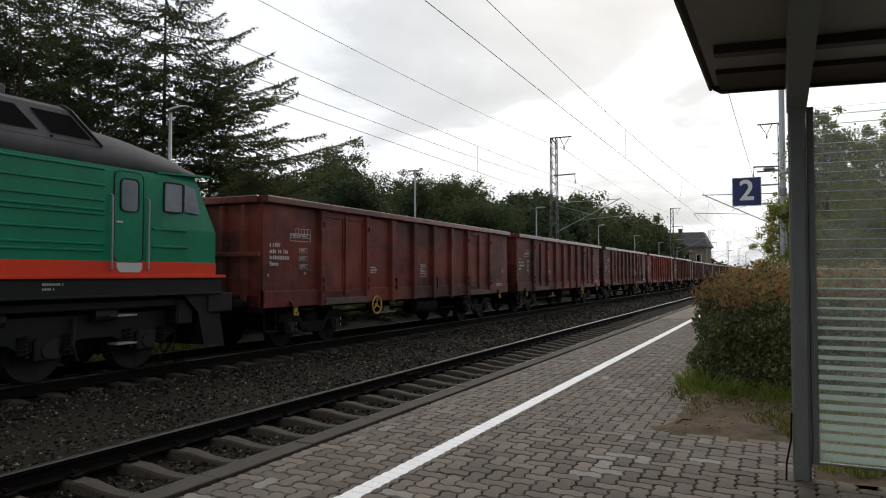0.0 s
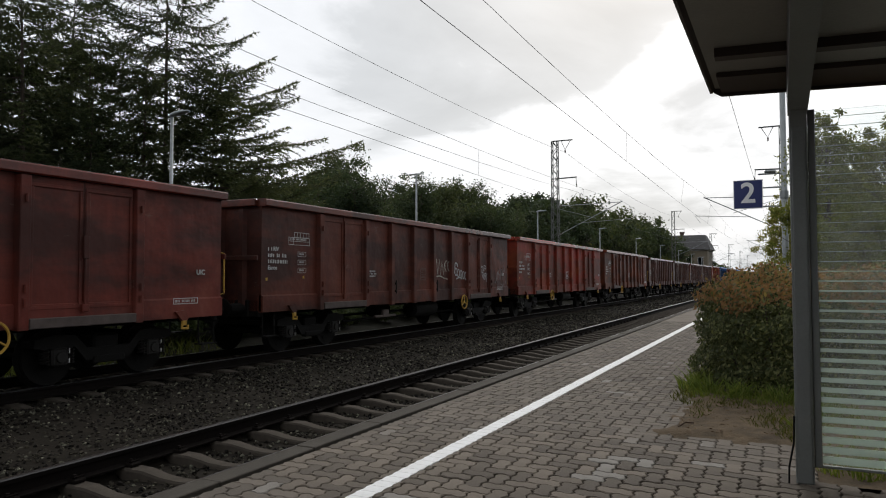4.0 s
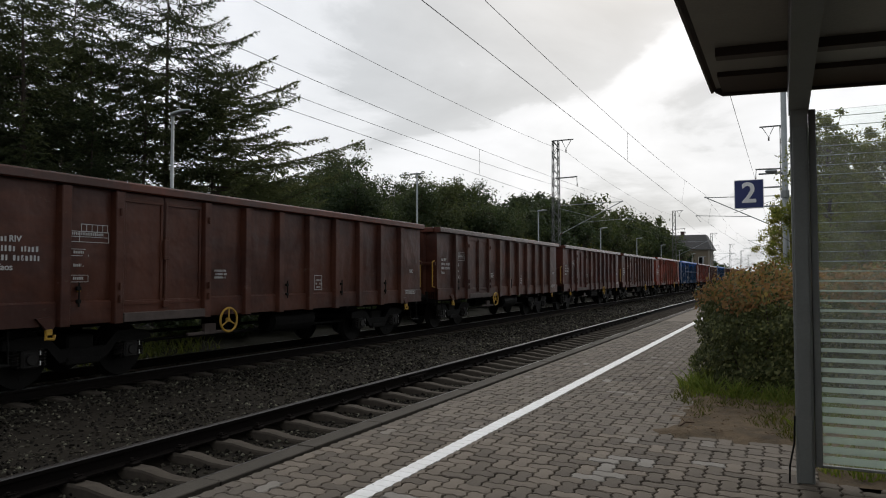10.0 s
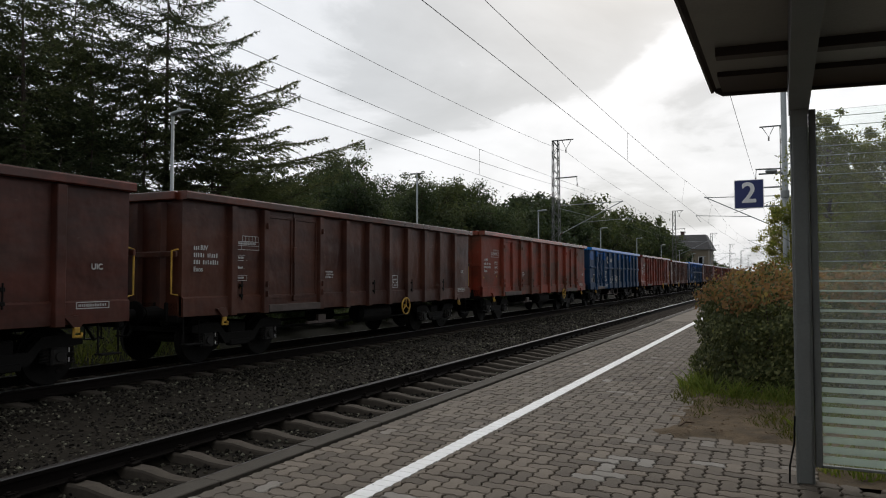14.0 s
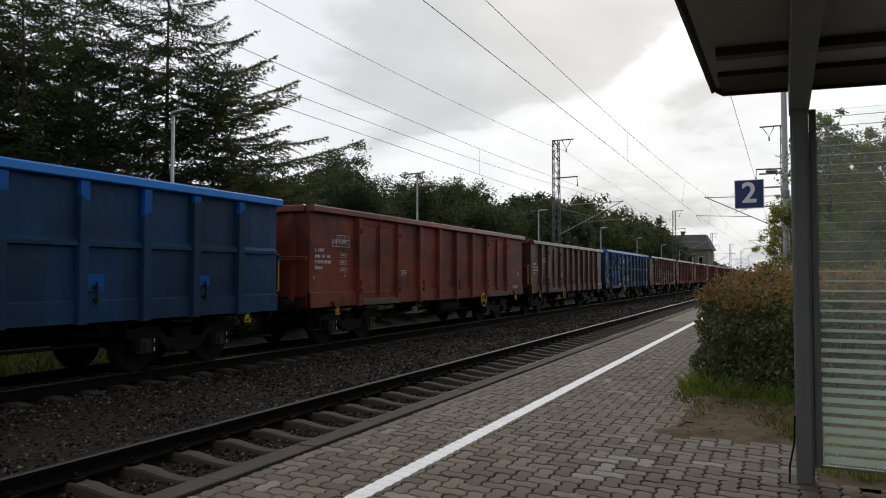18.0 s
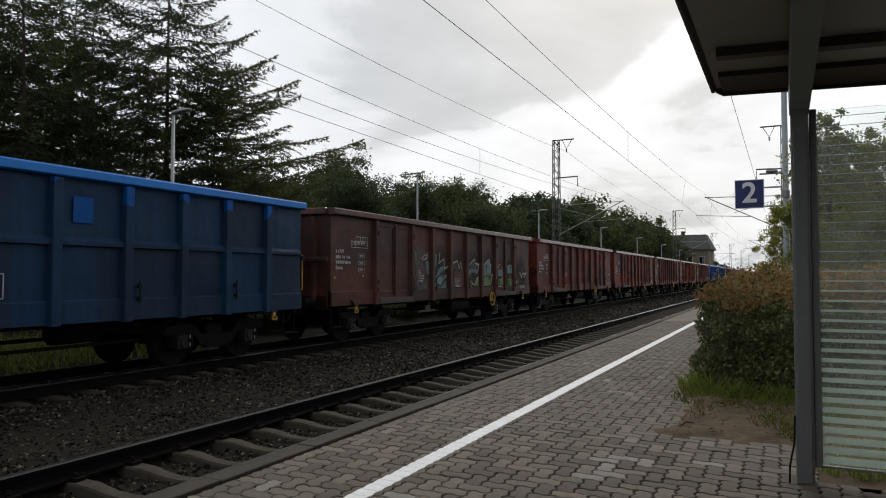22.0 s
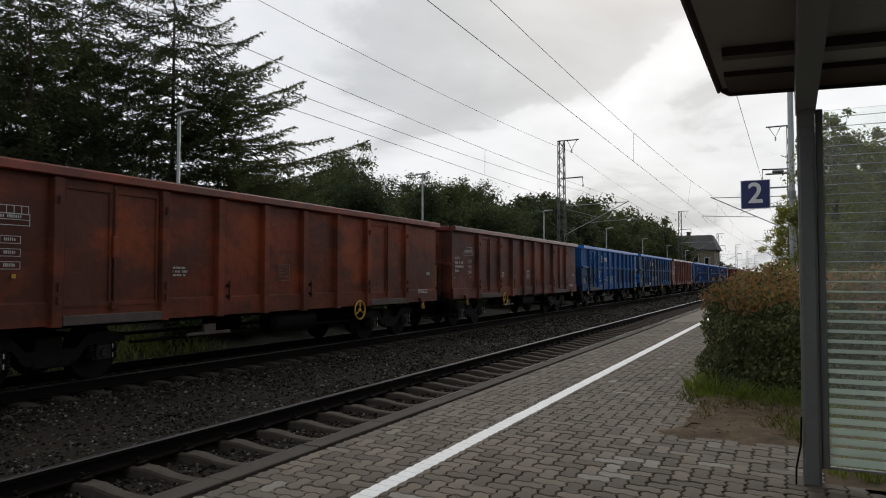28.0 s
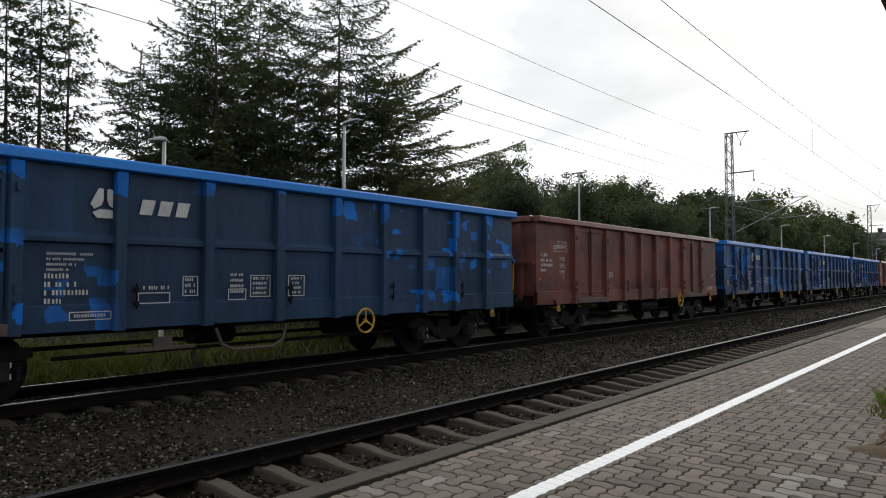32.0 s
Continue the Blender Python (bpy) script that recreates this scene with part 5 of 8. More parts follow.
# wagons that stand the other way round, with the brake wheel at their front half
TURNED = {0, 3, 4, 5, 6, 12, 13, 19}
PROTO, WAGONS = {}, []
for i, (kind, paint, rust, patch, rim) in enumerate(TRAIN):
    m = pose(FAR, STARTS[i] + LENGTH[kind] / 2 - RUN[0], RAIL)
    key = kind, i in TURNED
    if key in PROTO:
        w = copy_thing(PROTO[key], m)
    else:
        w = PROTO[key] = build_wagon(*key)
        w.matrix_basis = m
    WAGONS.append(w)
for i, (kind, paint, rust, patch, rim) in enumerate(TRAIN):
    if kind == "blue":
        coat = blue_paint("weathered_blue_paint", paint, rust, patch, i + 1, .46 if i == 20 else .55, i > 20, .75 if i == 20 else .28)
    else:
        k = {0: 1.2, 1: 1.14, 3: 1.0, 9: .92, 11: .95, 14: .76, 18: .90}.get(i, 1.06 if paint[0] < .10 else .86)
        tone = lambda c, *k: tuple(a * b for a, b in zip(c, k))
        tall = kind == "long"
        k = k if tall else .98
        coat = wagon_paint("weathered_paint", tone(paint, 1.62 * k, 1.70 * k, 1.75 * k), tone(rust, *((1.0, 1.2, 1.5) if tall else (1.2, 1.1, 1.25))), tone(patch, 1.58 * k, 1.55 * k, 1.6 * k) if tall else tone(patch, .95, 1.2, 1.5), i + 1, .28, .53 if tall else .58, .58 if tall else .46, .5, .24 if tall else .28)
        edge = wagon_paint("weathered_rim_paint", tone(paint, 2.1 * k, 1.6 * k, 1.5 * k), tone(rust, 1.3, 1.3, 1.4), tone(paint, 2.3 * k, 2.0 * k, 2.0 * k), i + 51, .3, .55, .27, .06, .33)
    recoat(WAGONS[i], coat, BLUE_RIM if rim == 2 else edge)

# two of the blue wagons have no brake wheel on the near side
for ob in [o for k in (10, 20) for o in WAGONS[k].children_recursive if o.name.startswith(("spokes", "hand_wheel"))]:
    bpy.data.objects.remove(ob)

# squares of fresh blue over the old coat of two wagons
FRESH_BLUE = plain("fresh_blue_paint", (0.004, 0.105, 0.40), (0.006, 0.060, 0.20), .5, 0, 2.2, 25, .05, spec=.12)


def paint_patches(w, fields):
    for x, y0, y1, z0, z1 in fields:
        part("paint_patch", Geo().box(x, x + .003, y0, y1, z0, z1), FRESH_BLUE, w, "square of fresh blue paint")


paint_patches(WAGONS[10], [(1.412, -7.20, -6.55, 2.62, 3.10), (1.408, -7.38, -7.12, 2.70, 3.02), (1.412, 2.66, 3.0, 1.45, 1.72), (1.412, 4.98, 5.3, 1.5, 1.7)])
paint_patches(WAGONS[13], [(1.412, -7.36, -6.62, 2.55, 3.12), (1.442, -5.30, -4.98, 2.25, 2.75), (1.442, -5.45, -5.10, 1.55, 1.95), (1.442, -4.80, -4.42, 1.40, 2.05), (1.412, -3.72, -3.50, 1.40, 1.62), (1.412, -.90, -.30, 2.55, 2.95), (1.412, 1.6, 1.95, 2.5, 2.9)])

# ---- spray paint on two of the wagons
SPRAY = {"red": plain("spray_red", (0.22, 0.035, 0.03), (0.13, 0.03, 0.025), .7), "field": plain("field_paint", (0.075, 0.017, 0.012), (0.055, 0.016, 0.012), .6), "haze": plain("spray_haze", (0.19, 0.175, 0.165), (0.10, 0.088, 0.080), .7), "shade": plain("spray_shade", (0.020, 0.018, 0.020), (0.045, 0.034, 0.032), .7), "teal": plain("spray_teal", (0.19, 0.30, 0.30), (0.11, 0.18, 0.185), .7), "pale": plain("spray_pale", (0.62, 0.61, 0.52), (0.38, 0.37, 0.30), .7),
         "green": plain("spray_green", (0.155, 0.255, 0.09), (0.095, 0.16, 0.065), .7), "black": plain("spray_black", (0.012, 0.012, 0.014), (0.02, 0.018, 0.018), .7),
         "worn": plain("spray_worn", (0.30, 0.27, 0.26), (0.16, 0.14, 0.13), .7), "white": plain("spray_white", (0.5, 0.5, 0.5), (0.4, 0.4, 0.4), .7)}


def thin_out(m, lo, hi):
    """Sprayed colour that has worn thin in clouds, so that the coat under it shows."""
    nt = m.node_tree
    f = noise_fac(nt, 2.6, 6, .62, .34, .60)
    k = nt.nodes.new("ShaderNodeMapRange")
    k.inputs["To Min"].default_value, k.inputs["To Max"].default_value = lo, hi
    nt.links.new(f, k.inputs["Value"]); nt.links.new(k.outputs[0], nt.nodes["Principled BSDF"].inputs["Alpha"])


for hue, lo, hi in (("haze", .15, .75), ("teal", .45, 1.0), ("green", .35, 1.0), ("red", .4, 1.0), ("shade", .4, 1.0), ("pale", .45, 1.0), ("worn", .25, .9)):
    thin_out(SPRAY[hue], lo, hi)


def spray_cloud(name, a, b, strength):
    """A soft cloud of sprayed colour, densest in its middle."""
    m = plain(name, a, b, .7)
    nt = m.node_tree
    tc, mp, gr = nt.nodes.new("ShaderNodeTexCoord"), nt.nodes.new("ShaderNodeMapping"), nt.nodes.new("ShaderNodeTexGradient")
    mp.inputs["Location"].default_value, mp.inputs["Scale"].default_value = (0, -1, -1), (0, 2, 2)
    gr.gradient_type = "SPHERICAL"
    rise, mul = nt.nodes.new("ShaderNodeMapRange"), nt.nodes.new("ShaderNodeMath")
    rise.inputs["From Max"].default_value, rise.inputs["To Max"].default_value = .55, strength
    mul.operation = "MULTIPLY"
    tune = nt.nodes.new("ShaderNodeMapRange")
    tune.inputs["To Min"].default_value = .35
    nt.links.new(tc.outputs["Generated"], mp.inputs["Vector"]); nt.links.new(mp.outputs[0], gr.inputs["Vector"])
    nt.links.new(gr.outputs["Fac"], rise.inputs["Value"]); nt.links.new(rise.outputs[0], mul.inputs[0])
    nt.links.new(noise_fac(nt, 2.2, 6, .62, .38, .60), tune.inputs["Value"]); nt.links.new(tune.outputs[0], mul.inputs[1])
    nt.links.new(mul.outputs[0], nt.nodes["Principled BSDF"].inputs["Alpha"])
    return m


DARK_CLOUD = spray_cloud("spray_dark_cloud", (0.016, 0.014, 0.014), (0.030, 0.023, 0.021), .92)
PALE_CLOUD = spray_cloud("spray_pale_cloud", (0.21, 0.19, 0.18), (0.12, 0.10, 0.095), .75)


def band(g, pts, width, x):
    """A flat painted stroke of even width through (y, z) points on a panel, mitred at its corners."""
    p = [Vector(q) for q in pts]
    n = len(p)
    left, right = [], []
    for i in range(n):
        a = (p[i] - p[i - 1]).normalized() if i else (p[1] - p[0]).normalized()
        b = (p[i + 1] - p[i]).normalized() if i < n - 1 else a
        m = Vector((-a.y - b.y, a.x + b.x))
        m = m.normalized() if m.length > .2 else Vector((-a.y, a.x))
        d = m * width / 2 / max(.55, abs(m.dot(Vector((-a.y, a.x)))))
        left.append(p[i] + d)
        right.append(p[i] - d)
    return g.add([(x, q.x, q.y) for q in left + right], [(n + i, n + i + 1, i + 1, i) for i in range(n - 1)])


def spray_piece(w):
    """A faded sprayed name along the side, letter by letter, under repainted number fields."""
    x, door = 1.375 + .037, 1.375 + .060
    fills = [
        ("haze", x, [(-3.04, 2.56), (-2.61, 2.56), (-2.66, 2.28), (-2.88, 1.93), (-2.46, 1.65), (-2.14, 1.41), (-2.19, 1.22), (-2.91, 1.20), (-3.14, 1.74), (-3.12, 2.05)]),
        ("teal", x, [(-2.34, 2.13), (-2.15, 2.14), (-2.14, 1.72), (-2.28, 1.75)]),
        ("teal", x, [(-1.84, 2.30), (-1.76, 2.37), (-1.61, 2.36), (-1.63, 2.05), (-1.80, 1.75), (-1.84, 1.75)]),
        ("teal", x, [(-1.74, 1.60), (-1.38, 1.96), (-1.13, 1.99), (-1.13, 1.81), (-1.38, 1.73), (-1.06, 1.70), (-.92, 1.54), (-.93, 1.32), (-1.43, 1.32), (-1.74, 1.40)]),
        ("haze", x, [(-.48, 1.98), (-.05, 2.19), (.07, 1.93), (-.23, 1.87), (-.29, 1.33), (-.47, 1.33)]),
        ("haze", x, [(.82, 2.07), (1.37, 2.27), (1.76, 2.06), (1.66, 1.92), (1.15, 1.95), (.85, 1.90)]),
        ("teal", x, [(.85, 1.90), (1.15, 1.95), (1.66, 1.92), (1.62, 1.77), (1.15, 1.80), (.85, 1.71)]),
        ("green", x, [(.94, 1.49), (1.34, 1.33), (1.75, 1.68), (1.76, 1.33), (.98, 1.33)]),
        ("teal", x, [(2.16, 2.04), (2.76, 2.29), (2.93, 2.05), (2.88, 1.78), (2.2, 1.68)]),
        ("green", x, [(2.2, 1.68), (2.88, 1.78), (3.1, 1.68), (2.94, 1.40), (2.72, 1.33), (2.25, 1.33)]),
        ("red", door, [(3.52, 2.10), (3.98, 2.11), (3.98, 1.96), (3.52, 1.96)]),
        ("teal", door, [(3.56, 1.93), (4.05, 1.93), (4.05, 1.68), (3.62, 1.68)]),
        ("green", door, [(3.62, 1.57), (4.11, 1.64), (4.12, 1.28), (3.63, 1.28)]),
        ("teal", door, [(4.56, 2.09), (5.12, 2.10), (5.12, 1.79), (4.56, 1.79)]),
        ("green", door, [(4.63, 1.60), (5.13, 1.67), (5.10, 1.28), (4.57, 1.28)]),
        ("green", x, [(5.54, 1.56), (5.98, 1.51), (5.68, 1.33)])]
    for y0, y1, z0, z1, at, coat in ((-3.55, -2.06, .98, 2.75, x - .004, PALE_CLOUD), (-2.0, -.58, .95, 2.75, x - .004, DARK_CLOUD), (-.58, .62, .95, 2.65, x - .004, DARK_CLOUD), (.58, 1.96, .95, 2.68, x - .004, DARK_CLOUD),
                                     (1.92, 3.26, .95, 2.72, x - .004, DARK_CLOUD), (3.50, 4.18, 1.1, 2.5, door - .003, DARK_CLOUD), (4.46, 5.18, 1.1, 2.5, door - .003, DARK_CLOUD), (5.42, 7.0, 1.0, 2.6, x - .004, DARK_CLOUD)):
        part("spray_cloud", Geo().add([(at, y0, z0), (at, y1, z0), (at, y1, z1), (at, y0, z1)], [(0, 1, 2, 3)]), coat, w, "soft cloud of sprayed paint behind the letters")
    for hue, at, ring in fills:
        part("graffiti", Geo().add([(at, *p) for p in ring], [tuple(range(len(ring)))[::-1]]), SPRAY[hue], w, "faded sprayed letter shape")
    ink = Geo()
    for pts, t in (([(-3.10, 2.0), (-3.0, 1.75), (-3.06, 1.45), (-2.85, 1.36)], .10), ([(-2.62, 2.18), (-2.45, 2.06), (-2.40, 1.86)], .09), ([(-1.82, 1.53), (-1.32, 1.75), (-.80, 1.92)], .09), ([(-1.62, 1.42), (-1.31, 1.37), (-.96, 1.60)], .08),
                   ([(-2.10, 2.2), (-2.12, 1.9), (-2.08, 1.6)], .07), ([(.86, 1.66), (1.2, 1.58), (1.6, 1.72)], .06), ([(2.3, 1.66), (2.6, 1.70), (2.86, 1.6)], .05), ([(-.15, 2.0), (-.36, 1.92), (-.38, 1.5)], .05)):
        band(ink, pts, t, x + .002)
    tagged(part("graffiti_ink", ink, SPRAY["shade"], w), kind="stuff")
    edge = Geo()
    for pts in ([(-3.13, 2.25), (-3.08, 2.16), (-3.10, 1.99)], [(-2.61, 2.19), (-2.45, 2.32), (-2.29, 2.30), (-2.24, 2.40), (-2.26, 2.25), (-2.48, 2.17), (-2.61, 2.19)], [(-1.39, 2.42), (-1.46, 2.09), (-1.10, 2.23), (-1.06, 1.91), (-.78, 2.0)],
                [(-.50, 2.09), (-.05, 2.19), (.07, 1.93), (.19, 2.14), (.43, 1.68)], [(.82, 2.04), (1.37, 2.29), (1.42, 2.14), (1.78, 2.09), (1.63, 1.78)], [(.98, 1.55), (1.34, 1.36), (1.70, 1.68)],
                [(2.14, 2.04), (2.73, 2.31), (2.82, 2.05), (2.93, 2.09), (2.82, 1.78), (3.08, 1.71), (2.88, 1.40)], [(6.06, 1.84), (6.29, 1.63), (6.45, 1.84), (6.61, 1.63), (6.85, 1.84)], [(-1.05, 1.62), (-.90, 1.70), (-1.02, 1.72)]):
        band(edge, pts, .040, x + .004)
    for pts in ([(3.52, 2.0), (3.78, 2.14), (4.0, 1.95), (4.06, 1.70)], [(3.62, 1.30), (4.1, 1.28)], [(4.5, 2.06), (5.12, 2.12)]):
        band(edge, pts, .028, door + .003)
    tagged(part("graffiti_edge", edge, SPRAY["pale"], w), kind="stuff")
    for y0, y1, z0, z1 in ((-2.92, -2.36, 1.54, 1.95), (-.31, .44, 1.33, 1.85)):
        part("repainted_field", Geo().box(x + .003, x + .006, y0, y1, z0, z1), SPRAY["field"], w, "dark red repainted field")
    part("lettering", lettering(5, x + .007, -2.84, 1.82, .05, .025, (.16, .18, .36, .34, .28)), WHITE_PAINT, w)
    part("plate", frame_box(lettering(3, x + .007, -.18, 1.50, .045, .03, (.26, .22, .26)), x + .007, -.22, .15, 1.34, 1.60), WHITE_PAINT, w)


def flowing(pts, n=4):
    """A smooth hand-drawn line through a few (y, z) points."""
    p = [Vector(q) for q in (pts[0], *pts, pts[-1])]
    out = []
    for a, b, c, d in zip(p, p[1:], p[2:], p[3:]):
        for t in [k / n for k in range(n)]:
            out.append(.5 * (2 * b + (c - a) * t + (2 * a - 5 * b + 4 * c - d) * t * t + (3 * b - a - 3 * c + d) * t ** 3))
    return [tuple(q) for q in out + [p[-1]]]


def spray_tags(w):
    x = 1.375 + .066
    g = Geo()
    for pts in ([(4.48, 2.02), (4.51, 2.06), (4.58, 2.06), (4.65, 2.01), (4.67, 1.93), (4.63, 1.87), (4.53, 1.84)], [(4.56, 2.05), (4.54, 1.94), (4.51, 1.85)],
                [(4.69, 2.06), (4.75, 2.10), (4.84, 2.08), (4.92, 2.02), (4.89, 1.98), (4.81, 1.99), (4.73, 2.02), (4.69, 2.06)], [(4.76, 1.94), (4.68, 1.93), (4.63, 1.87), (4.64, 1.80), (4.72, 1.75), (4.77, 1.78), (4.73, 1.82)],
                [(4.79, 1.81), (4.77, 1.67)], [(4.79, 1.81), (4.88, 1.81), (4.92, 1.77), (4.86, 1.72), (4.79, 1.72)], [(4.83, 1.72), (4.95, 1.59)], [(4.54, 1.76), (4.65, 1.73), (4.73, 1.65), (4.77, 1.59)],
                [(4.55, 1.70), (4.64, 1.67), (4.73, 1.63)], [(5.0, 1.84), (4.98, 1.64)], [(4.955, 1.56), (4.975, 1.53)]):
        band(g, flowing(pts), .034, x)
    part("graffiti", g, SPRAY["white"], w, "white sprayed tag")
    x = 1.375 + .037
    g = Geo()
    for pts in ([(5.85, 1.65), (5.89, 1.46), (6.04, 1.63), (6.09, 1.81), (6.16, 1.85)], [(6.14, 1.59), (6.18, 1.79), (6.22, 2.01), (6.29, 1.82), (6.33, 1.59)], [(6.14, 1.84), (6.27, 1.79), (6.41, 1.76)],
                [(6.43, 1.58), (6.44, 1.79), (6.41, 2.0), (6.47, 1.91), (6.54, 1.75), (6.56, 2.02), (6.60, 1.91), (6.68, 1.87), (6.73, 1.76)], [(6.68, 1.87), (6.70, 1.66), (6.63, 1.52), (6.73, 1.46), (6.75, 1.36)],
                [(6.47, 1.42), (6.60, 1.40), (6.73, 1.34)], [(6.78, 1.89), (6.81, 2.11), (6.89, 1.89)], [(7.0, 1.56), (7.02, 1.42)]):
        band(g, flowing(pts), .036, x)
    part("graffiti", g, SPRAY["worn"], w, "faded sprayed tag")
    part("repainted_field", Geo().box(x - .002, x + .001, 6.06, 6.43, 1.33, 1.56), SPRAY["field"], w, "dark red repainted field")
    g = Geo()
    for k in range(5):
        y = 2.36 + .20 * k
        band(g, flowing([(y + .085 * math.cos(a * .8 + k) * (1 + .35 * math.sin(2 * a + k)), 1.86 - .035 * k + .12 * math.sin(a * .8 + k)) for a in range(9)]), .045, x)
    band(g, flowing([(2.28, 1.80), (2.30, 2.12), (2.46, 2.12), (2.48, 2.02)]), .055, x)
    band(g, flowing([(2.40, 1.62), (2.63, 1.68), (2.86, 1.62)]), .04, x)
    part("graffiti", g, SPRAY["white"], w, "white sprayed tag")
    g = Geo()
    o = 1.52
    band(g, [(o - .62 + .10 * k, 1.76 if k % 2 else 2.26 - .02 * k) for k in range(7)], .045, x)
    for c, q in ((.10, .13), (.30, .11)):
        band(g, flowing([(o + c + q * .8 * math.cos(.7 * k), 2.04 + q * 1.3 * math.sin(.7 * k)) for k in range(8)]), .036, x)
    band(g, [(o + .38, 1.90), (o + .46, 2.14), (o + .54, 1.86), (o + .62, 2.08)], .03, x)
    band(g, flowing([(o - .64, 1.70), (o - .35, 1.72), (o - .10, 1.66), (o + .2, 1.62)]), .04, x)
    part("graffiti", g, SPRAY["pale"], w, "faded sprayed tag")


spray_piece(WAGONS[14])
spray_tags(WAGONS[2])


# ---------------------------------------------------------------- locomotive
GREEN = plain("loco_green", (0.0022, 0.215, 0.108), (0.0016, 0.145, 0.074), 0.30, 0, 1.6, 9, 0.05, spec=.22)
ORANGE = plain("loco_orange", (0.74, 0.050, 0.014), (0.60, 0.040, 0.012), 0.40, 0, 1.5, 30, 0.05, spec=.2)
ROOF_GREY = plain("loco_roof_grey", (0.115, 0.110, 0.112), (0.075, 0.072, 0.074), 0.75, 0, 1.2, 30, 0.1, spec=.15)
FRAME_BLACK = plain("loco_frame_black", (0.010, 0.010, 0.0105), (0.006, 0.006, 0.0065), 0.6, 0, 2, 40, 0.1, spec=.25)
DARK_PANE = plain("dark_window", (0.012, 0.013, 0.016), (0.008, 0.009, 0.011), 0.12, 0, 2, 20, 0.0)
# Grey-blue tone puts the panes' bright reflections into the colour.
PALE_PANE = plain("hazy_window", (0.16, 0.19, 0.22), (0.10, 0.12, 0.15), 0.12, 0, 2.5, 12, 0.0)
GRILLE = plain("dark_grille", (0.006, 0.006, 0.007), (0.004, 0.004, 0.0045), 0.9, 0, 2, 40, 0.3, spec=.05)
CREAM = plain("cream_paint", (0.58, 0.58, 0.54), (0.45, 0.45, 0.42), 0.5, 0, 4, 30, 0.05)


def loft(sections, closed=True):
    """Skin through sections of equal length, each a list of points."""
    g = Geo()
    n = len(sections[0])
    vs = [p for s in sections for p in s]
    fs = []
    for i in range(len(sections) - 1):
        for k in range(n if closed else n - 1):
            a, b = i * n + k, i * n + (k + 1) % n
            fs.append((a, b, b + n, a + n))
    if closed:
        fs += [tuple(range(n))[::-1], tuple((len(sections) - 1) * n + k for k in range(n))]
    return g.add(vs, fs)


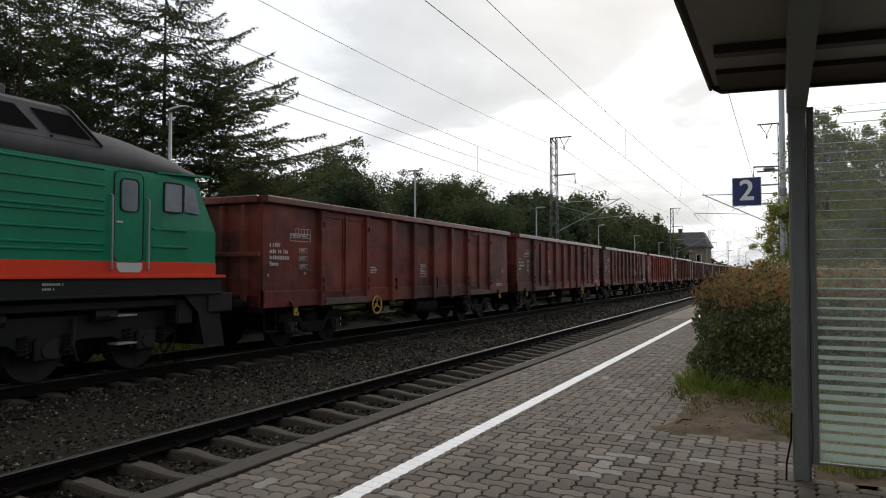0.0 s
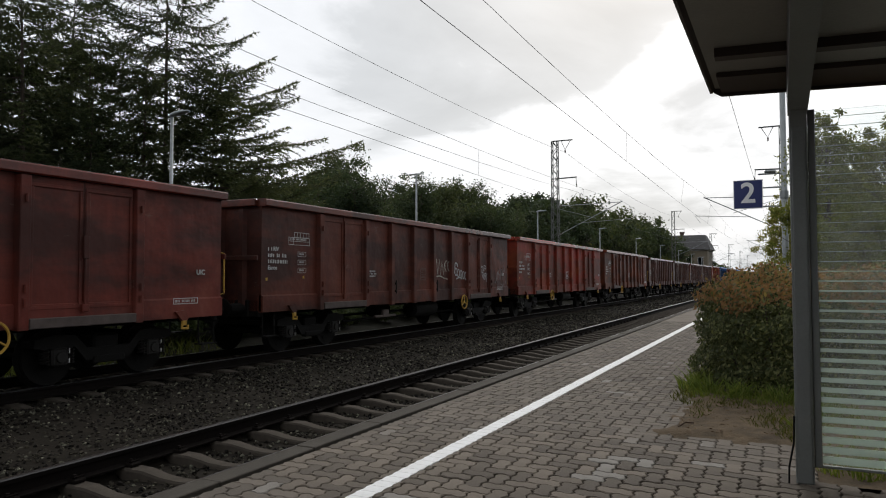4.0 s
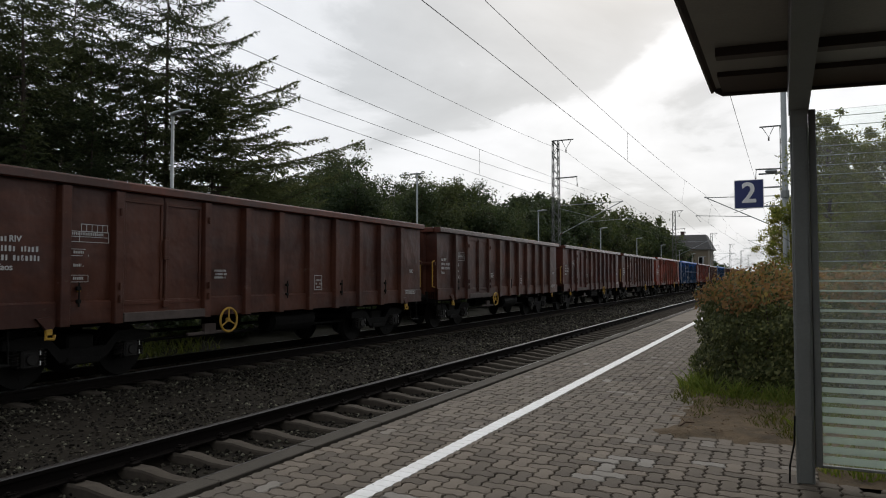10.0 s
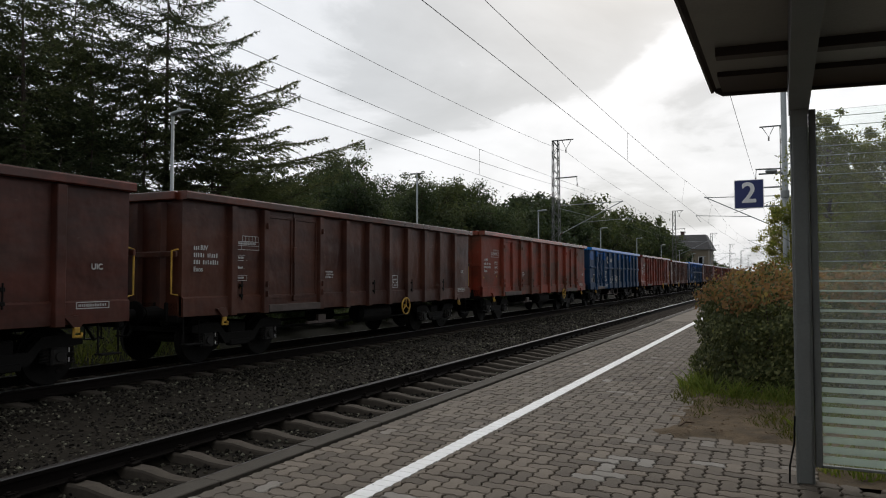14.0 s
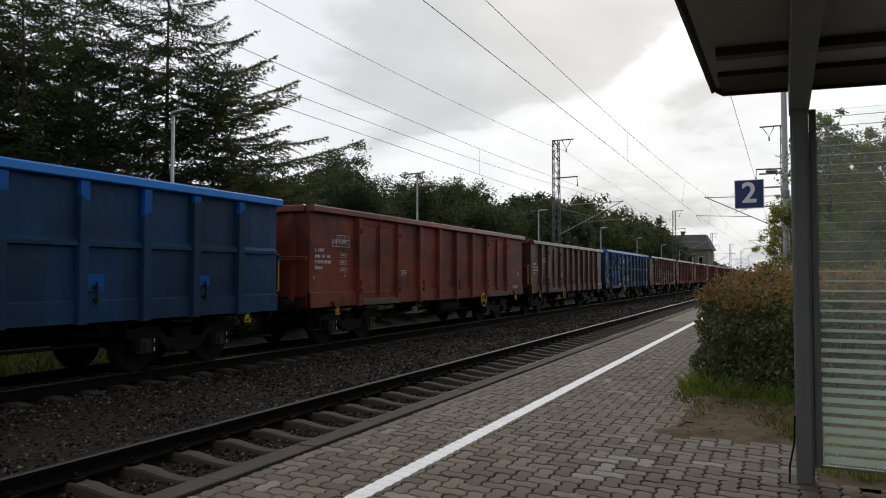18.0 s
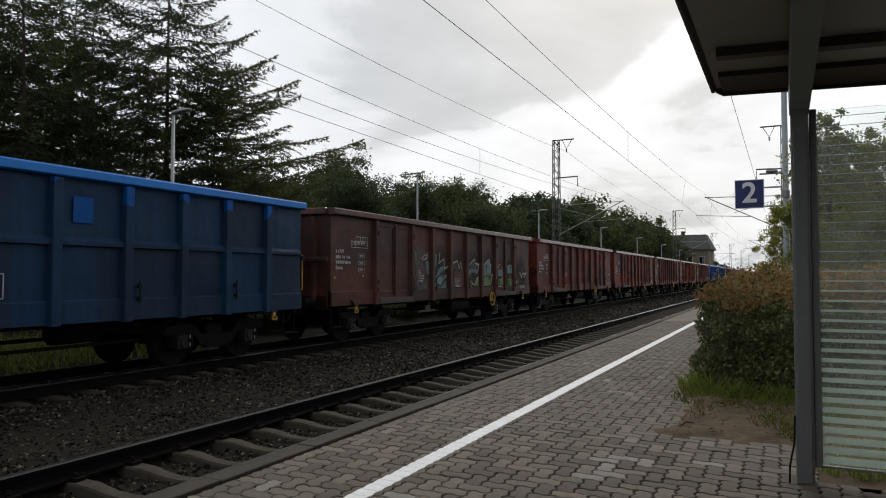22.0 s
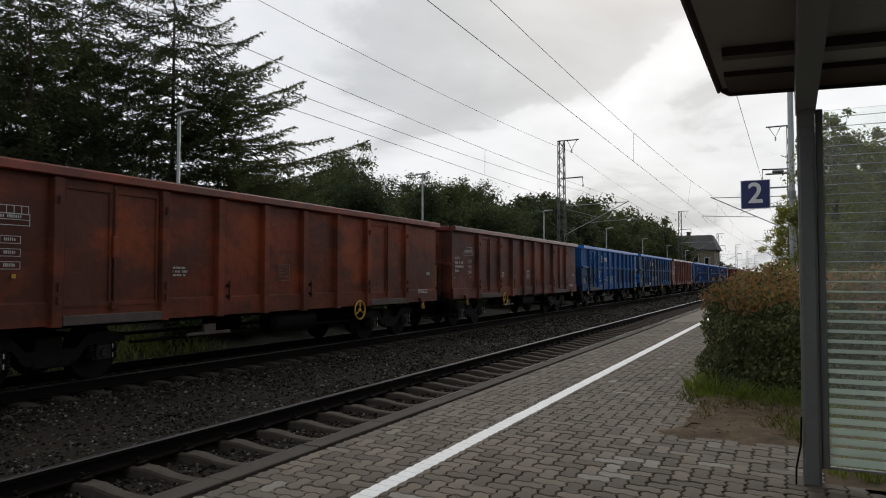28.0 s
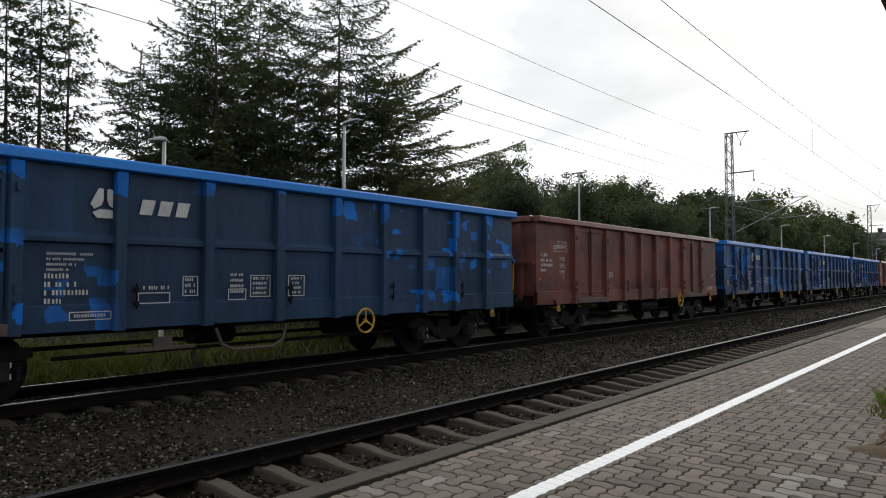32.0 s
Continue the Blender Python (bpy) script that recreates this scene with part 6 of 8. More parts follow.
def build_loco():
    w = thing("locomotive", "green diesel locomotive with an orange stripe and grey roof", "locomotive")
    B = 9.0
    # main body side to side, from one cab end to the other
    lower = [(-1.48, 1.60), (1.48, 1.60), (1.50, 1.9), (1.50, 3.32), (1.49, 3.40), (-1.49, 3.40), (-1.50, 3.32), (-1.50, 1.9)]
    secs = []
    for y in (-8.0, 8.05):
        secs.append([(x, y, z) for x, z in lower])
    part("body", loft([s for s in secs]), GREEN, w, "ribbed green body side")
    for e in (-1, 1):
        # cab: flat nose below, raked windscreen above
        g = Geo()
        L = [(1.48, 8.04, 1.60), (1.50, 8.04, 2.5), (1.50, 8.04, 3.34), (1.48, 8.04, 3.44)]
        Rr = [(1.44, 9.38, 1.60), (1.45, 9.37, 2.45), (1.41, 8.92, 3.34), (1.38, 8.88, 3.46)]
        F = [(1.20, 9.50, 1.60), (1.20, 9.49, 2.45), (1.15, 9.06, 3.34), (1.12, 9.02, 3.46)]
        half = L + Rr + F
        vs = [(x, e * y, z) for x, y, z in half] + [(-x, e * y, z) for x, y, z in half]
        fs = []
        for o in (0, 12):
            for c in (0, 1):
                for k in range(3):
                    a = o + c * 4 + k
                    q = (a, a + 4, a + 5, a + 1)
                    fs.append(q if (o == 0) == (e > 0) else q[::-1])
        for k in range(3):
            q = (8 + k, 20 + k, 21 + k, 9 + k)
            fs.append(q if e > 0 else q[::-1])
        q = (3, 7, 11, 23, 19, 15)
        fs.append(q if e > 0 else q[::-1])
        part("cab", g.add(vs, fs), GREEN, w, "green driver's cab with a raked front")
        # windows and door on both sides
        for sx in (-1, 1):
            part("cab_window", rounded_pane(e * 8.07, e * 8.48, 2.76, 3.26, sx * 1.49, sx * 1.512, .05), PALE_PANE, w, "side window of the cab")
            part("window_frame", rounded_frame(e * 8.05, e * 8.50, 2.74, 3.28, sx * 1.503, sx * 1.522, .06, .028), FRAME_BLACK, w)
            part("cab_window", Geo().prism([(e * 8.54, 2.78), (e * 8.92, 2.76), (e * 8.78, 3.22), (e * 8.54, 3.26)], "x", sx * 1.44, sx * 1.497), PALE_PANE, w)
            d = part("cab_door", Geo().cbox(sx * 1.49, sx * 1.512, e * 7.05, e * 7.62, 1.85, 3.34, .02), GREEN, w)
            part("door_window", rounded_pane(e * 7.17, e * 7.51, 2.70, 3.22, sx * 1.49, sx * 1.520, .09), PALE_PANE, d)
            part("window_frame", rounded_frame(e * 7.15, e * 7.53, 2.68, 3.24, sx * 1.512, sx * 1.530, .10, .024), FRAME_BLACK, d)
            part("door_seam", rounded_frame(e * 7.04, e * 7.63, 1.86, 3.355, sx * 1.506, sx * 1.516, .12, .016), FRAME_BLACK, d)
            part("door_handle", Geo().cbox(sx * 1.512, sx * 1.54, e * 7.08, e * 7.2, 2.5, 2.53, .005), CREAM, d)
            part("kick_plate", Geo().prism([(e * 7.10, 1.86), (e * 7.60, 1.86), (e * 7.60, 1.76), (e * 7.54, 1.70), (e * 7.16, 1.70), (e * 7.10, 1.76)], "x", sx * 1.50, sx * 1.53), CREAM, d, "cream plate under the door")
            for y in (6.98, 7.70):
                part("handrail", Geo().tube([(sx * 1.5, e * y, 1.72), (sx * 1.56, e * y, 1.75), (sx * 1.56, e * y, 2.92), (sx * 1.5, e * y, 2.95)], .018, 6), GREY_STEEL, w, "steel handrail beside the door")
            for z in (2.12, 2.42):
                part("rib", Geo().prism([(sx * 1.49, z), (sx * 1.53, z + .012), (sx * 1.53, z + .03), (sx * 1.49, z + .05)], "y", e * 7.82, e * 8.6), GREEN, w)
            for z in (.52, .98):
                part("footstep", Geo().cbox(sx * 1.2, sx * 1.46, e * 7.2, e * 7.58, z, z + .03, .006), GREY_STEEL, w, "bright metal footstep")
        part("eave", Geo().prism([(e * 7.9, 3.395), (e * 9.0, 3.46), (e * 9.14, 3.475), (e * 9.14, 3.50), (e * 7.9, 3.42)], "x", -1.53, 1.53), GREEN, w)
        part("windscreen", Geo().add([(x, e * y, z) for x, y, z in ((-1.05, 9.43, 2.62), (1.05, 9.43, 2.62), (.98, 9.10, 3.30), (-.98, 9.10, 3.30))], [(0, 1, 2, 3) if e < 0 else (3, 2, 1, 0)]), DARK_PANE, w)
        for x in (-.95, .95):
            part("headlamp", Geo().disc((x, e * 9.50, 1.95), (0, 1, 0), .11, .04, 16, .01), CREAM, w)
        buffers(w, e, 9.86, 1.04)
        part("end_frame", Geo().cbox(-1.45, 1.45, e * 9.2, e * 9.86, .95, 1.32, .02), FRAME_BLACK, w)
        part("snow_plough", Geo().prism([(e * 9.2, .35), (e * 9.75, .30), (e * 9.6, 1.0), (e * 9.2, 1.0)], "x", -1.35, 1.35), FRAME_BLACK, w)
    # long ribs on the body
    for sx in (-1, 1):
        for z in (2.02, 2.12, 2.34, 2.59, 2.66, 2.81, 3.05, 3.31):
            part("rib", Geo().prism([(sx * 1.49, z), (sx * 1.53, z + .012), (sx * 1.53, z + .03), (sx * 1.49, z + .05)], "y", -6.86, 6.86), GREEN, w)
        part("stripe", Geo().cbox(sx * 1.49, sx * 1.515, -9.32, 9.32, 1.615, 1.88, .004), ORANGE, w, "orange-red stripe")
        part("stripe_ledge", Geo().cbox(sx * 1.49, sx * 1.56, -9.55, 9.55, 1.60, 1.66, .008), ORANGE, w)
        part("side_frame", Geo().cbox(sx * 1.40, sx * 1.50, -9.5, 9.5, 1.33, 1.60, .01), FRAME_BLACK, w)
        part("frame_lip", Geo().cbox(sx * 1.38, sx * 1.53, -9.5, 9.5, 1.30, 1.34, .006), FRAME_BLACK, w)
        if sx > 0:
            part("lettering", lettering(2, sx * 1.502, 5.85, 1.5, .04, .03, (.35, .2)), WHITE_PAINT, w, "small white writing")
    # roof: rounded shoulders, lower at the cabs, a raised grilled hood between
    secs = []
    for y, r, zb, zc in ((-9.12, 1.25, 3.48, 3.53), (-8.95, 1.38, 3.46, 3.64), (-8.4, 1.47, 3.42, 3.88), (-7.6, 1.46, 3.42, 4.06), (-6.6, 1.49, 3.39, 4.16), (6.6, 1.49, 3.39, 4.16), (7.6, 1.46, 3.42, 4.06), (8.4, 1.47, 3.42, 3.88), (8.95, 1.38, 3.46, 3.64), (9.12, 1.25, 3.48, 3.53)):
        sec = []
        for k in range(17):
            a = math.pi * k / 16
            c, q = math.cos(a), math.sin(a)
            sec.append((r * math.copysign(abs(c) ** .75, c), y, zb + (zc - zb) * q ** .8 if q > 1e-6 else zb))
        secs.append(sec)
    part("roof", loft(secs), ROOF_GREY, w, "grey rounded roof", smooth=True)
    hood = [(-1.44, 3.68), (1.44, 3.68), (1.20, 4.20), (1.08, 4.27), (-1.08, 4.27), (-1.20, 4.20)]
    part("hood", loft([[(x, -6.85 + (z - 3.68) * .8, z) for x, z in hood], [(x, 6.85 - (z - 3.68) * .8, z) for x, z in hood]]), ROOF_GREY, w, "raised grey hood with slanted grilles")
    for sx in (-1, 1):
        for i in range(13):
            y = 5.76 - i * .89
            p = [(1.405, y + .25, 3.77), (1.405, y + .93, 3.77), (1.25, y + .66, 4.11), (1.25, y, 4.11)]
            n = Vector((.52, 0, .24)).normalized() * .014
            vs = [(sx * (a + n.x), b, c + n.z) for a, b, c in p]
            part("grille", Geo().add(vs, [(0, 1, 2, 3) if sx > 0 else (3, 2, 1, 0)]), GRILLE, w, "dark slanted grille")
    part("exhaust", Geo().cbox(-.5, .5, 5.0, 5.9, 4.24, 4.58, .03), ROOF_GREY, w)
    # three-axle bogies, tanks
    # Black box added to block the view through the dark underside.
    part("underfloor_box", Geo().cbox(-.55, .55, -8.8, 8.8, .30, 1.32, .05), FRAME_BLACK, w, "black box added to close off the dark underside")
    for sx in (-1, 1):
        for e in (-1, 1):
            part("corner_skirt", Geo().prism([(e * 8.62, 1.30), (e * 9.30, 1.30), (e * 9.30, .60), (e * 9.12, .42), (e * 8.98, .98)], "x", sx * 1.30, sx * 1.42), FRAME_BLACK, w, "black slanted corner skirt")
            part("cable_tray", Geo().cbox(sx * 1.18, sx * 1.30, e * 3.2, e * 8.6, 1.10, 1.24, .02), FRAME_BLACK, w)
        part("hood_rim", Geo().tube([(sx * 1.45, 6.86, 3.69), (sx * 1.22, 6.46, 4.20), (sx * 1.10, 6.42, 4.28), (0, 6.42, 4.29)], .03, 6), FRAME_BLACK, w, "dark rim along the hood's end")
        for k in range(6):
            part("hood_bolt", Geo().disc((sx * 1.435, 6.0 - .9 * k, 3.72), (1, 0, .4), .022, .02, 6), FRAME_BLACK, w)
    part("fuel_tank", Geo().cbox(-1.3, 1.3, -2.4, 2.4, .35, 1.28, .12), FRAME_BLACK, w)
    for e in (-1, 1):
        g = Geo()
        for sx in (-1, 1):
            g.prism([(-2.6, .66), (-2.55, 1.02), (2.55, 1.02), (2.6, .66), (2.3, .50), (1.5, .50), (1.2, .64), (.6, .64), (.35, .50), (-.35, .50), (-.6, .64), (-1.2, .64), (-1.5, .50), (-2.3, .50)], "x", sx * 1.02 - .07, sx * 1.02 + .07)
        g.cbox(-1, 1, -.9, -.6, .6, .95, .02).cbox(-1, 1, .6, .9, .6, .95, .02)
        b = new("bogie", g.mesh("bogie", FRAME_BLACK))
        b.parent, b.location = w, (0, e * 6.2, 0)
        tagged(b, "black three-axle bogie")
        for sy in (-1.85, 0.0, 1.85):
            ws = part("wheelset", LOCO_WHEELS, None, b)
            ws.location = (0, sy, .525)
            for sx in (-1, 1):
                part("axle_box", Geo().cbox(sx * .98, sx * 1.18, sy - .2, sy + .2, .35, .70, .04).disc((sx * 1.19, sy, .525), (1, 0, 0), .13, .02, 14, .01), WHEEL_STEEL, b)
                for d in (-.36, .36):
                    sp = [(sx * 1.08 + .085 * math.cos(a * .9), sy + d + .085 * math.sin(a * .9), .44 + .0085 * a) for a in range(40)]
                    part("spring", Geo().tube(sp, .022, 4, False), WHEEL_STEEL, b)
        for sx in (-1, 1):
            for y in (-1.1, .75):
                part("brake_cylinder", Geo().tube([(sx * 1.14, y, 1.02), (sx * 1.14, y + .40, 1.02)], .12, 12), WHEEL_STEEL, b)
                part("brake_rod", Geo().tube([(sx * 1.14, y - .3, .98), (sx * 1.16, y - .34, .55), (sx * 1.10, y - .2, .30)], .03, 6), WHEEL_STEEL, b)
            part("sand_pipe", Geo().tube([(sx * 1.15, e * 2.5, .8), (sx * 1.0, e * 2.62, .45), (sx * .80, e * 2.45, .12)], .025, 6), WHEEL_STEEL, b)
            part("sand_box", Geo().cbox(sx * 1.0, sx * 1.35, e * 2.35, e * 2.75, .75, 1.25, .04), FRAME_BLACK, b)
    return w


def rounded(y0, y1, z0, z1, r):
    """Outline of a rectangle with round corners, as (y, z) pairs."""
    y0, y1 = min(y0, y1), max(y0, y1)
    out = []
    for cy, cz, a0 in ((y1 - r, z0 + r, -90), (y1 - r, z1 - r, 0), (y0 + r, z1 - r, 90), (y0 + r, z0 + r, 180)):
        out += [(cy + r * math.cos(radians(a0 + 22.5 * k)), cz + r * math.sin(radians(a0 + 22.5 * k))) for k in range(5)]
    return out


def rounded_pane(y0, y1, z0, z1, xa, xb, r):
    return Geo().prism(rounded(y0, y1, z0, z1, r), "x", min(xa, xb), max(xa, xb))


def rounded_frame(y0, y1, z0, z1, xa, xb, r, t):
    """A standing frame with round corners, t wide, round a window."""
    y0, y1 = min(y0, y1), max(y0, y1)
    o, q = rounded(y0, y1, z0, z1, r), rounded(y0 + t, y1 - t, z0 + t, z1 - t, max(.01, r - t))
    n = len(o)
    vs = [(x, *p) for x in (xa, xb) for ring in (o, q) for p in ring]
    fs = []
    for k in range(n):
        m = (k + 1) % n
        fs += [(2 * n + k, 2 * n + m, 3 * n + m, 3 * n + k), (k, n + k, n + m, m), (k, m, 2 * n + m, 2 * n + k), (n + k, 3 * n + k, 3 * n + m, n + m)]
    return Geo().add(vs, fs if xb > xa else [f[::-1] for f in fs])


def loco_wheels():
    g = Geo()
    for sx in (-1, 1):
        g.tube([(sx * .83, 0, 0), (sx * .76, 0, 0), (sx * .75, 0, 0), (sx * .68, 0, 0)], [.50, .52, .53, .555], 28)
        for k in range(5):
            a = 2 * math.pi * k / 5
            g.disc((sx * .832, .33 * math.cos(a), .33 * math.sin(a)), (1, 0, 0), .06, .008, 8)
    return g.tube([(-1.1, 0, 0), (1.1, 0, 0)], .09, 12).mesh("wheelset", WHEEL_STEEL)


LOCO_WHEELS = loco_wheels()
LOCO = build_loco()
LOCO_AT = -10.25
LOCO.matrix_basis = pose(FAR, LOCO_AT - RUN[0], RAIL)


# ---------------------------------------------------------------- trees
def leaf_material(name, a, b, c, thin=.35):
    m, nt, bsdf = nodes(name)
    geo = nt.nodes.new("ShaderNodeNewGeometry")
    ramp = nt.nodes.new("ShaderNodeValToRGB")
    el = ramp.color_ramp.elements
    el[0].color, el[1].color = (*a, 1), (*c, 1)
    e = el.new(0.55); e.color = (*b, 1)
    nt.links.new(geo.outputs["Random Per Island"], ramp.inputs["Fac"])
    f = noise_fac(nt, .5, 4, .55, .3, .7)
    col = mixed(nt, f, ramp.outputs["Color"], tuple(x * .55 for x in b))
    # each plant has its own shade
    oi, hs, hue, val = (nt.nodes.new(k) for k in ("ShaderNodeObjectInfo", "ShaderNodeHueSaturation", "ShaderNodeMapRange", "ShaderNodeMapRange"))
    hue.inputs["To Min"].default_value, hue.inputs["To Max"].default_value = .475, .515
    val.inputs["To Min"].default_value, val.inputs["To Max"].default_value = 1.25, .78
    nt.links.new(oi.outputs["Random"], hue.inputs["Value"]); nt.links.new(oi.outputs["Random"], val.inputs["Value"])
    nt.links.new(hue.outputs[0], hs.inputs["Hue"]); nt.links.new(val.outputs[0], hs.inputs["Value"]); nt.links.new(col, hs.inputs["Color"])
    col = hs.outputs[0]
    nt.links.new(col, bsdf.inputs["Base Color"])
    bsdf.inputs["Roughness"].default_value = 0.65
    bsdf.inputs["Specular IOR Level"].default_value = 0.12
    if thin:
        # light passes through the leaves
        tr, mx, br = nt.nodes.new("ShaderNodeBsdfTranslucent"), nt.nodes.new("ShaderNodeMixShader"), nt.nodes.new("ShaderNodeVectorMath")
        br.operation = "MULTIPLY"
        br.inputs[1].default_value = (1.5, 1.5, .8)
        nt.links.new(col, br.inputs[0]); nt.links.new(br.outputs[0], tr.inputs["Color"])
        mx.inputs["Fac"].default_value = thin
        nt.links.new(bsdf.outputs[0], mx.inputs[1]); nt.links.new(tr.outputs[0], mx.inputs[2])
        nt.links.new(mx.outputs[0], nt.nodes["Material Output"].inputs["Surface"])
    return m


BARK = plain("bark", (0.075, 0.055, 0.042), (0.045, 0.034, 0.027), 0.95, 0, 3, 20, 0.6, (1, 1, .3))
# Aerial haze and glare over the wood are put into these lighter greens.
NEEDLES = leaf_material("dark_needles", (0.040, 0.054, 0.034), (0.070, 0.088, 0.053), (0.135, 0.150, 0.093), .48)
LEAVES = [leaf_material("leaves_dark", (0.036, 0.056, 0.033), (0.062, 0.086, 0.048), (0.112, 0.132, 0.074), .36),
          leaf_material("leaves_mid", (0.050, 0.072, 0.037), (0.084, 0.108, 0.052), (0.142, 0.156, 0.080), .36),
          leaf_material("leaves_olive", (0.056, 0.066, 0.025), (0.098, 0.108, 0.038), (0.165, 0.155, 0.062), .40),
          # Lighter still: the glass's pale veil is put into these leaves.
          leaf_material("leaves_yellow_green", (0.13, 0.145, 0.050), (0.21, 0.225, 0.080), (0.32, 0.30, 0.12), .62)]


def needles(vs, fs, p, d, n, length, width, r):
    """n short needle tufts round p, pointing forward and outward along d."""
    for _ in range(n):
        a = (d + Vector((r.gauss(0, .55), r.gauss(0, .55), r.gauss(-.10, .45)))).normalized()
        s = a.cross(Vector((r.gauss(0, 1), r.gauss(0, 1), r.gauss(0, 1)))).normalized() * width * r.uniform(.6, 1.2)
        m = p + a * length * r.uniform(.55, 1.2)
        k = len(vs)
        vs += [tuple(p + s), tuple(p - s), tuple(m)]
        fs.append((k, k + 1, k + 2))


def conifer(h, seed, spread, bare=0.0, step=.5, taper=.7, rise=0.0, droop=.12, lift=.10, one_side=0.0, boughs=(4, 5, 6), ragged=.5, hang=.35, thick=1.0):
    """A ragged spruce: tiers of long boughs, each a feather of side twigs that droop and carry needles."""
    r = random.Random(seed)
    trunk, limbs = Geo(), Geo()
    lean = (r.uniform(-.02, .02) * h, r.uniform(-.02, .02) * h)
    ax = lambda z: Vector((lean[0] * (z / h) ** 2, lean[1] * (z / h) ** 2, z))
    trunk.tube([ax(z * h / 8) for z in range(9)], [max(.02, h * .0105 * (1 - k / 8.3)) for k in range(9)], 9)
    vs, fs = [], []
    z = h * (.05 + bare)
    while z < h * .985:
        u = (z / h - bare * .9) / (1 - bare * .9)
        turn = r.uniform(0, 6.28)
        n_b = r.choice(boughs)
        for q in range(n_b):
            a = turn + 6.28 * q / n_b + r.uniform(-.35, .35)
            ln = spread * (max(.03, 1 - u) ** taper) * r.uniform(1 - ragged, 1.12) + .25
            ln *= 1 + one_side * math.sin(a)
            base = ax(z + r.uniform(-.18, .18))
            out = Vector((math.cos(a), math.sin(a), 0))
            up = rise + r.uniform(-.16, .14) + .55 * max(0, u - .55)
            n = max(3, int(ln / .20))
            bend = r.uniform(-.12, .12)
            side0 = out.cross(Vector((0, 0, 1)))
            pts = [base + out * ln * t + side0 * ln * bend * t * t + Vector((0, 0, ln * (up * t - droop * 4 * t * (1 - t) * .5 + lift * t ** 3))) for t in [i / n for i in range(n + 1)]]
            limbs.tube(pts, [max(.008, .009 * ln * (1 - i / n * .9)) for i in range(n + 1)], 3, False)
            for i in range(1, n + 1):
                t = i / n
                if t < .12:
                    continue
                d = (pts[i] - pts[i - 1]).normalized()
                side = d.cross(Vector((0, 0, 1))).normalized()
                reach = min(1.15, .20 + .40 * ln ** .8 * (1 - t) ** .7 * min(1, t * 3.5)) * r.uniform(.55, 1.15)
                for sgn in (-1, 1):
                    w = (side * sgn * r.uniform(.5, 1.0) + d * .75 + Vector((0, 0, r.uniform(-hang, .12)))).normalized()
                    m = max(2, int(reach / .085 * thick))
                    for kx in range(m):
                        f = (kx + r.random()) / m
                        p = pts[i] + w * reach * f - Vector((0, 0, hang * .45 * reach * f * f))
                        needles(vs, fs, p, w, 4, .165, .0235, r)
                # shoots along the bough itself and short hanging ones under it
                needles(vs, fs, pts[i], d, int(6 * thick), .18, .024, r)
                needles(vs, fs, pts[i] - Vector((0, 0, r.uniform(.03, .16) * (1 - .6 * t))), (d + Vector((0, 0, -.8))).normalized(), int(6 * thick), .18, .024, r)
        z += step * r.uniform(.7, 1.3)
    for k in range(7):
        needles(vs, fs, ax(h * (.95 + .008 * k)), Vector((0, 0, 1)), 6, .18, .02, r)
    return trunk, limbs, (vs, fs)


def broadleaf(h, seed, width, leaf=.15, count=9000):
    """A branching tree whose leaves sit in clumps at the twig ends."""
    r = random.Random(seed)
    trunk, limbs = Geo(), Geo()
    th = h * r.uniform(.22, .32)
    trunk.tube([(0, 0, -.2), (0, 0, th * .5), (r.uniform(-.1, .1), r.uniform(-.1, .1), th)], [h * .022, h * .018, h * .014], 9)
    tips = []
    for _ in range(r.randint(9, 11)):
        a = r.uniform(0, 2 * math.pi)
        e = r.uniform(.35, 1.35)
        ln = h * r.uniform(.28, .5)
        d = Vector((math.cos(a) * math.cos(e) * width / (h * .5), math.sin(a) * math.cos(e) * width / (h * .5), math.sin(e)))
        p0 = Vector((0, 0, th * r.uniform(.75, 1.0)))
        p1 = p0 + d * ln * .5 + Vector((0, 0, .05 * h))
        p2 = p0 + d * ln + Vector((0, 0, .14 * h))
        limbs.tube([p0, p1, p2], [h * .009, h * .006, h * .003], 5, False)
        for _k in range(13):
            t = r.uniform(.35, 1.0)
            b = p1.lerp(p2, t * 1.0) if t > .5 else p0.lerp(p1, t * 2)
            q = b + Vector((r.gauss(0, 1), r.gauss(0, 1), r.gauss(.35, .8))).normalized() * h * r.uniform(.06, .19)
            limbs.tube([b, q], [h * .003, h * .0012], 3, False)
            tips.append((q, h * r.uniform(.035, .075)))
    vs, fs = [], []
    per = max(8, count // len(tips))
    for q, s in tips:
        for _ in range(int(per * r.uniform(.6, 1.4))):
            o = Vector((r.gauss(0, 1), r.gauss(0, 1), r.gauss(0, .75))) * s * .68
            p = q + o
            n = (o.normalized() + Vector((r.gauss(0, .6), r.gauss(0, .6), r.gauss(.4, .6)))).normalized()
            t = n.orthogonal().normalized()
            t = (Matrix.Rotation(r.uniform(0, 6.28), 3, n) @ t)
            b = n.cross(t)
            l = leaf * r.uniform(.6, 1.3)
            k = len(vs)
            vs += [tuple(p - t * l), tuple(p + b * l * .5), tuple(p + t * l), tuple(p - b * l * .5)]
            fs.append((k, k + 1, k + 2, k + 3))
    return trunk, limbs, (vs, fs)


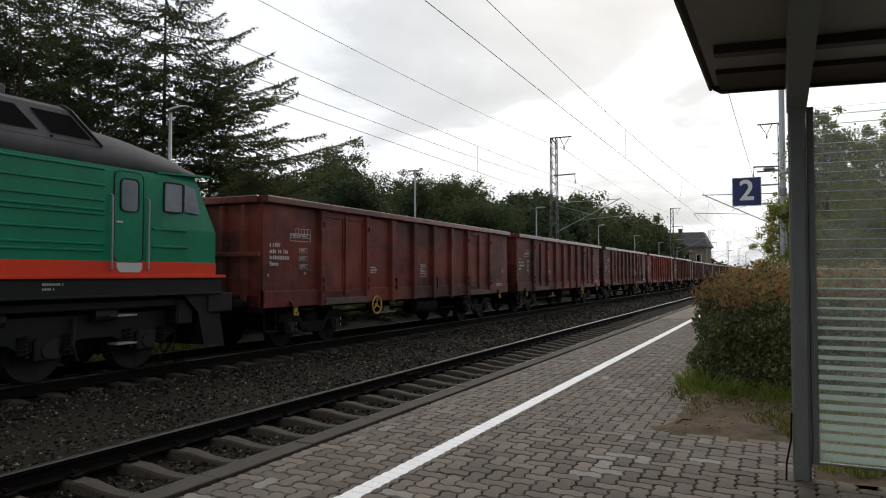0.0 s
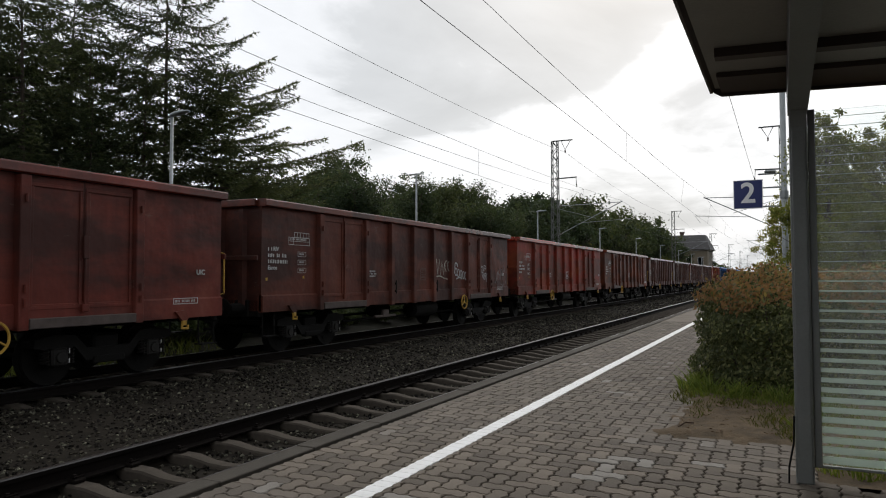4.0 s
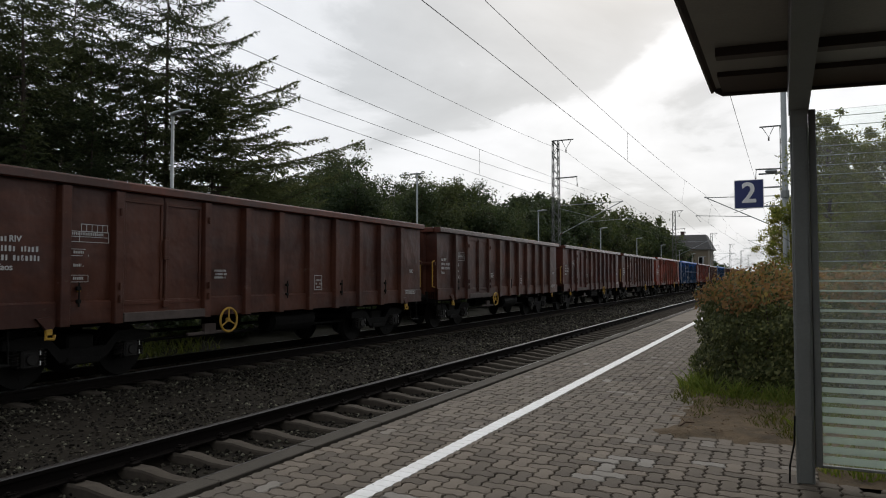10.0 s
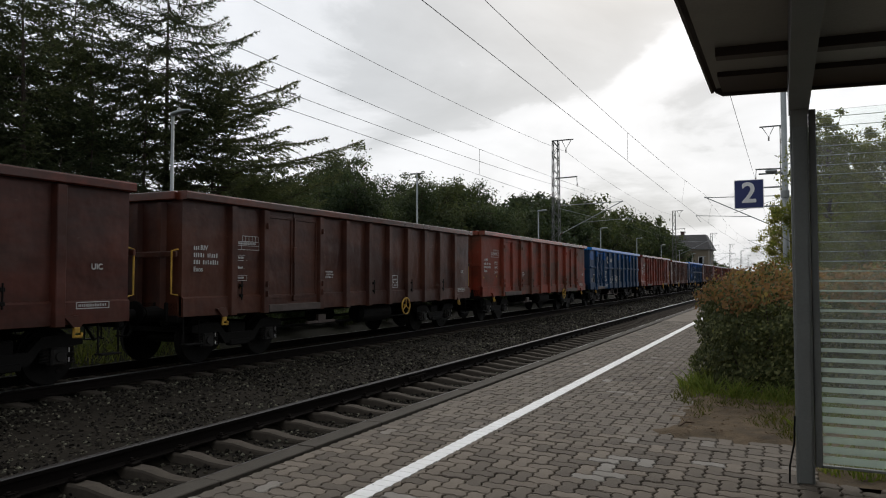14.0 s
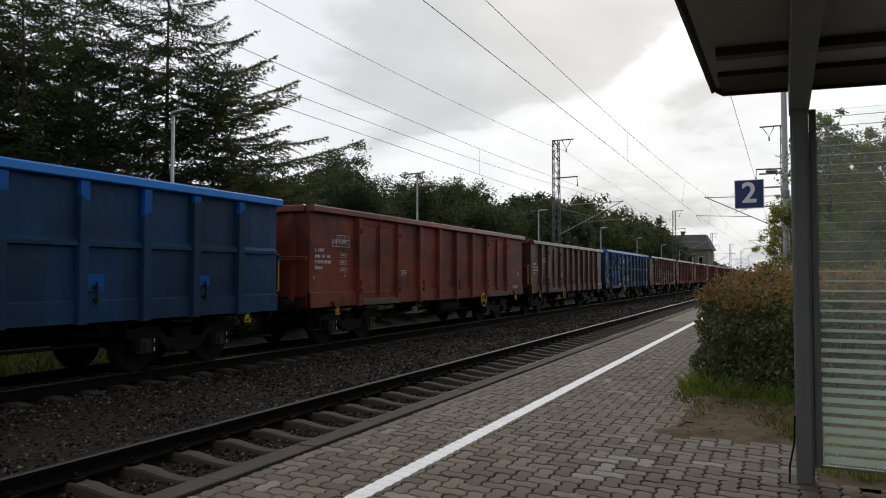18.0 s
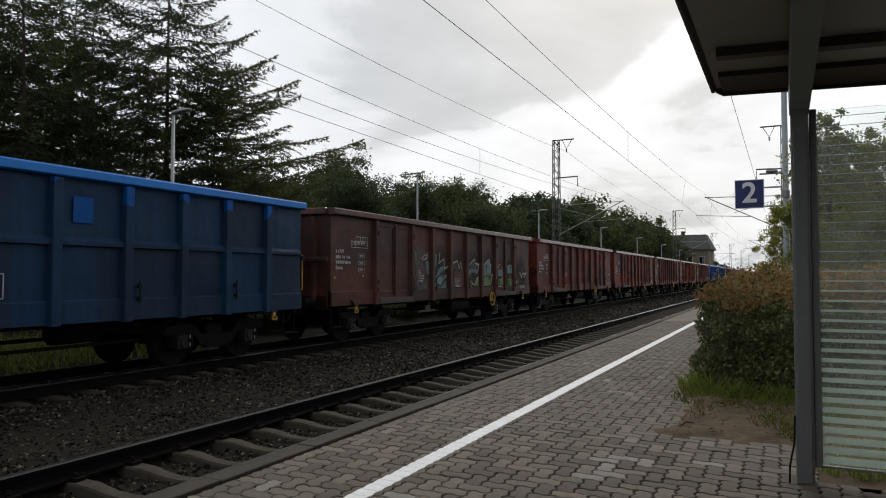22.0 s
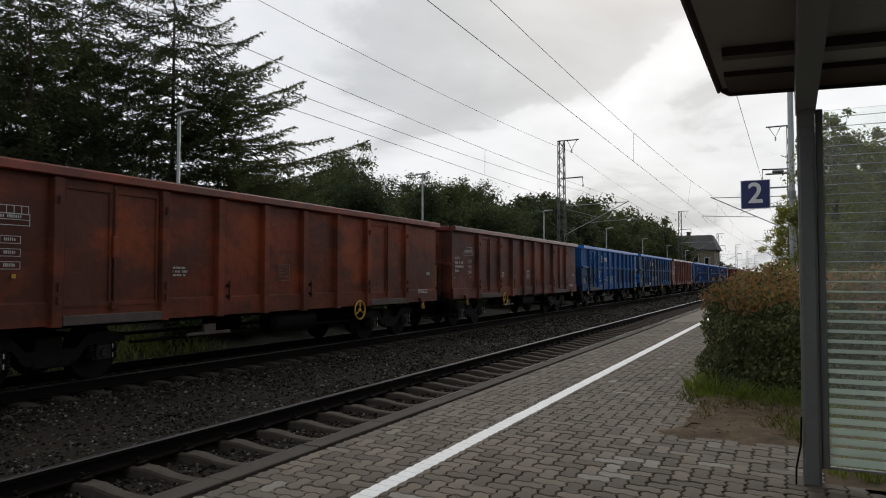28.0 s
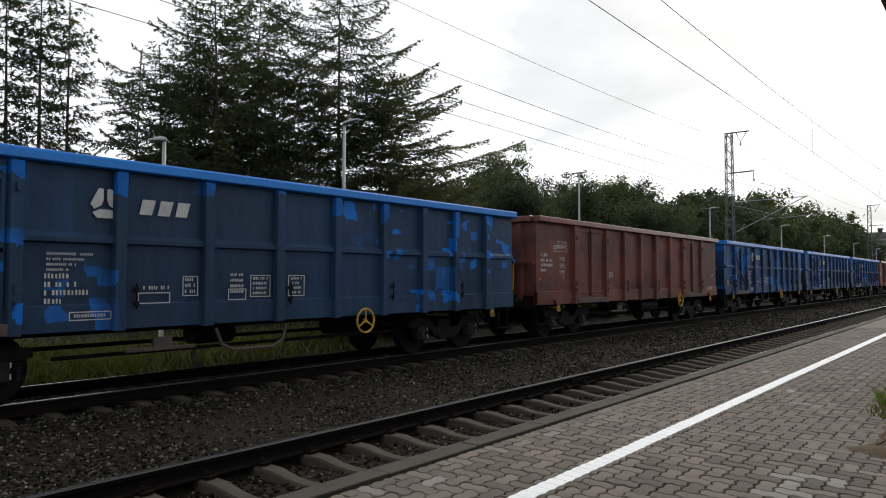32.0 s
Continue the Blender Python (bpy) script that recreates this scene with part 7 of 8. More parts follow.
def column_tree(h, seed, width, leaf=.036, count=21000):
    """A slim leafy young tree: many small uneven clumps of leaves on thin twigs round a stem."""
    r = random.Random(seed)
    trunk, limbs = Geo(), Geo()
    trunk.tube([(0, 0, -.2), (.03, .02, h * .5), (.0, .05, h * .93)], [.06, .04, .012], 8)
    vs, fs = [], []
    tips = []
    for k in range(210):
        u = r.random() ** .85
        a = r.uniform(0, 6.28)
        q = width * (1 - .60 * u ** 1.4) * math.sqrt(r.random()) * r.uniform(.75, 1.2)
        z = h * (.06 + .86 * u)
        p = Vector((q * math.cos(a), q * math.sin(a), z + .35 * q))
        limbs.tube([(0, 0, z - .35 * q), p], [.012, .003], 3, False)
        tips.append((p, r.uniform(.07, .19)))
    for k in range(9):
        a, q = r.uniform(0, 6.28), r.uniform(.0, .35)
        p = Vector((q * math.cos(a), q * math.sin(a), h * r.uniform(.93, 1.04)))
        limbs.tube([(0, 0, h * .8), p], [.010, .003], 3, False)
        tips.append((p, .075))
    for q, s in tips:
        for _ in range(int(count / len(tips) * r.uniform(.4, 1.6))):
            o = Vector((r.gauss(0, 1), r.gauss(0, 1), r.gauss(0, .9))) * s * .62
            p, n = q + o, Vector((r.gauss(0, 1), r.gauss(0, 1), r.gauss(.5, .8))).normalized()
            t = Matrix.Rotation(r.uniform(0, 6.28), 3, n) @ n.orthogonal().normalized()
            b, l = n.cross(t), leaf * r.uniform(.55, 1.3)
            k = len(vs)
            vs += [tuple(p - t * l), tuple(p + b * l * .5), tuple(p + t * l), tuple(p - b * l * .5)]
            fs.append((k, k + 1, k + 2, k + 3))
    return trunk, limbs, (vs, fs)


def plant(kind, built, mat, label, m, group):
    trunk, limbs, (vs, fs) = built
    t = thing(kind, label, "shrub" if kind == "shrub" else "tree", group, m)
    part("trunk", trunk, BARK, t, smooth=True)
    part("branchwork", limbs, BARK, t)
    g = Geo()
    g.v, g.f = vs, fs
    part("crown", g, mat, t)
    return t


def crown_top(t):
    """Height of the highest leaf over the tree's foot."""
    crown = [o for o in t.children if o.name.startswith("crown")][0]
    return max(v.co.z for v in crown.data.vertices)


def copy_tree(t, x, y, z, turn, s):
    c = copy_thing(t, pose(x, y, z, 0, 0, turn))
    c.scale = (s, s, s)
    return c


CON = "dark ragged spruce with long drooping boughs"
GRP = "conifers behind the train"
con_a = plant("conifer_tree", conifer(16.4, 1, 4.1, .40, .54, .28, .02, .16, .14, 0, (4, 5, 6), .55), NEEDLES, CON, pose(-24, 22.3, -.5), GRP)
plant("conifer_tree", conifer(11.0, 2, 6.2, .23, .42, .42, .18, .05, .03, .30, (6, 7), .55, .34), NEEDLES, "broad spruce whose lower boughs sweep far out and upward", pose(-23, 23.9, -.5), GRP)
con_c = plant("conifer_tree", conifer(11.2, 3, .80, .50, .36, .22, -.10, .10, .10, 0, (3, 4, 5), .6, .6, 1.0), NEEDLES, "tall thin spruce with a bare lower trunk", pose(-24, 9.45, -.5), GRP)
con_d = plant("conifer_tree", conifer(14.0, 4, 3.7, .06, .56, .45, .0, .16, .12, 0, (4, 5, 6), .6), NEEDLES, CON, pose(-24, 16.0, -.5), GRP)
con_e = plant("conifer_tree", conifer(9.8, 6, 3.0, .40, .66, .42, -.04, .12, .12, 0, (3, 4), .6, .4, 1.3), NEEDLES, "thin sparse spruce with few wide boughs", pose(-24, 12.6, -.5), GRP)
for src, x, y, turn, s in ((con_c, -24, 10.3, 170, .96), (con_c, -24.5, 8.7, 60, 1.02), (con_a, -28, 20.6, 320, .92), (con_d, -26.5, 18.4, 200, .90), (con_d, -25, 19.2, 130, .88), (con_d, -23, 20.2, 210, .80), (con_d, -26.0, 14.8, 30, .78),
                           (con_d, -27, 17.2, 20, .84), (con_d, -22.5, 17.4, 140, .62), (con_e, -22.3, 11.2, 250, .55), (con_e, -24, 6.0, 45, .9),
                           (con_d, -25.5, 15.9, 280, .80), (con_e, -22.5, 13.6, 70, .66), (con_d, -22.0, 18.6, 300, .45), (con_d, -22.0, 15.8, 190, .42)):
    copy_tree(src, x, y, -.5, turn, s)

BRO = "leafy deciduous tree at the edge of the wood"
WOOD = "trees of the wood"
bro = [plant("deciduous_tree", broadleaf(8.5, 11, 4.6, .088, 20000), LEAVES[0], BRO, pose(-27, 47, -.4), WOOD),
       plant("deciduous_tree", broadleaf(8.5, 12, 4.8, .088, 20000), LEAVES[1], BRO, pose(-25, 41, -.4), WOOD),
       plant("deciduous_tree", broadleaf(6.0, 13, 3.8, .085, 13000), LEAVES[2], "olive-green young tree in the undergrowth", pose(-21.5, 56, -.4), WOOD),
       plant("deciduous_tree", broadleaf(8.5, 14, 4.6, .155, 8500), LEAVES[0], BRO, pose(-26, 84, -.4), WOOD),
       plant("deciduous_tree", broadleaf(8.5, 15, 4.8, .155, 8500), LEAVES[1], BRO, pose(-25, 88, -.4), WOOD),
       plant("deciduous_tree", broadleaf(6.0, 16, 3.8, .17, 3600), LEAVES[2], "olive-green young tree in the undergrowth", pose(-20.5, 85, -.4), WOOD),
       plant("deciduous_tree", column_tree(4.5, 17, 1.25), LEAVES[3], "yellow-green leafy young tree beside the platform", pose(.80, 15.6, -.2), "trees beside the platform")]
r = random.Random(5)
for i in range(54):
    y = 30 + i * 2.9 + r.uniform(-1.4, 1.4)
    x = -24 - (i % 3) * 2.6 - r.uniform(0, 1.5)
    top = np.interp(y, (30, 41, 49, 56, 63, 82, 98, 190), (8.0, 9.6, 10.9, 10.6, 10.1, 11.2, 12.8, 13.2)) * -x / 26
    src = bro[r.choice((0, 0, 1)) + (3 if y > 72 else 0)]
    copy_tree(src, x, y, -.4, r.uniform(0, 360), float(top) / crown_top(src) * r.uniform(.88, 1.06))
for i in range(44):
    y = 12 + i * 3.3 + r.uniform(-1.2, 1.2)
    low = r.random() < .7
    copy_tree(bro[(2 if low else 1) + (3 if y > 62 else 0)], -19.5 - r.uniform(0, 2.8), y, -.4, r.uniform(0, 360), r.uniform(.6, 1.0) * (1 if low else .62) * (.52 if 18 < y < 36 else 1))
# Shrubs added to darken the ground strip that shows under the wagons.
shrub = plant("shrub", broadleaf(1.7, 18, 1.5, .075, 2600), LEAVES[0], "low dark-leaved shrub added to darken the verge", pose(-14.9, 14.0, -.75), "shrubs along the far track")
for i in range(34):
    copy_tree(shrub, -14.9 - r.uniform(0, .9), 15.3 + 1.35 * i + r.uniform(-.3, .3), -.75, r.uniform(0, 360), r.uniform(.7, 1.05))
# the wood beyond the house and on the platform's landward side
for i in range(16):
    y = 200 + i * 22
    copy_tree(bro[3 + i % 2], -30 - r.uniform(0, 14), y, -.4, r.uniform(0, 360), r.uniform(1.0, 1.5))
for x, y, k, s in ((1.85, 15.9, 6, .97), (2.75, 16.6, 6, 1.0), (1.3, 14.4, 6, .62), (2.3, 14.2, 6, .66), (.45, 13.8, 6, .50), (3.2, 18.5, 6, 1.1), (.12, 22, 6, .80), (1.15, 23.5, 6, .95), (2.2, 25, 6, 1.1), (.95, 30, 6, 1.05), (2.0, 33, 6, 1.3), (4.5, 33, 1, .66), (4.0, 40, 0, .78)):
    copy_tree(bro[k], x, y, -.2, r.uniform(0, 360), s)


# ---- hedge beside the platform
def build_bush():
    b = thing("hedge", "dense clipped hedge, dark green with reddish new growth", "hedge", m=pose(.72, 10.9, -.12))
    rr = random.Random(21)
    vs, fs, vr, fr = [], [], [], []
    limbs = Geo()
    for _ in range(90):
        x, y = rr.uniform(-1.5, 1.6), rr.uniform(-2.3, 2.4)
        limbs.tube([(x * .8, y * .9, 0), (x * .95, y * .97, .7), (x, y, 1.2)], [.016, .011, .005], 4, False)
    for _ in range(330000):
        x, y, z = rr.uniform(-1, 1), rr.uniform(-1, 1), rr.random()
        # a clipped block with lumpy faces, thickest near its skin
        k = abs(x) ** 5 + abs(y) ** 6 + max(0, (z - .5) / .5) ** 5 * .9 + .30 * noise.noise((x * 5, y * 7, z * 4.5))
        if k > 1 or (k < .26 and z < .86 and rr.random() < .88):
            continue
        if noise.noise((x * 6.5, y * 9, z * 5.5 + 3)) < -.02 and rr.random() < .82:
            continue
        X = x * (1.72 + .22 * noise.noise((y * 4, z * 3, 1)) - .34 * max(0, .30 - z))
        Y = y * (2.58 + .26 * noise.noise((x * 3, z * 3, 4)) - .5 * max(0, .25 - z))
        Z = .08 + z * (1.34 + .05 * (X + 1.0) + .26 * noise.noise((x * 3.5, y * 3.5, 5)))
        p = Vector((X, Y, Z))
        n = Vector((x * 1.0 + rr.gauss(0, .5), y * 1.0 + rr.gauss(0, .5), .5 + rr.gauss(0, .5))).normalized()
        t = Matrix.Rotation(rr.uniform(0, 6.28), 3, n) @ n.orthogonal().normalized()
        q = n.cross(t)
        l = rr.uniform(.013, .034)
        red = z > .76 + .14 * noise.noise((X * 2, Y * 2, 9)) and rr.random() < .66
        V, F_ = (vr, fr) if red else (vs, fs)
        m = len(V)
        V += [tuple(p - t * l), tuple(p + q * l * .6), tuple(p + t * l), tuple(p - q * l * .6)]
        F_.append((m, m + 1, m + 2, m + 3))
    # loose young shoots over the clipped top
    for _ in range(260):
        x, y = rr.uniform(-1.55, 1.6), rr.uniform(-2.4, 2.4)
        for k in range(rr.randint(4, 9)):
            p = Vector((x + rr.gauss(0, .03), y + rr.gauss(0, .03), 1.28 + .028 * k + rr.gauss(0, .03)))
            n = Vector((rr.gauss(0, 1), rr.gauss(0, 1), .6)).normalized()
            t = n.orthogonal().normalized()
            q, l, m = n.cross(t), rr.uniform(.016, .03), len(vr)
            vr += [tuple(p - t * l), tuple(p + q * l * .6), tuple(p + t * l), tuple(p - q * l * .6)]
            fr.append((m, m + 1, m + 2, m + 3))
    part("branchwork", limbs, BARK, b)
    g = Geo(); g.v, g.f = vs, fs
    part("foliage", g, leaf_material("hedge_leaves", (0.026, 0.037, 0.016), (0.066, 0.084, 0.034), (0.22, 0.235, 0.11), .30), b)
    g = Geo(); g.v, g.f = vr, fr
    part("new_growth", g, leaf_material("red_shoots", (0.17, 0.098, 0.046), (0.25, 0.155, 0.070), (0.21, 0.200, 0.080), .42), b, "reddish-brown young leaves")
    return b


build_bush()


# ---------------------------------------------------------------- station house far down the line
PLASTER = plain("pale_plaster", (0.24, 0.20, 0.14), (0.18, 0.15, 0.11), 0.9, 0, 1, 20, 0.2)
SLATE = plain("dark_slate", (0.045, 0.042, 0.042), (0.03, 0.028, 0.028), 0.7, 0, 1, 10, 0.2)
BRICK_RED = plain("chimney_brick", (0.10, 0.06, 0.05), (0.07, 0.045, 0.038), 0.9, 0, 3, 20, 0.3)


def build_house():
    h = thing("station_house", "old station house of pale plaster under a dark hipped roof", "house", m=pose(-25.5, 205, -.4))
    part("wall", Geo().box(-9, 7.0, 0, 16, 0, 9.2), PLASTER, h)
    part("roof", loft([[(-9.8, -.8, 9.2), (7.8, -.8, 9.2), (7.8, 16.8, 9.2), (-9.8, 16.8, 9.2)], [(-8.2, 5, 13.4), (6.0, 5, 13.4), (6.0, 11, 13.4), (-8.2, 11, 13.4)]]), SLATE, h, "dark slate roof")
    for x in (-6.6, -4.4, -.4):
        part("chimney", Geo().cbox(x - .5, x + .5, 6.5, 7.5, 12, 14.3, .05).cbox(x - .6, x + .6, 6.4, 7.6, 14.3, 14.5, .03), BRICK_RED, h)
    for z in (1.2, 4.9):
        for x in (-7.2, -4.2, -1.2, 2.2, 5.2):
            win = part("window", Geo().box(x - .6, x + .6, -.03, .05, z, z + 2.1), DARK_PANE, h)
            part("window_frame", Geo().box(x - .7, x - .6, -.06, .05, z - .1, z + 2.2).box(x + .6, x + .7, -.06, .05, z - .1, z + 2.2).box(x - .6, x + .6, -.06, .05, z + 2.1, z + 2.2).box(x - .6, x + .6, -.06, .05, z - .1, z), SIGN_WHITE, win)
    part("cornice", Geo().cbox(-9.2, 7.2, -.2, 16.2, 8.9, 9.2, .05), PLASTER, h)
    return h


build_house()


# ---------------------------------------------------------------- small plants at the platform, then the paving pieces
GRASS = leaf_material("grass_blades", (0.10, 0.14, 0.026), (0.17, 0.21, 0.045), (0.28, 0.26, 0.08), .45)


def grass_patch(name, label, spots, n, hmin, hmax, seed, z0=-.1, wide=1.0, mat=None):
    rr = random.Random(seed)
    vs, fs = [], []
    for cx, cy, rx, ry, k in spots:
        for _ in range(int(n * k)):
            a, d = rr.uniform(0, 6.28), math.sqrt(rr.random())
            x, y = cx + rx * d * math.cos(a), cy + ry * d * math.sin(a)
            z = z0 if z0 is not None else ground_height(x, y) - .02
            h = rr.uniform(hmin, hmax) * (1.15 - .5 * d)
            t, w = rr.uniform(0, 6.28), rr.uniform(.003, .007) * (1 + h) * wide
            dx, dy = math.cos(t) * w, math.sin(t) * w
            bx, by = rr.gauss(0, .6) * h, rr.gauss(0, .6) * h
            m = len(vs)
            vs += [(x - dx, y - dy, z), (x + dx, y + dy, z), (x + bx * .4 + dx * .8, y + by * .4 + dy * .8, z + h * .6), (x + bx * .4 - dx * .8, y + by * .4 - dy * .8, z + h * .6), (x + bx, y + by, z + h)]
            fs += [(m, m + 1, m + 2, m + 3), (m + 3, m + 2, m + 4)]
    g = Geo()
    g.v, g.f = vs, fs
    return solid(name, g, mat or GRASS, label, "grass", kind="stuff")


TUFTS = leaf_material("fresh_tufts", (0.085, 0.13, 0.030), (0.14, 0.19, 0.045), (0.24, 0.26, 0.08), .45)
VERGE = leaf_material("verge_grass", (0.050, 0.066, 0.018), (0.085, 0.105, 0.028), (0.15, 0.145, 0.05), .3)
DRY_GRASS = leaf_material("dry_grass_blades", (0.06, 0.075, 0.018), (0.11, 0.115, 0.03), (0.20, 0.17, 0.065))
grass_patch("grass", "rough grass at the foot of the hedge", [(-.60, 8.25, .40, .25, .8), (-.1, 8.1, .4, .3, 1.2), (.35, 7.8, .3, .4, 1.0), (-.95, 9.2, .14, 1.0, .8), (.18, 6.9, .16, .30, .4), (.9, 7.2, .6, .6, 1.0), (1.7, 7.2, .7, .7, .9), (-.95, 11.5, .13, 2, .9), (.55, 5.5, .35, .2, .5), (1.3, 5.6, .5, .3, .8), (.9, 6.2, .7, .4, .8)], 360, .05, .20, 31, -.03)
grass_patch("grass", "tall fresh grass tufts against the hedge", [(-.98, 8.75, .13, .35, .9), (-.92, 9.6, .12, .4, .6), (-.45, 8.28, .16, .14, 1.0), (-.05, 8.2, .2, .14, .8), (.32, 8.0, .18, .2, 1.0), (-.75, 8.4, .12, .12, .7), (.28, 7.45, .14, .2, .7)], 140, .12, .30, 36, -.03, 1.2, TUFTS)
grass_patch("grass", "sparse dry grass on bare soil", [(-.5, 7.75, .5, .22, .5), (.02, 7.35, .35, .35, .45), (.05, 6.5, .14, .25, .5), (-.12, 6.9, .2, .3, .4), (-.72, 7.2, .12, .4, .10), (-1.0, 8.2, .12, .5, .25), (.35, 7.3, .3, .3, .5)], 600, .03, .12, 35, -.02, 1.0, DRY_GRASS)
grass_patch("grass", "thin weeds between sleepers at the platform edge", [(-3.95, 3.85, .22, .3, .7), (-3.55, 9.1, .1, .25, .3), (-3.4, 7.2, .06, .2, .2), (-3.5, 15.5, .1, .4, .3)], 420, .07, .30, 32, -.64, 1.3, DRY_GRASS)
grass_patch("grass", "tall grass on the verge behind the far track", [(-13.9 - .75 * (i % 4), -5 + .42 * i, .8, 1.2, 1 - .6 * (i > 30)) for i in range(46)], 420, .12, .50, 33, None, 1.9, VERGE)


def soil_height(x, y):
    """Soil between hedge and paving; it runs out over the blocks with a ragged edge."""
    if x > .15 and y < 6.2:
        return -.02 + .012 * noise.noise((x * 4, y * 4, 3))
    d = min(x + .86, y - 6.25)
    k = d / .26 + .75 * noise.noise((x * 2.3, y * 2.3, 2)) + .35 * noise.noise((x * 9, y * 9, 4)) + .62
    return -.020 + .036 * min(1.0, max(0.0, k)) + .010 * noise.noise((x * 6, y * 6, 3)) * (k > .2)


def soil_patch():
    g = Geo()
    nx, ny = 84, 84
    vs = []
    for j in range(ny + 1):
        for i in range(nx + 1):
            x, y = -1.30 + 3.8 * i / nx, 5.16 + 3.64 * j / ny
            vs.append((x, y, soil_height(x, y)))
    n = nx + 1
    g.add(vs, [(j * n + i, j * n + i + 1, (j + 1) * n + i + 1, (j + 1) * n + i) for j in range(ny) for i in range(nx)])
    return solid("bare_soil", g, SOIL, "bare sandy soil between paving and hedge", kind="structure", smooth=True)


soil_patch()


def leaf_litter():
    rr = random.Random(61)
    g = Geo()
    for _ in range(420):
        x, y = -.85 + 1.9 * rr.random(), 6.25 + 1.7 * rr.random()
        a, l = rr.uniform(0, 6.28), rr.uniform(.008, .026)
        c, q = math.cos(a) * l, math.sin(a) * l
        z = .012 + rr.uniform(0, .012)
        g.add([(x - c, y - q, z), (x + q * .5, y - c * .5, z + rr.uniform(0, .008)), (x + c, y + q, z), (x - q * .5, y + c * .5, z + rr.uniform(0, .008))], [(0, 1, 2, 3)])
    g.tube([(-.84, 6.42, .012), (-.80, 6.55, .03), (-.74, 6.64, .014)], .008, 5).tube([(-.80, 6.55, .03), (-.83, 6.60, .05)], .006, 4)
    return solid("leaf_litter", g, LITTER, "brown dead leaves and twigs on the soil", "litter", kind="stuff")


LITTER = leaf_material("dead_leaves", (0.05, 0.03, 0.016), (0.11, 0.07, 0.035), (0.22, 0.17, 0.09), .2)
leaf_litter()



def build_coping():
    for i in range(60):
        y = -2.5 + i * 1.0
        if i == 0:
            me = Geo().cbox(0, .172, .004, .996, -.16, .003, .006).mesh("coping_stone", COPING)
        ob = part("coping_stone", me, None, platform)
        ob.location = (EDGE, y, .004 if i % 3 else 0)
    tagged(part("far_coping", Geo().cbox(EDGE, EDGE + .19, 57.5, 190, -.16, .008, .012), COPING, platform), kind="stuff")
    part("white_line", line_geo(), LINE_WHITE, platform, "worn white safety line")


MODULE = .1125        # half the length of a block


def wave(t):
    """Stepped edge of a paving block, the same along every module."""
    t = t % 1.0
    return .095 * (t / .30 if t < .30 else 1 - 2 * (t - .30) / .40 if t < .70 else -1 + (t - .70) / .30)


def line_geo():
    """The painted line keeps to the stepped edges of the blocks under it."""
    g = Geo()
    rr = random.Random(4)
    y = -2.0
    while y < 190:
        near = y < 25
        st = MODULE if near else 2.0
        j, e = (rr.uniform(-.004, .004), .0022) if near else (0, 0)
        ts = (0, .3, .7, 1) if near else (0, 1)
        left = [(-2.354 + j + MODULE * wave(t) * near * .45, y + e + (st - 2 * e) * t) for t in ts]
        right = [(-2.226 + j * .5 + MODULE * wave(t) * near * .45, y + e + (st - 2 * e) * t) for t in ts]
        g.prism(right + left[::-1], "z", -.03, .0045)
        y += st
    return g


def block_outline(upright):
    """A block of two modules with stepped sides all round, so that the herringbone meshes."""
    w, h = (1, 2) if upright else (2, 1)
    ts = (0, .3, .7)
    o = [(i + t, wave(t)) for i in range(w) for t in ts]
    o += [(w + wave(t), i + t) for i in range(h) for t in ts]
    o += [(i + 1 - t, h + wave(1 - t)) for i in reversed(range(w)) for t in ts]
    o += [(wave(1 - t), i + 1 - t) for i in reversed(range(h)) for t in ts]
    return [((x - w / 2) * MODULE, (y - h / 2) * MODULE) for x, y in o]


def block_geo(upright):
    def ring(d):
        pts = block_outline(upright)
        hx, hy = (MODULE / 2, MODULE) if upright else (MODULE, MODULE / 2)
        return [(x * (1 - d / hx), y * (1 - d / hy)) for x, y in pts]
    o, inner = ring(.0046), ring(.0102)
    n = len(o)
    vs = [(x, y, -.03) for x, y in o] + [(x, y, -.006) for x, y in o] + [(x, y, 0) for x, y in inner]
    fs = [(i, (i + 1) % n, n + (i + 1) % n, n + i) for i in range(n)] + [(n + i, n + (i + 1) % n, 2 * n + (i + 1) % n, 2 * n + i) for i in range(n)] + [tuple(2 * n + i for i in range(n))]
    return vs, fs


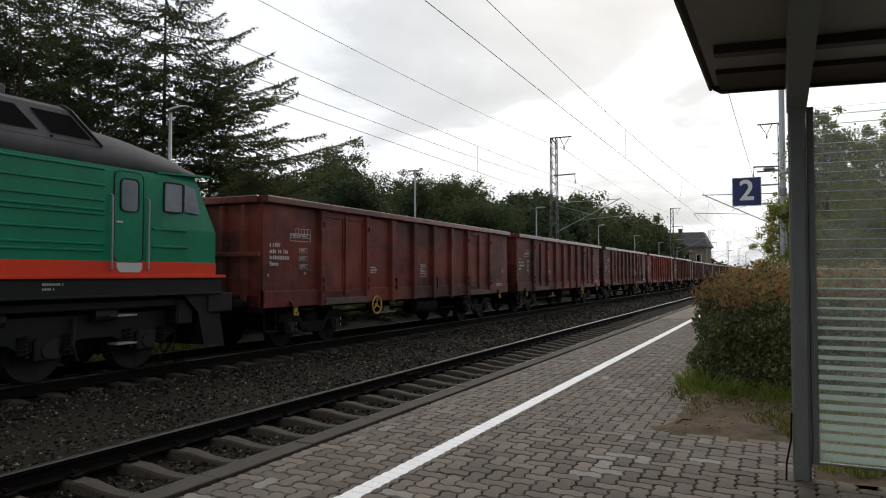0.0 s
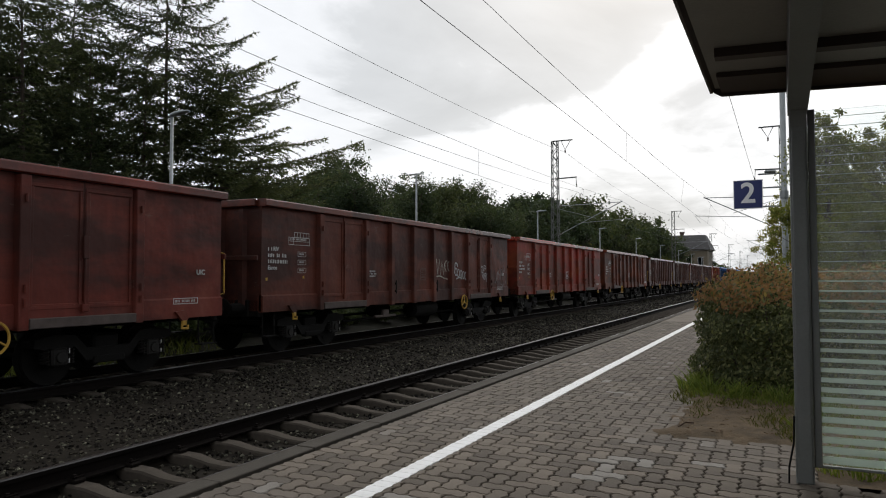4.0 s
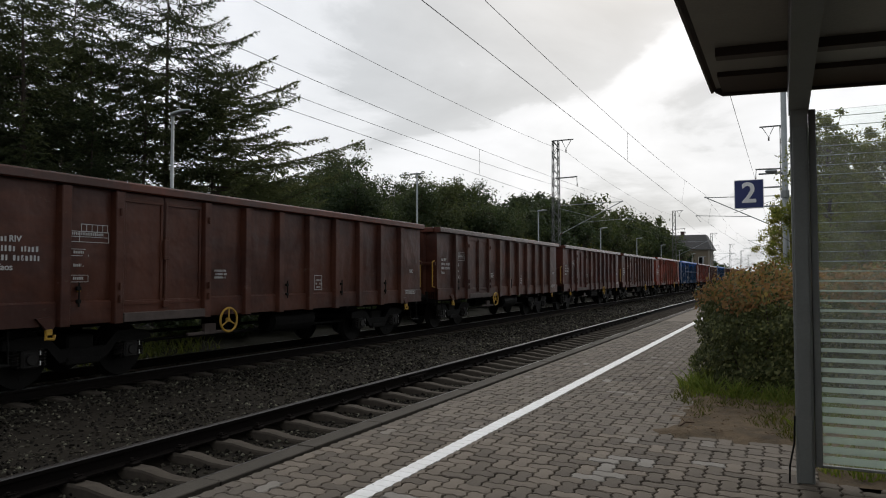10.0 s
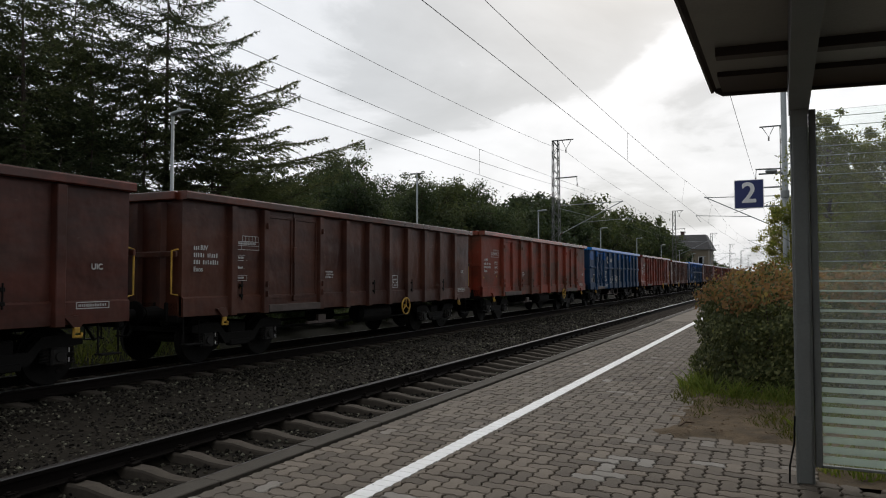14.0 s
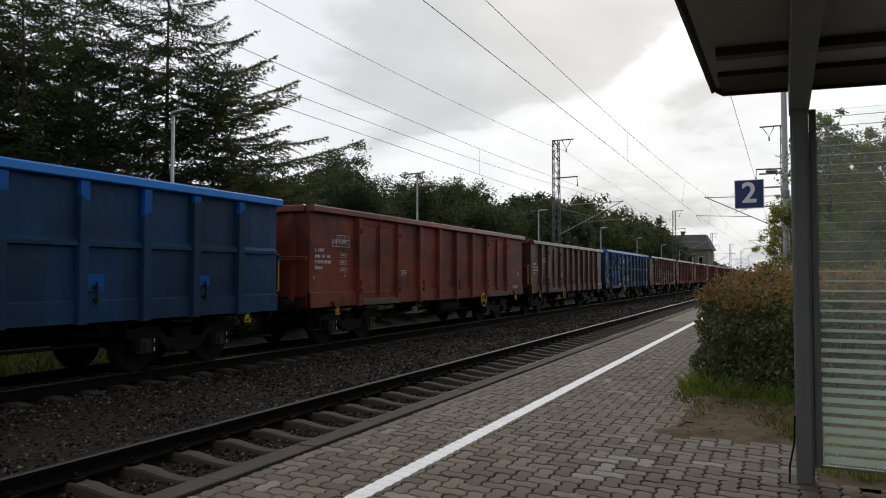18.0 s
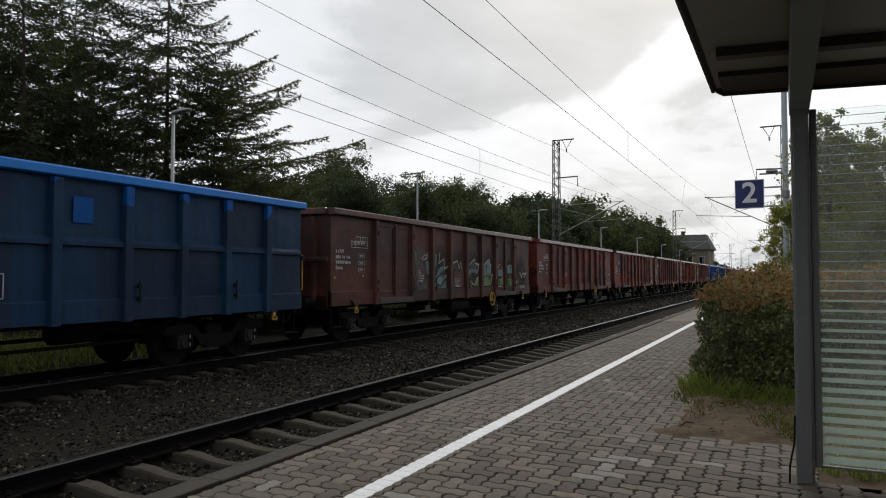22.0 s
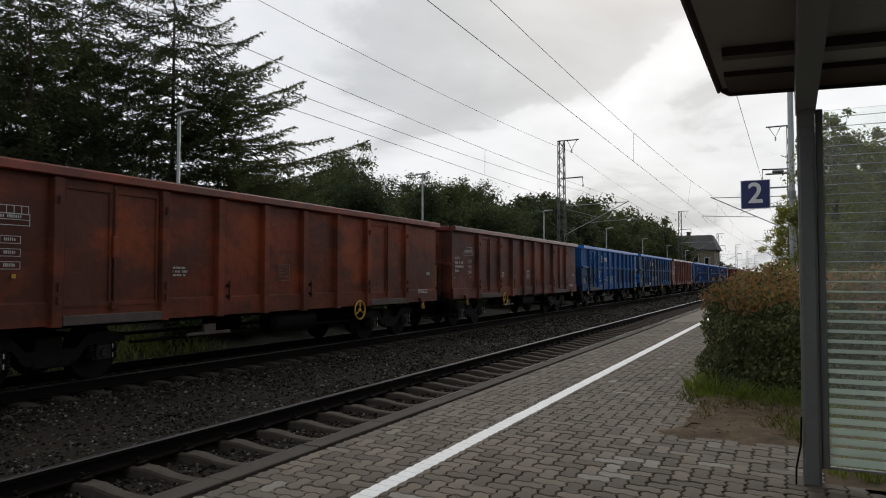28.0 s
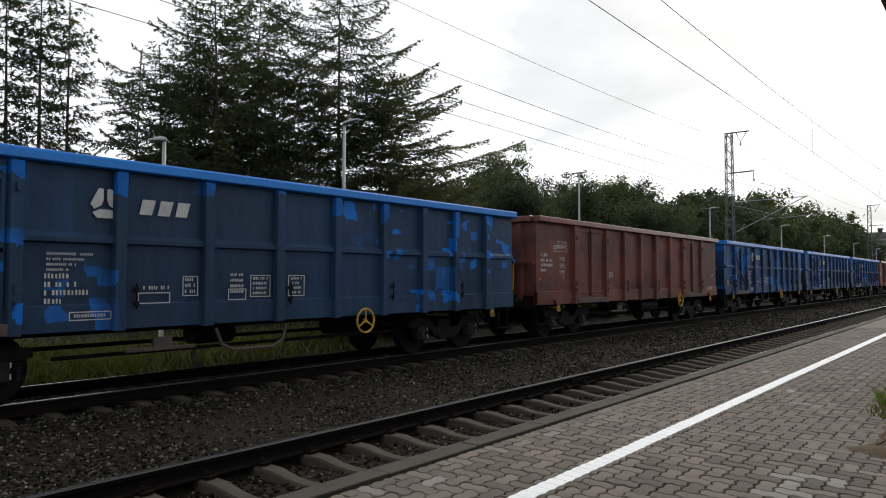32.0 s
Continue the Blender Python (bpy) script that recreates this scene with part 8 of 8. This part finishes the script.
def lay_pavers():
    """Herringbone of stepped blocks, cut straight along the coping and round the soil."""
    x0, y0 = EDGE + .222, -2.3
    geos = {u: block_geo(u) for u in (False, True)}
    meshes = {}
    for u, (vs, fs) in geos.items():
        me = Geo().add(vs, fs).mesh("paver", PAVER)
        pale = me.copy()
        pale.materials[0] = PAVER_PALE
        meshes[u] = me, pale
    rr = random.Random(9)
    spots, cut_ones = [], []
    for j in range(-2, 212):
        for i in range(-2, 48):
            k = (i - j) % 4
            if k not in (0, 3):
                continue
            u = k == 3
            w, h = (1, 2) if u else (2, 1)
            x, y = x0 + (i + w / 2) * MODULE, y0 + (j + h / 2) * MODULE
            a, b = x - w * MODULE / 2, x + w * MODULE / 2
            c, d = y - h * MODULE / 2, y + h * MODULE / 2
            right = 1.9 if d < 5.15 else .16 if d < 6.25 else -.86
            if b < x0 + .02 or a > right - .02:
                continue
            if a < x0 - .001 or b > right + .02:
                cut_ones.append((max(a, x0) + .004, min(b, right) - .004, c + .004, d - .004))
            else:
                spots.append((x, y, u))
    g = Geo()
    for a, b, c, d in cut_ones:
        g.cbox(a, b, c, d, -.03, 0, .004)
    tagged(part("edge_pavers", g, PAVER_FIELD, platform), kind="stuff")
    near = sorted(spots, key=lambda p: abs(p[0] + 1.5) * .7 + abs(p[1] - 4.4))[:300]
    keep = set(near)
    for x, y, u in near:
        fresh = ((x + .93) / .5) ** 2 + ((y - 4.85) / .42) ** 2 < 1 and rr.random() < .30
        ob = part("paver", meshes[u][1 if fresh or rr.random() < .012 else 0], None, platform)
        ob.location = (x, y, rr.uniform(-.0025, .0025))
        ob.rotation_euler = (rr.gauss(0, .012), rr.gauss(0, .012), rr.gauss(0, .008))
    base, F_, V = 0, [], []
    arrays = {u: np.array(vs) for u, (vs, fs) in geos.items()}
    for x, y, u in spots:
        if (x, y, u) in keep:
            continue
        va = arrays[u]
        tilt = va[:, 0] * rr.gauss(0, .012) + va[:, 1] * rr.gauss(0, .012)
        V.append(np.column_stack((va[:, 0] + x, va[:, 1] + y, va[:, 2] + tilt + rr.uniform(-.0025, .0025))))
        F_ += [tuple(base + i for i in f) for f in geos[u][1]]
        base += len(va)
    g = Geo()
    g.v, g.f = [tuple(p) for p in np.concatenate(V)], F_
    tagged(part("pavers", g, PAVER_FIELD, platform), kind="stuff")
    # further off the joints are finer than can be told apart
    part("far_paving", Geo().box(EDGE + .19, -.93, 21.4, 190, -.05, -.004), PAVER, platform)


def field_material():
    m, nt, bsdf = nodes("concrete_paver_field")
    geo = nt.nodes.new("ShaderNodeNewGeometry")
    ramp = nt.nodes.new("ShaderNodeValToRGB")
    el = ramp.color_ramp.elements
    el[0].color, el[1].color = (0.078, 0.064, 0.050, 1), (0.20, 0.160, 0.122, 1)
    e = el.new(0.95); e.color = (0.205, 0.169, 0.133, 1)
    el[-1].color = (0.30, 0.28, 0.25, 1)
    nt.links.new(geo.outputs["Random Per Island"], ramp.inputs["Fac"])
    f1, f2 = noise_fac(nt, .8, 5, .6, .3, .7), noise_fac(nt, 70, 4, .6, .25, .75)
    col = mixed(nt, f1, ramp.outputs["Color"], (0.150, 0.124, 0.098))
    k = nt.nodes.new("ShaderNodeMath"); k.operation = "MULTIPLY"; k.inputs[1].default_value = .35
    nt.links.new(f2, k.inputs[0])
    col = mixed(nt, k.outputs[0], col, (.1, .09, .08))
    nt.links.new(col, bsdf.inputs["Base Color"])
    bsdf.inputs["Roughness"].default_value = .86
    bsdf.inputs["Specular IOR Level"].default_value = .25
    bump(nt, bsdf, f2, .4, .006)
    return m


PAVER_FIELD = field_material()
PAVER_PALE = plain("pale_concrete_paver", (0.29, 0.27, 0.24), (0.21, 0.19, 0.165), 0.85, 0, 1.5, 60, 0.4, spec=.2)
lay_sleepers()
build_coping()
lay_pavers()


# ---------------------------------------------------------------- what moves
def run_at(t):
    """Metres run at a time between the seconds of RUN."""
    i = min(int(t), 31)
    p = [RUN[max(0, i - 1)], RUN[i], RUN[i + 1], RUN[min(32, i + 2)]]
    if i == 0:
        p[0] = 2 * p[1] - p[2]
    if i == 31:
        p[3] = 2 * p[2] - p[1]
    u = t - i
    return p[1] + .5 * u * (p[2] - p[0] + u * (2 * p[0] - 5 * p[1] + 4 * p[2] - p[3] + u * (3 * (p[1] - p[2]) + p[3] - p[0])))


def motions():
    for w, start, (kind, *_) in zip(WAGONS, STARTS, TRAIN):
        c = start + LENGTH[kind] / 2
        walk(w, [(t, pose(FAR, c - RUN[t], RAIL)) for t in range(33)])
    walk(LOCO, [(t, pose(FAR, LOCO_AT - RUN[t], RAIL)) for t in range(33)])
    # all wheels of a train turn together: one set of keys for each seat of a wheelset
    steps = [i / 30 for i in range(961)]
    for holder, radius in (("freight_wagon", .46), ("locomotive", .525)):
        keyed = {}
        for o in [o for o in scene.objects if o.name.startswith("wheelset")]:
            top = o.parent
            while top.parent:
                top = top.parent
            if not top.name.startswith(holder):
                continue
            seat = round(o.location.y, 2)
            if seat not in keyed:
                z = o.location.z
                walk(o, [(t, pose(0, seat, z, math.degrees((run_at(t) - RUN[0]) / radius), 0, 0)) for t in steps])
                keyed[seat] = o
            else:
                src = keyed[seat].animation_data
                o.rotation_mode = "QUATERNION"
                o.animation_data_create()
                o.animation_data.action = src.action
                o.animation_data.action_slot = src.action_slot


motions()
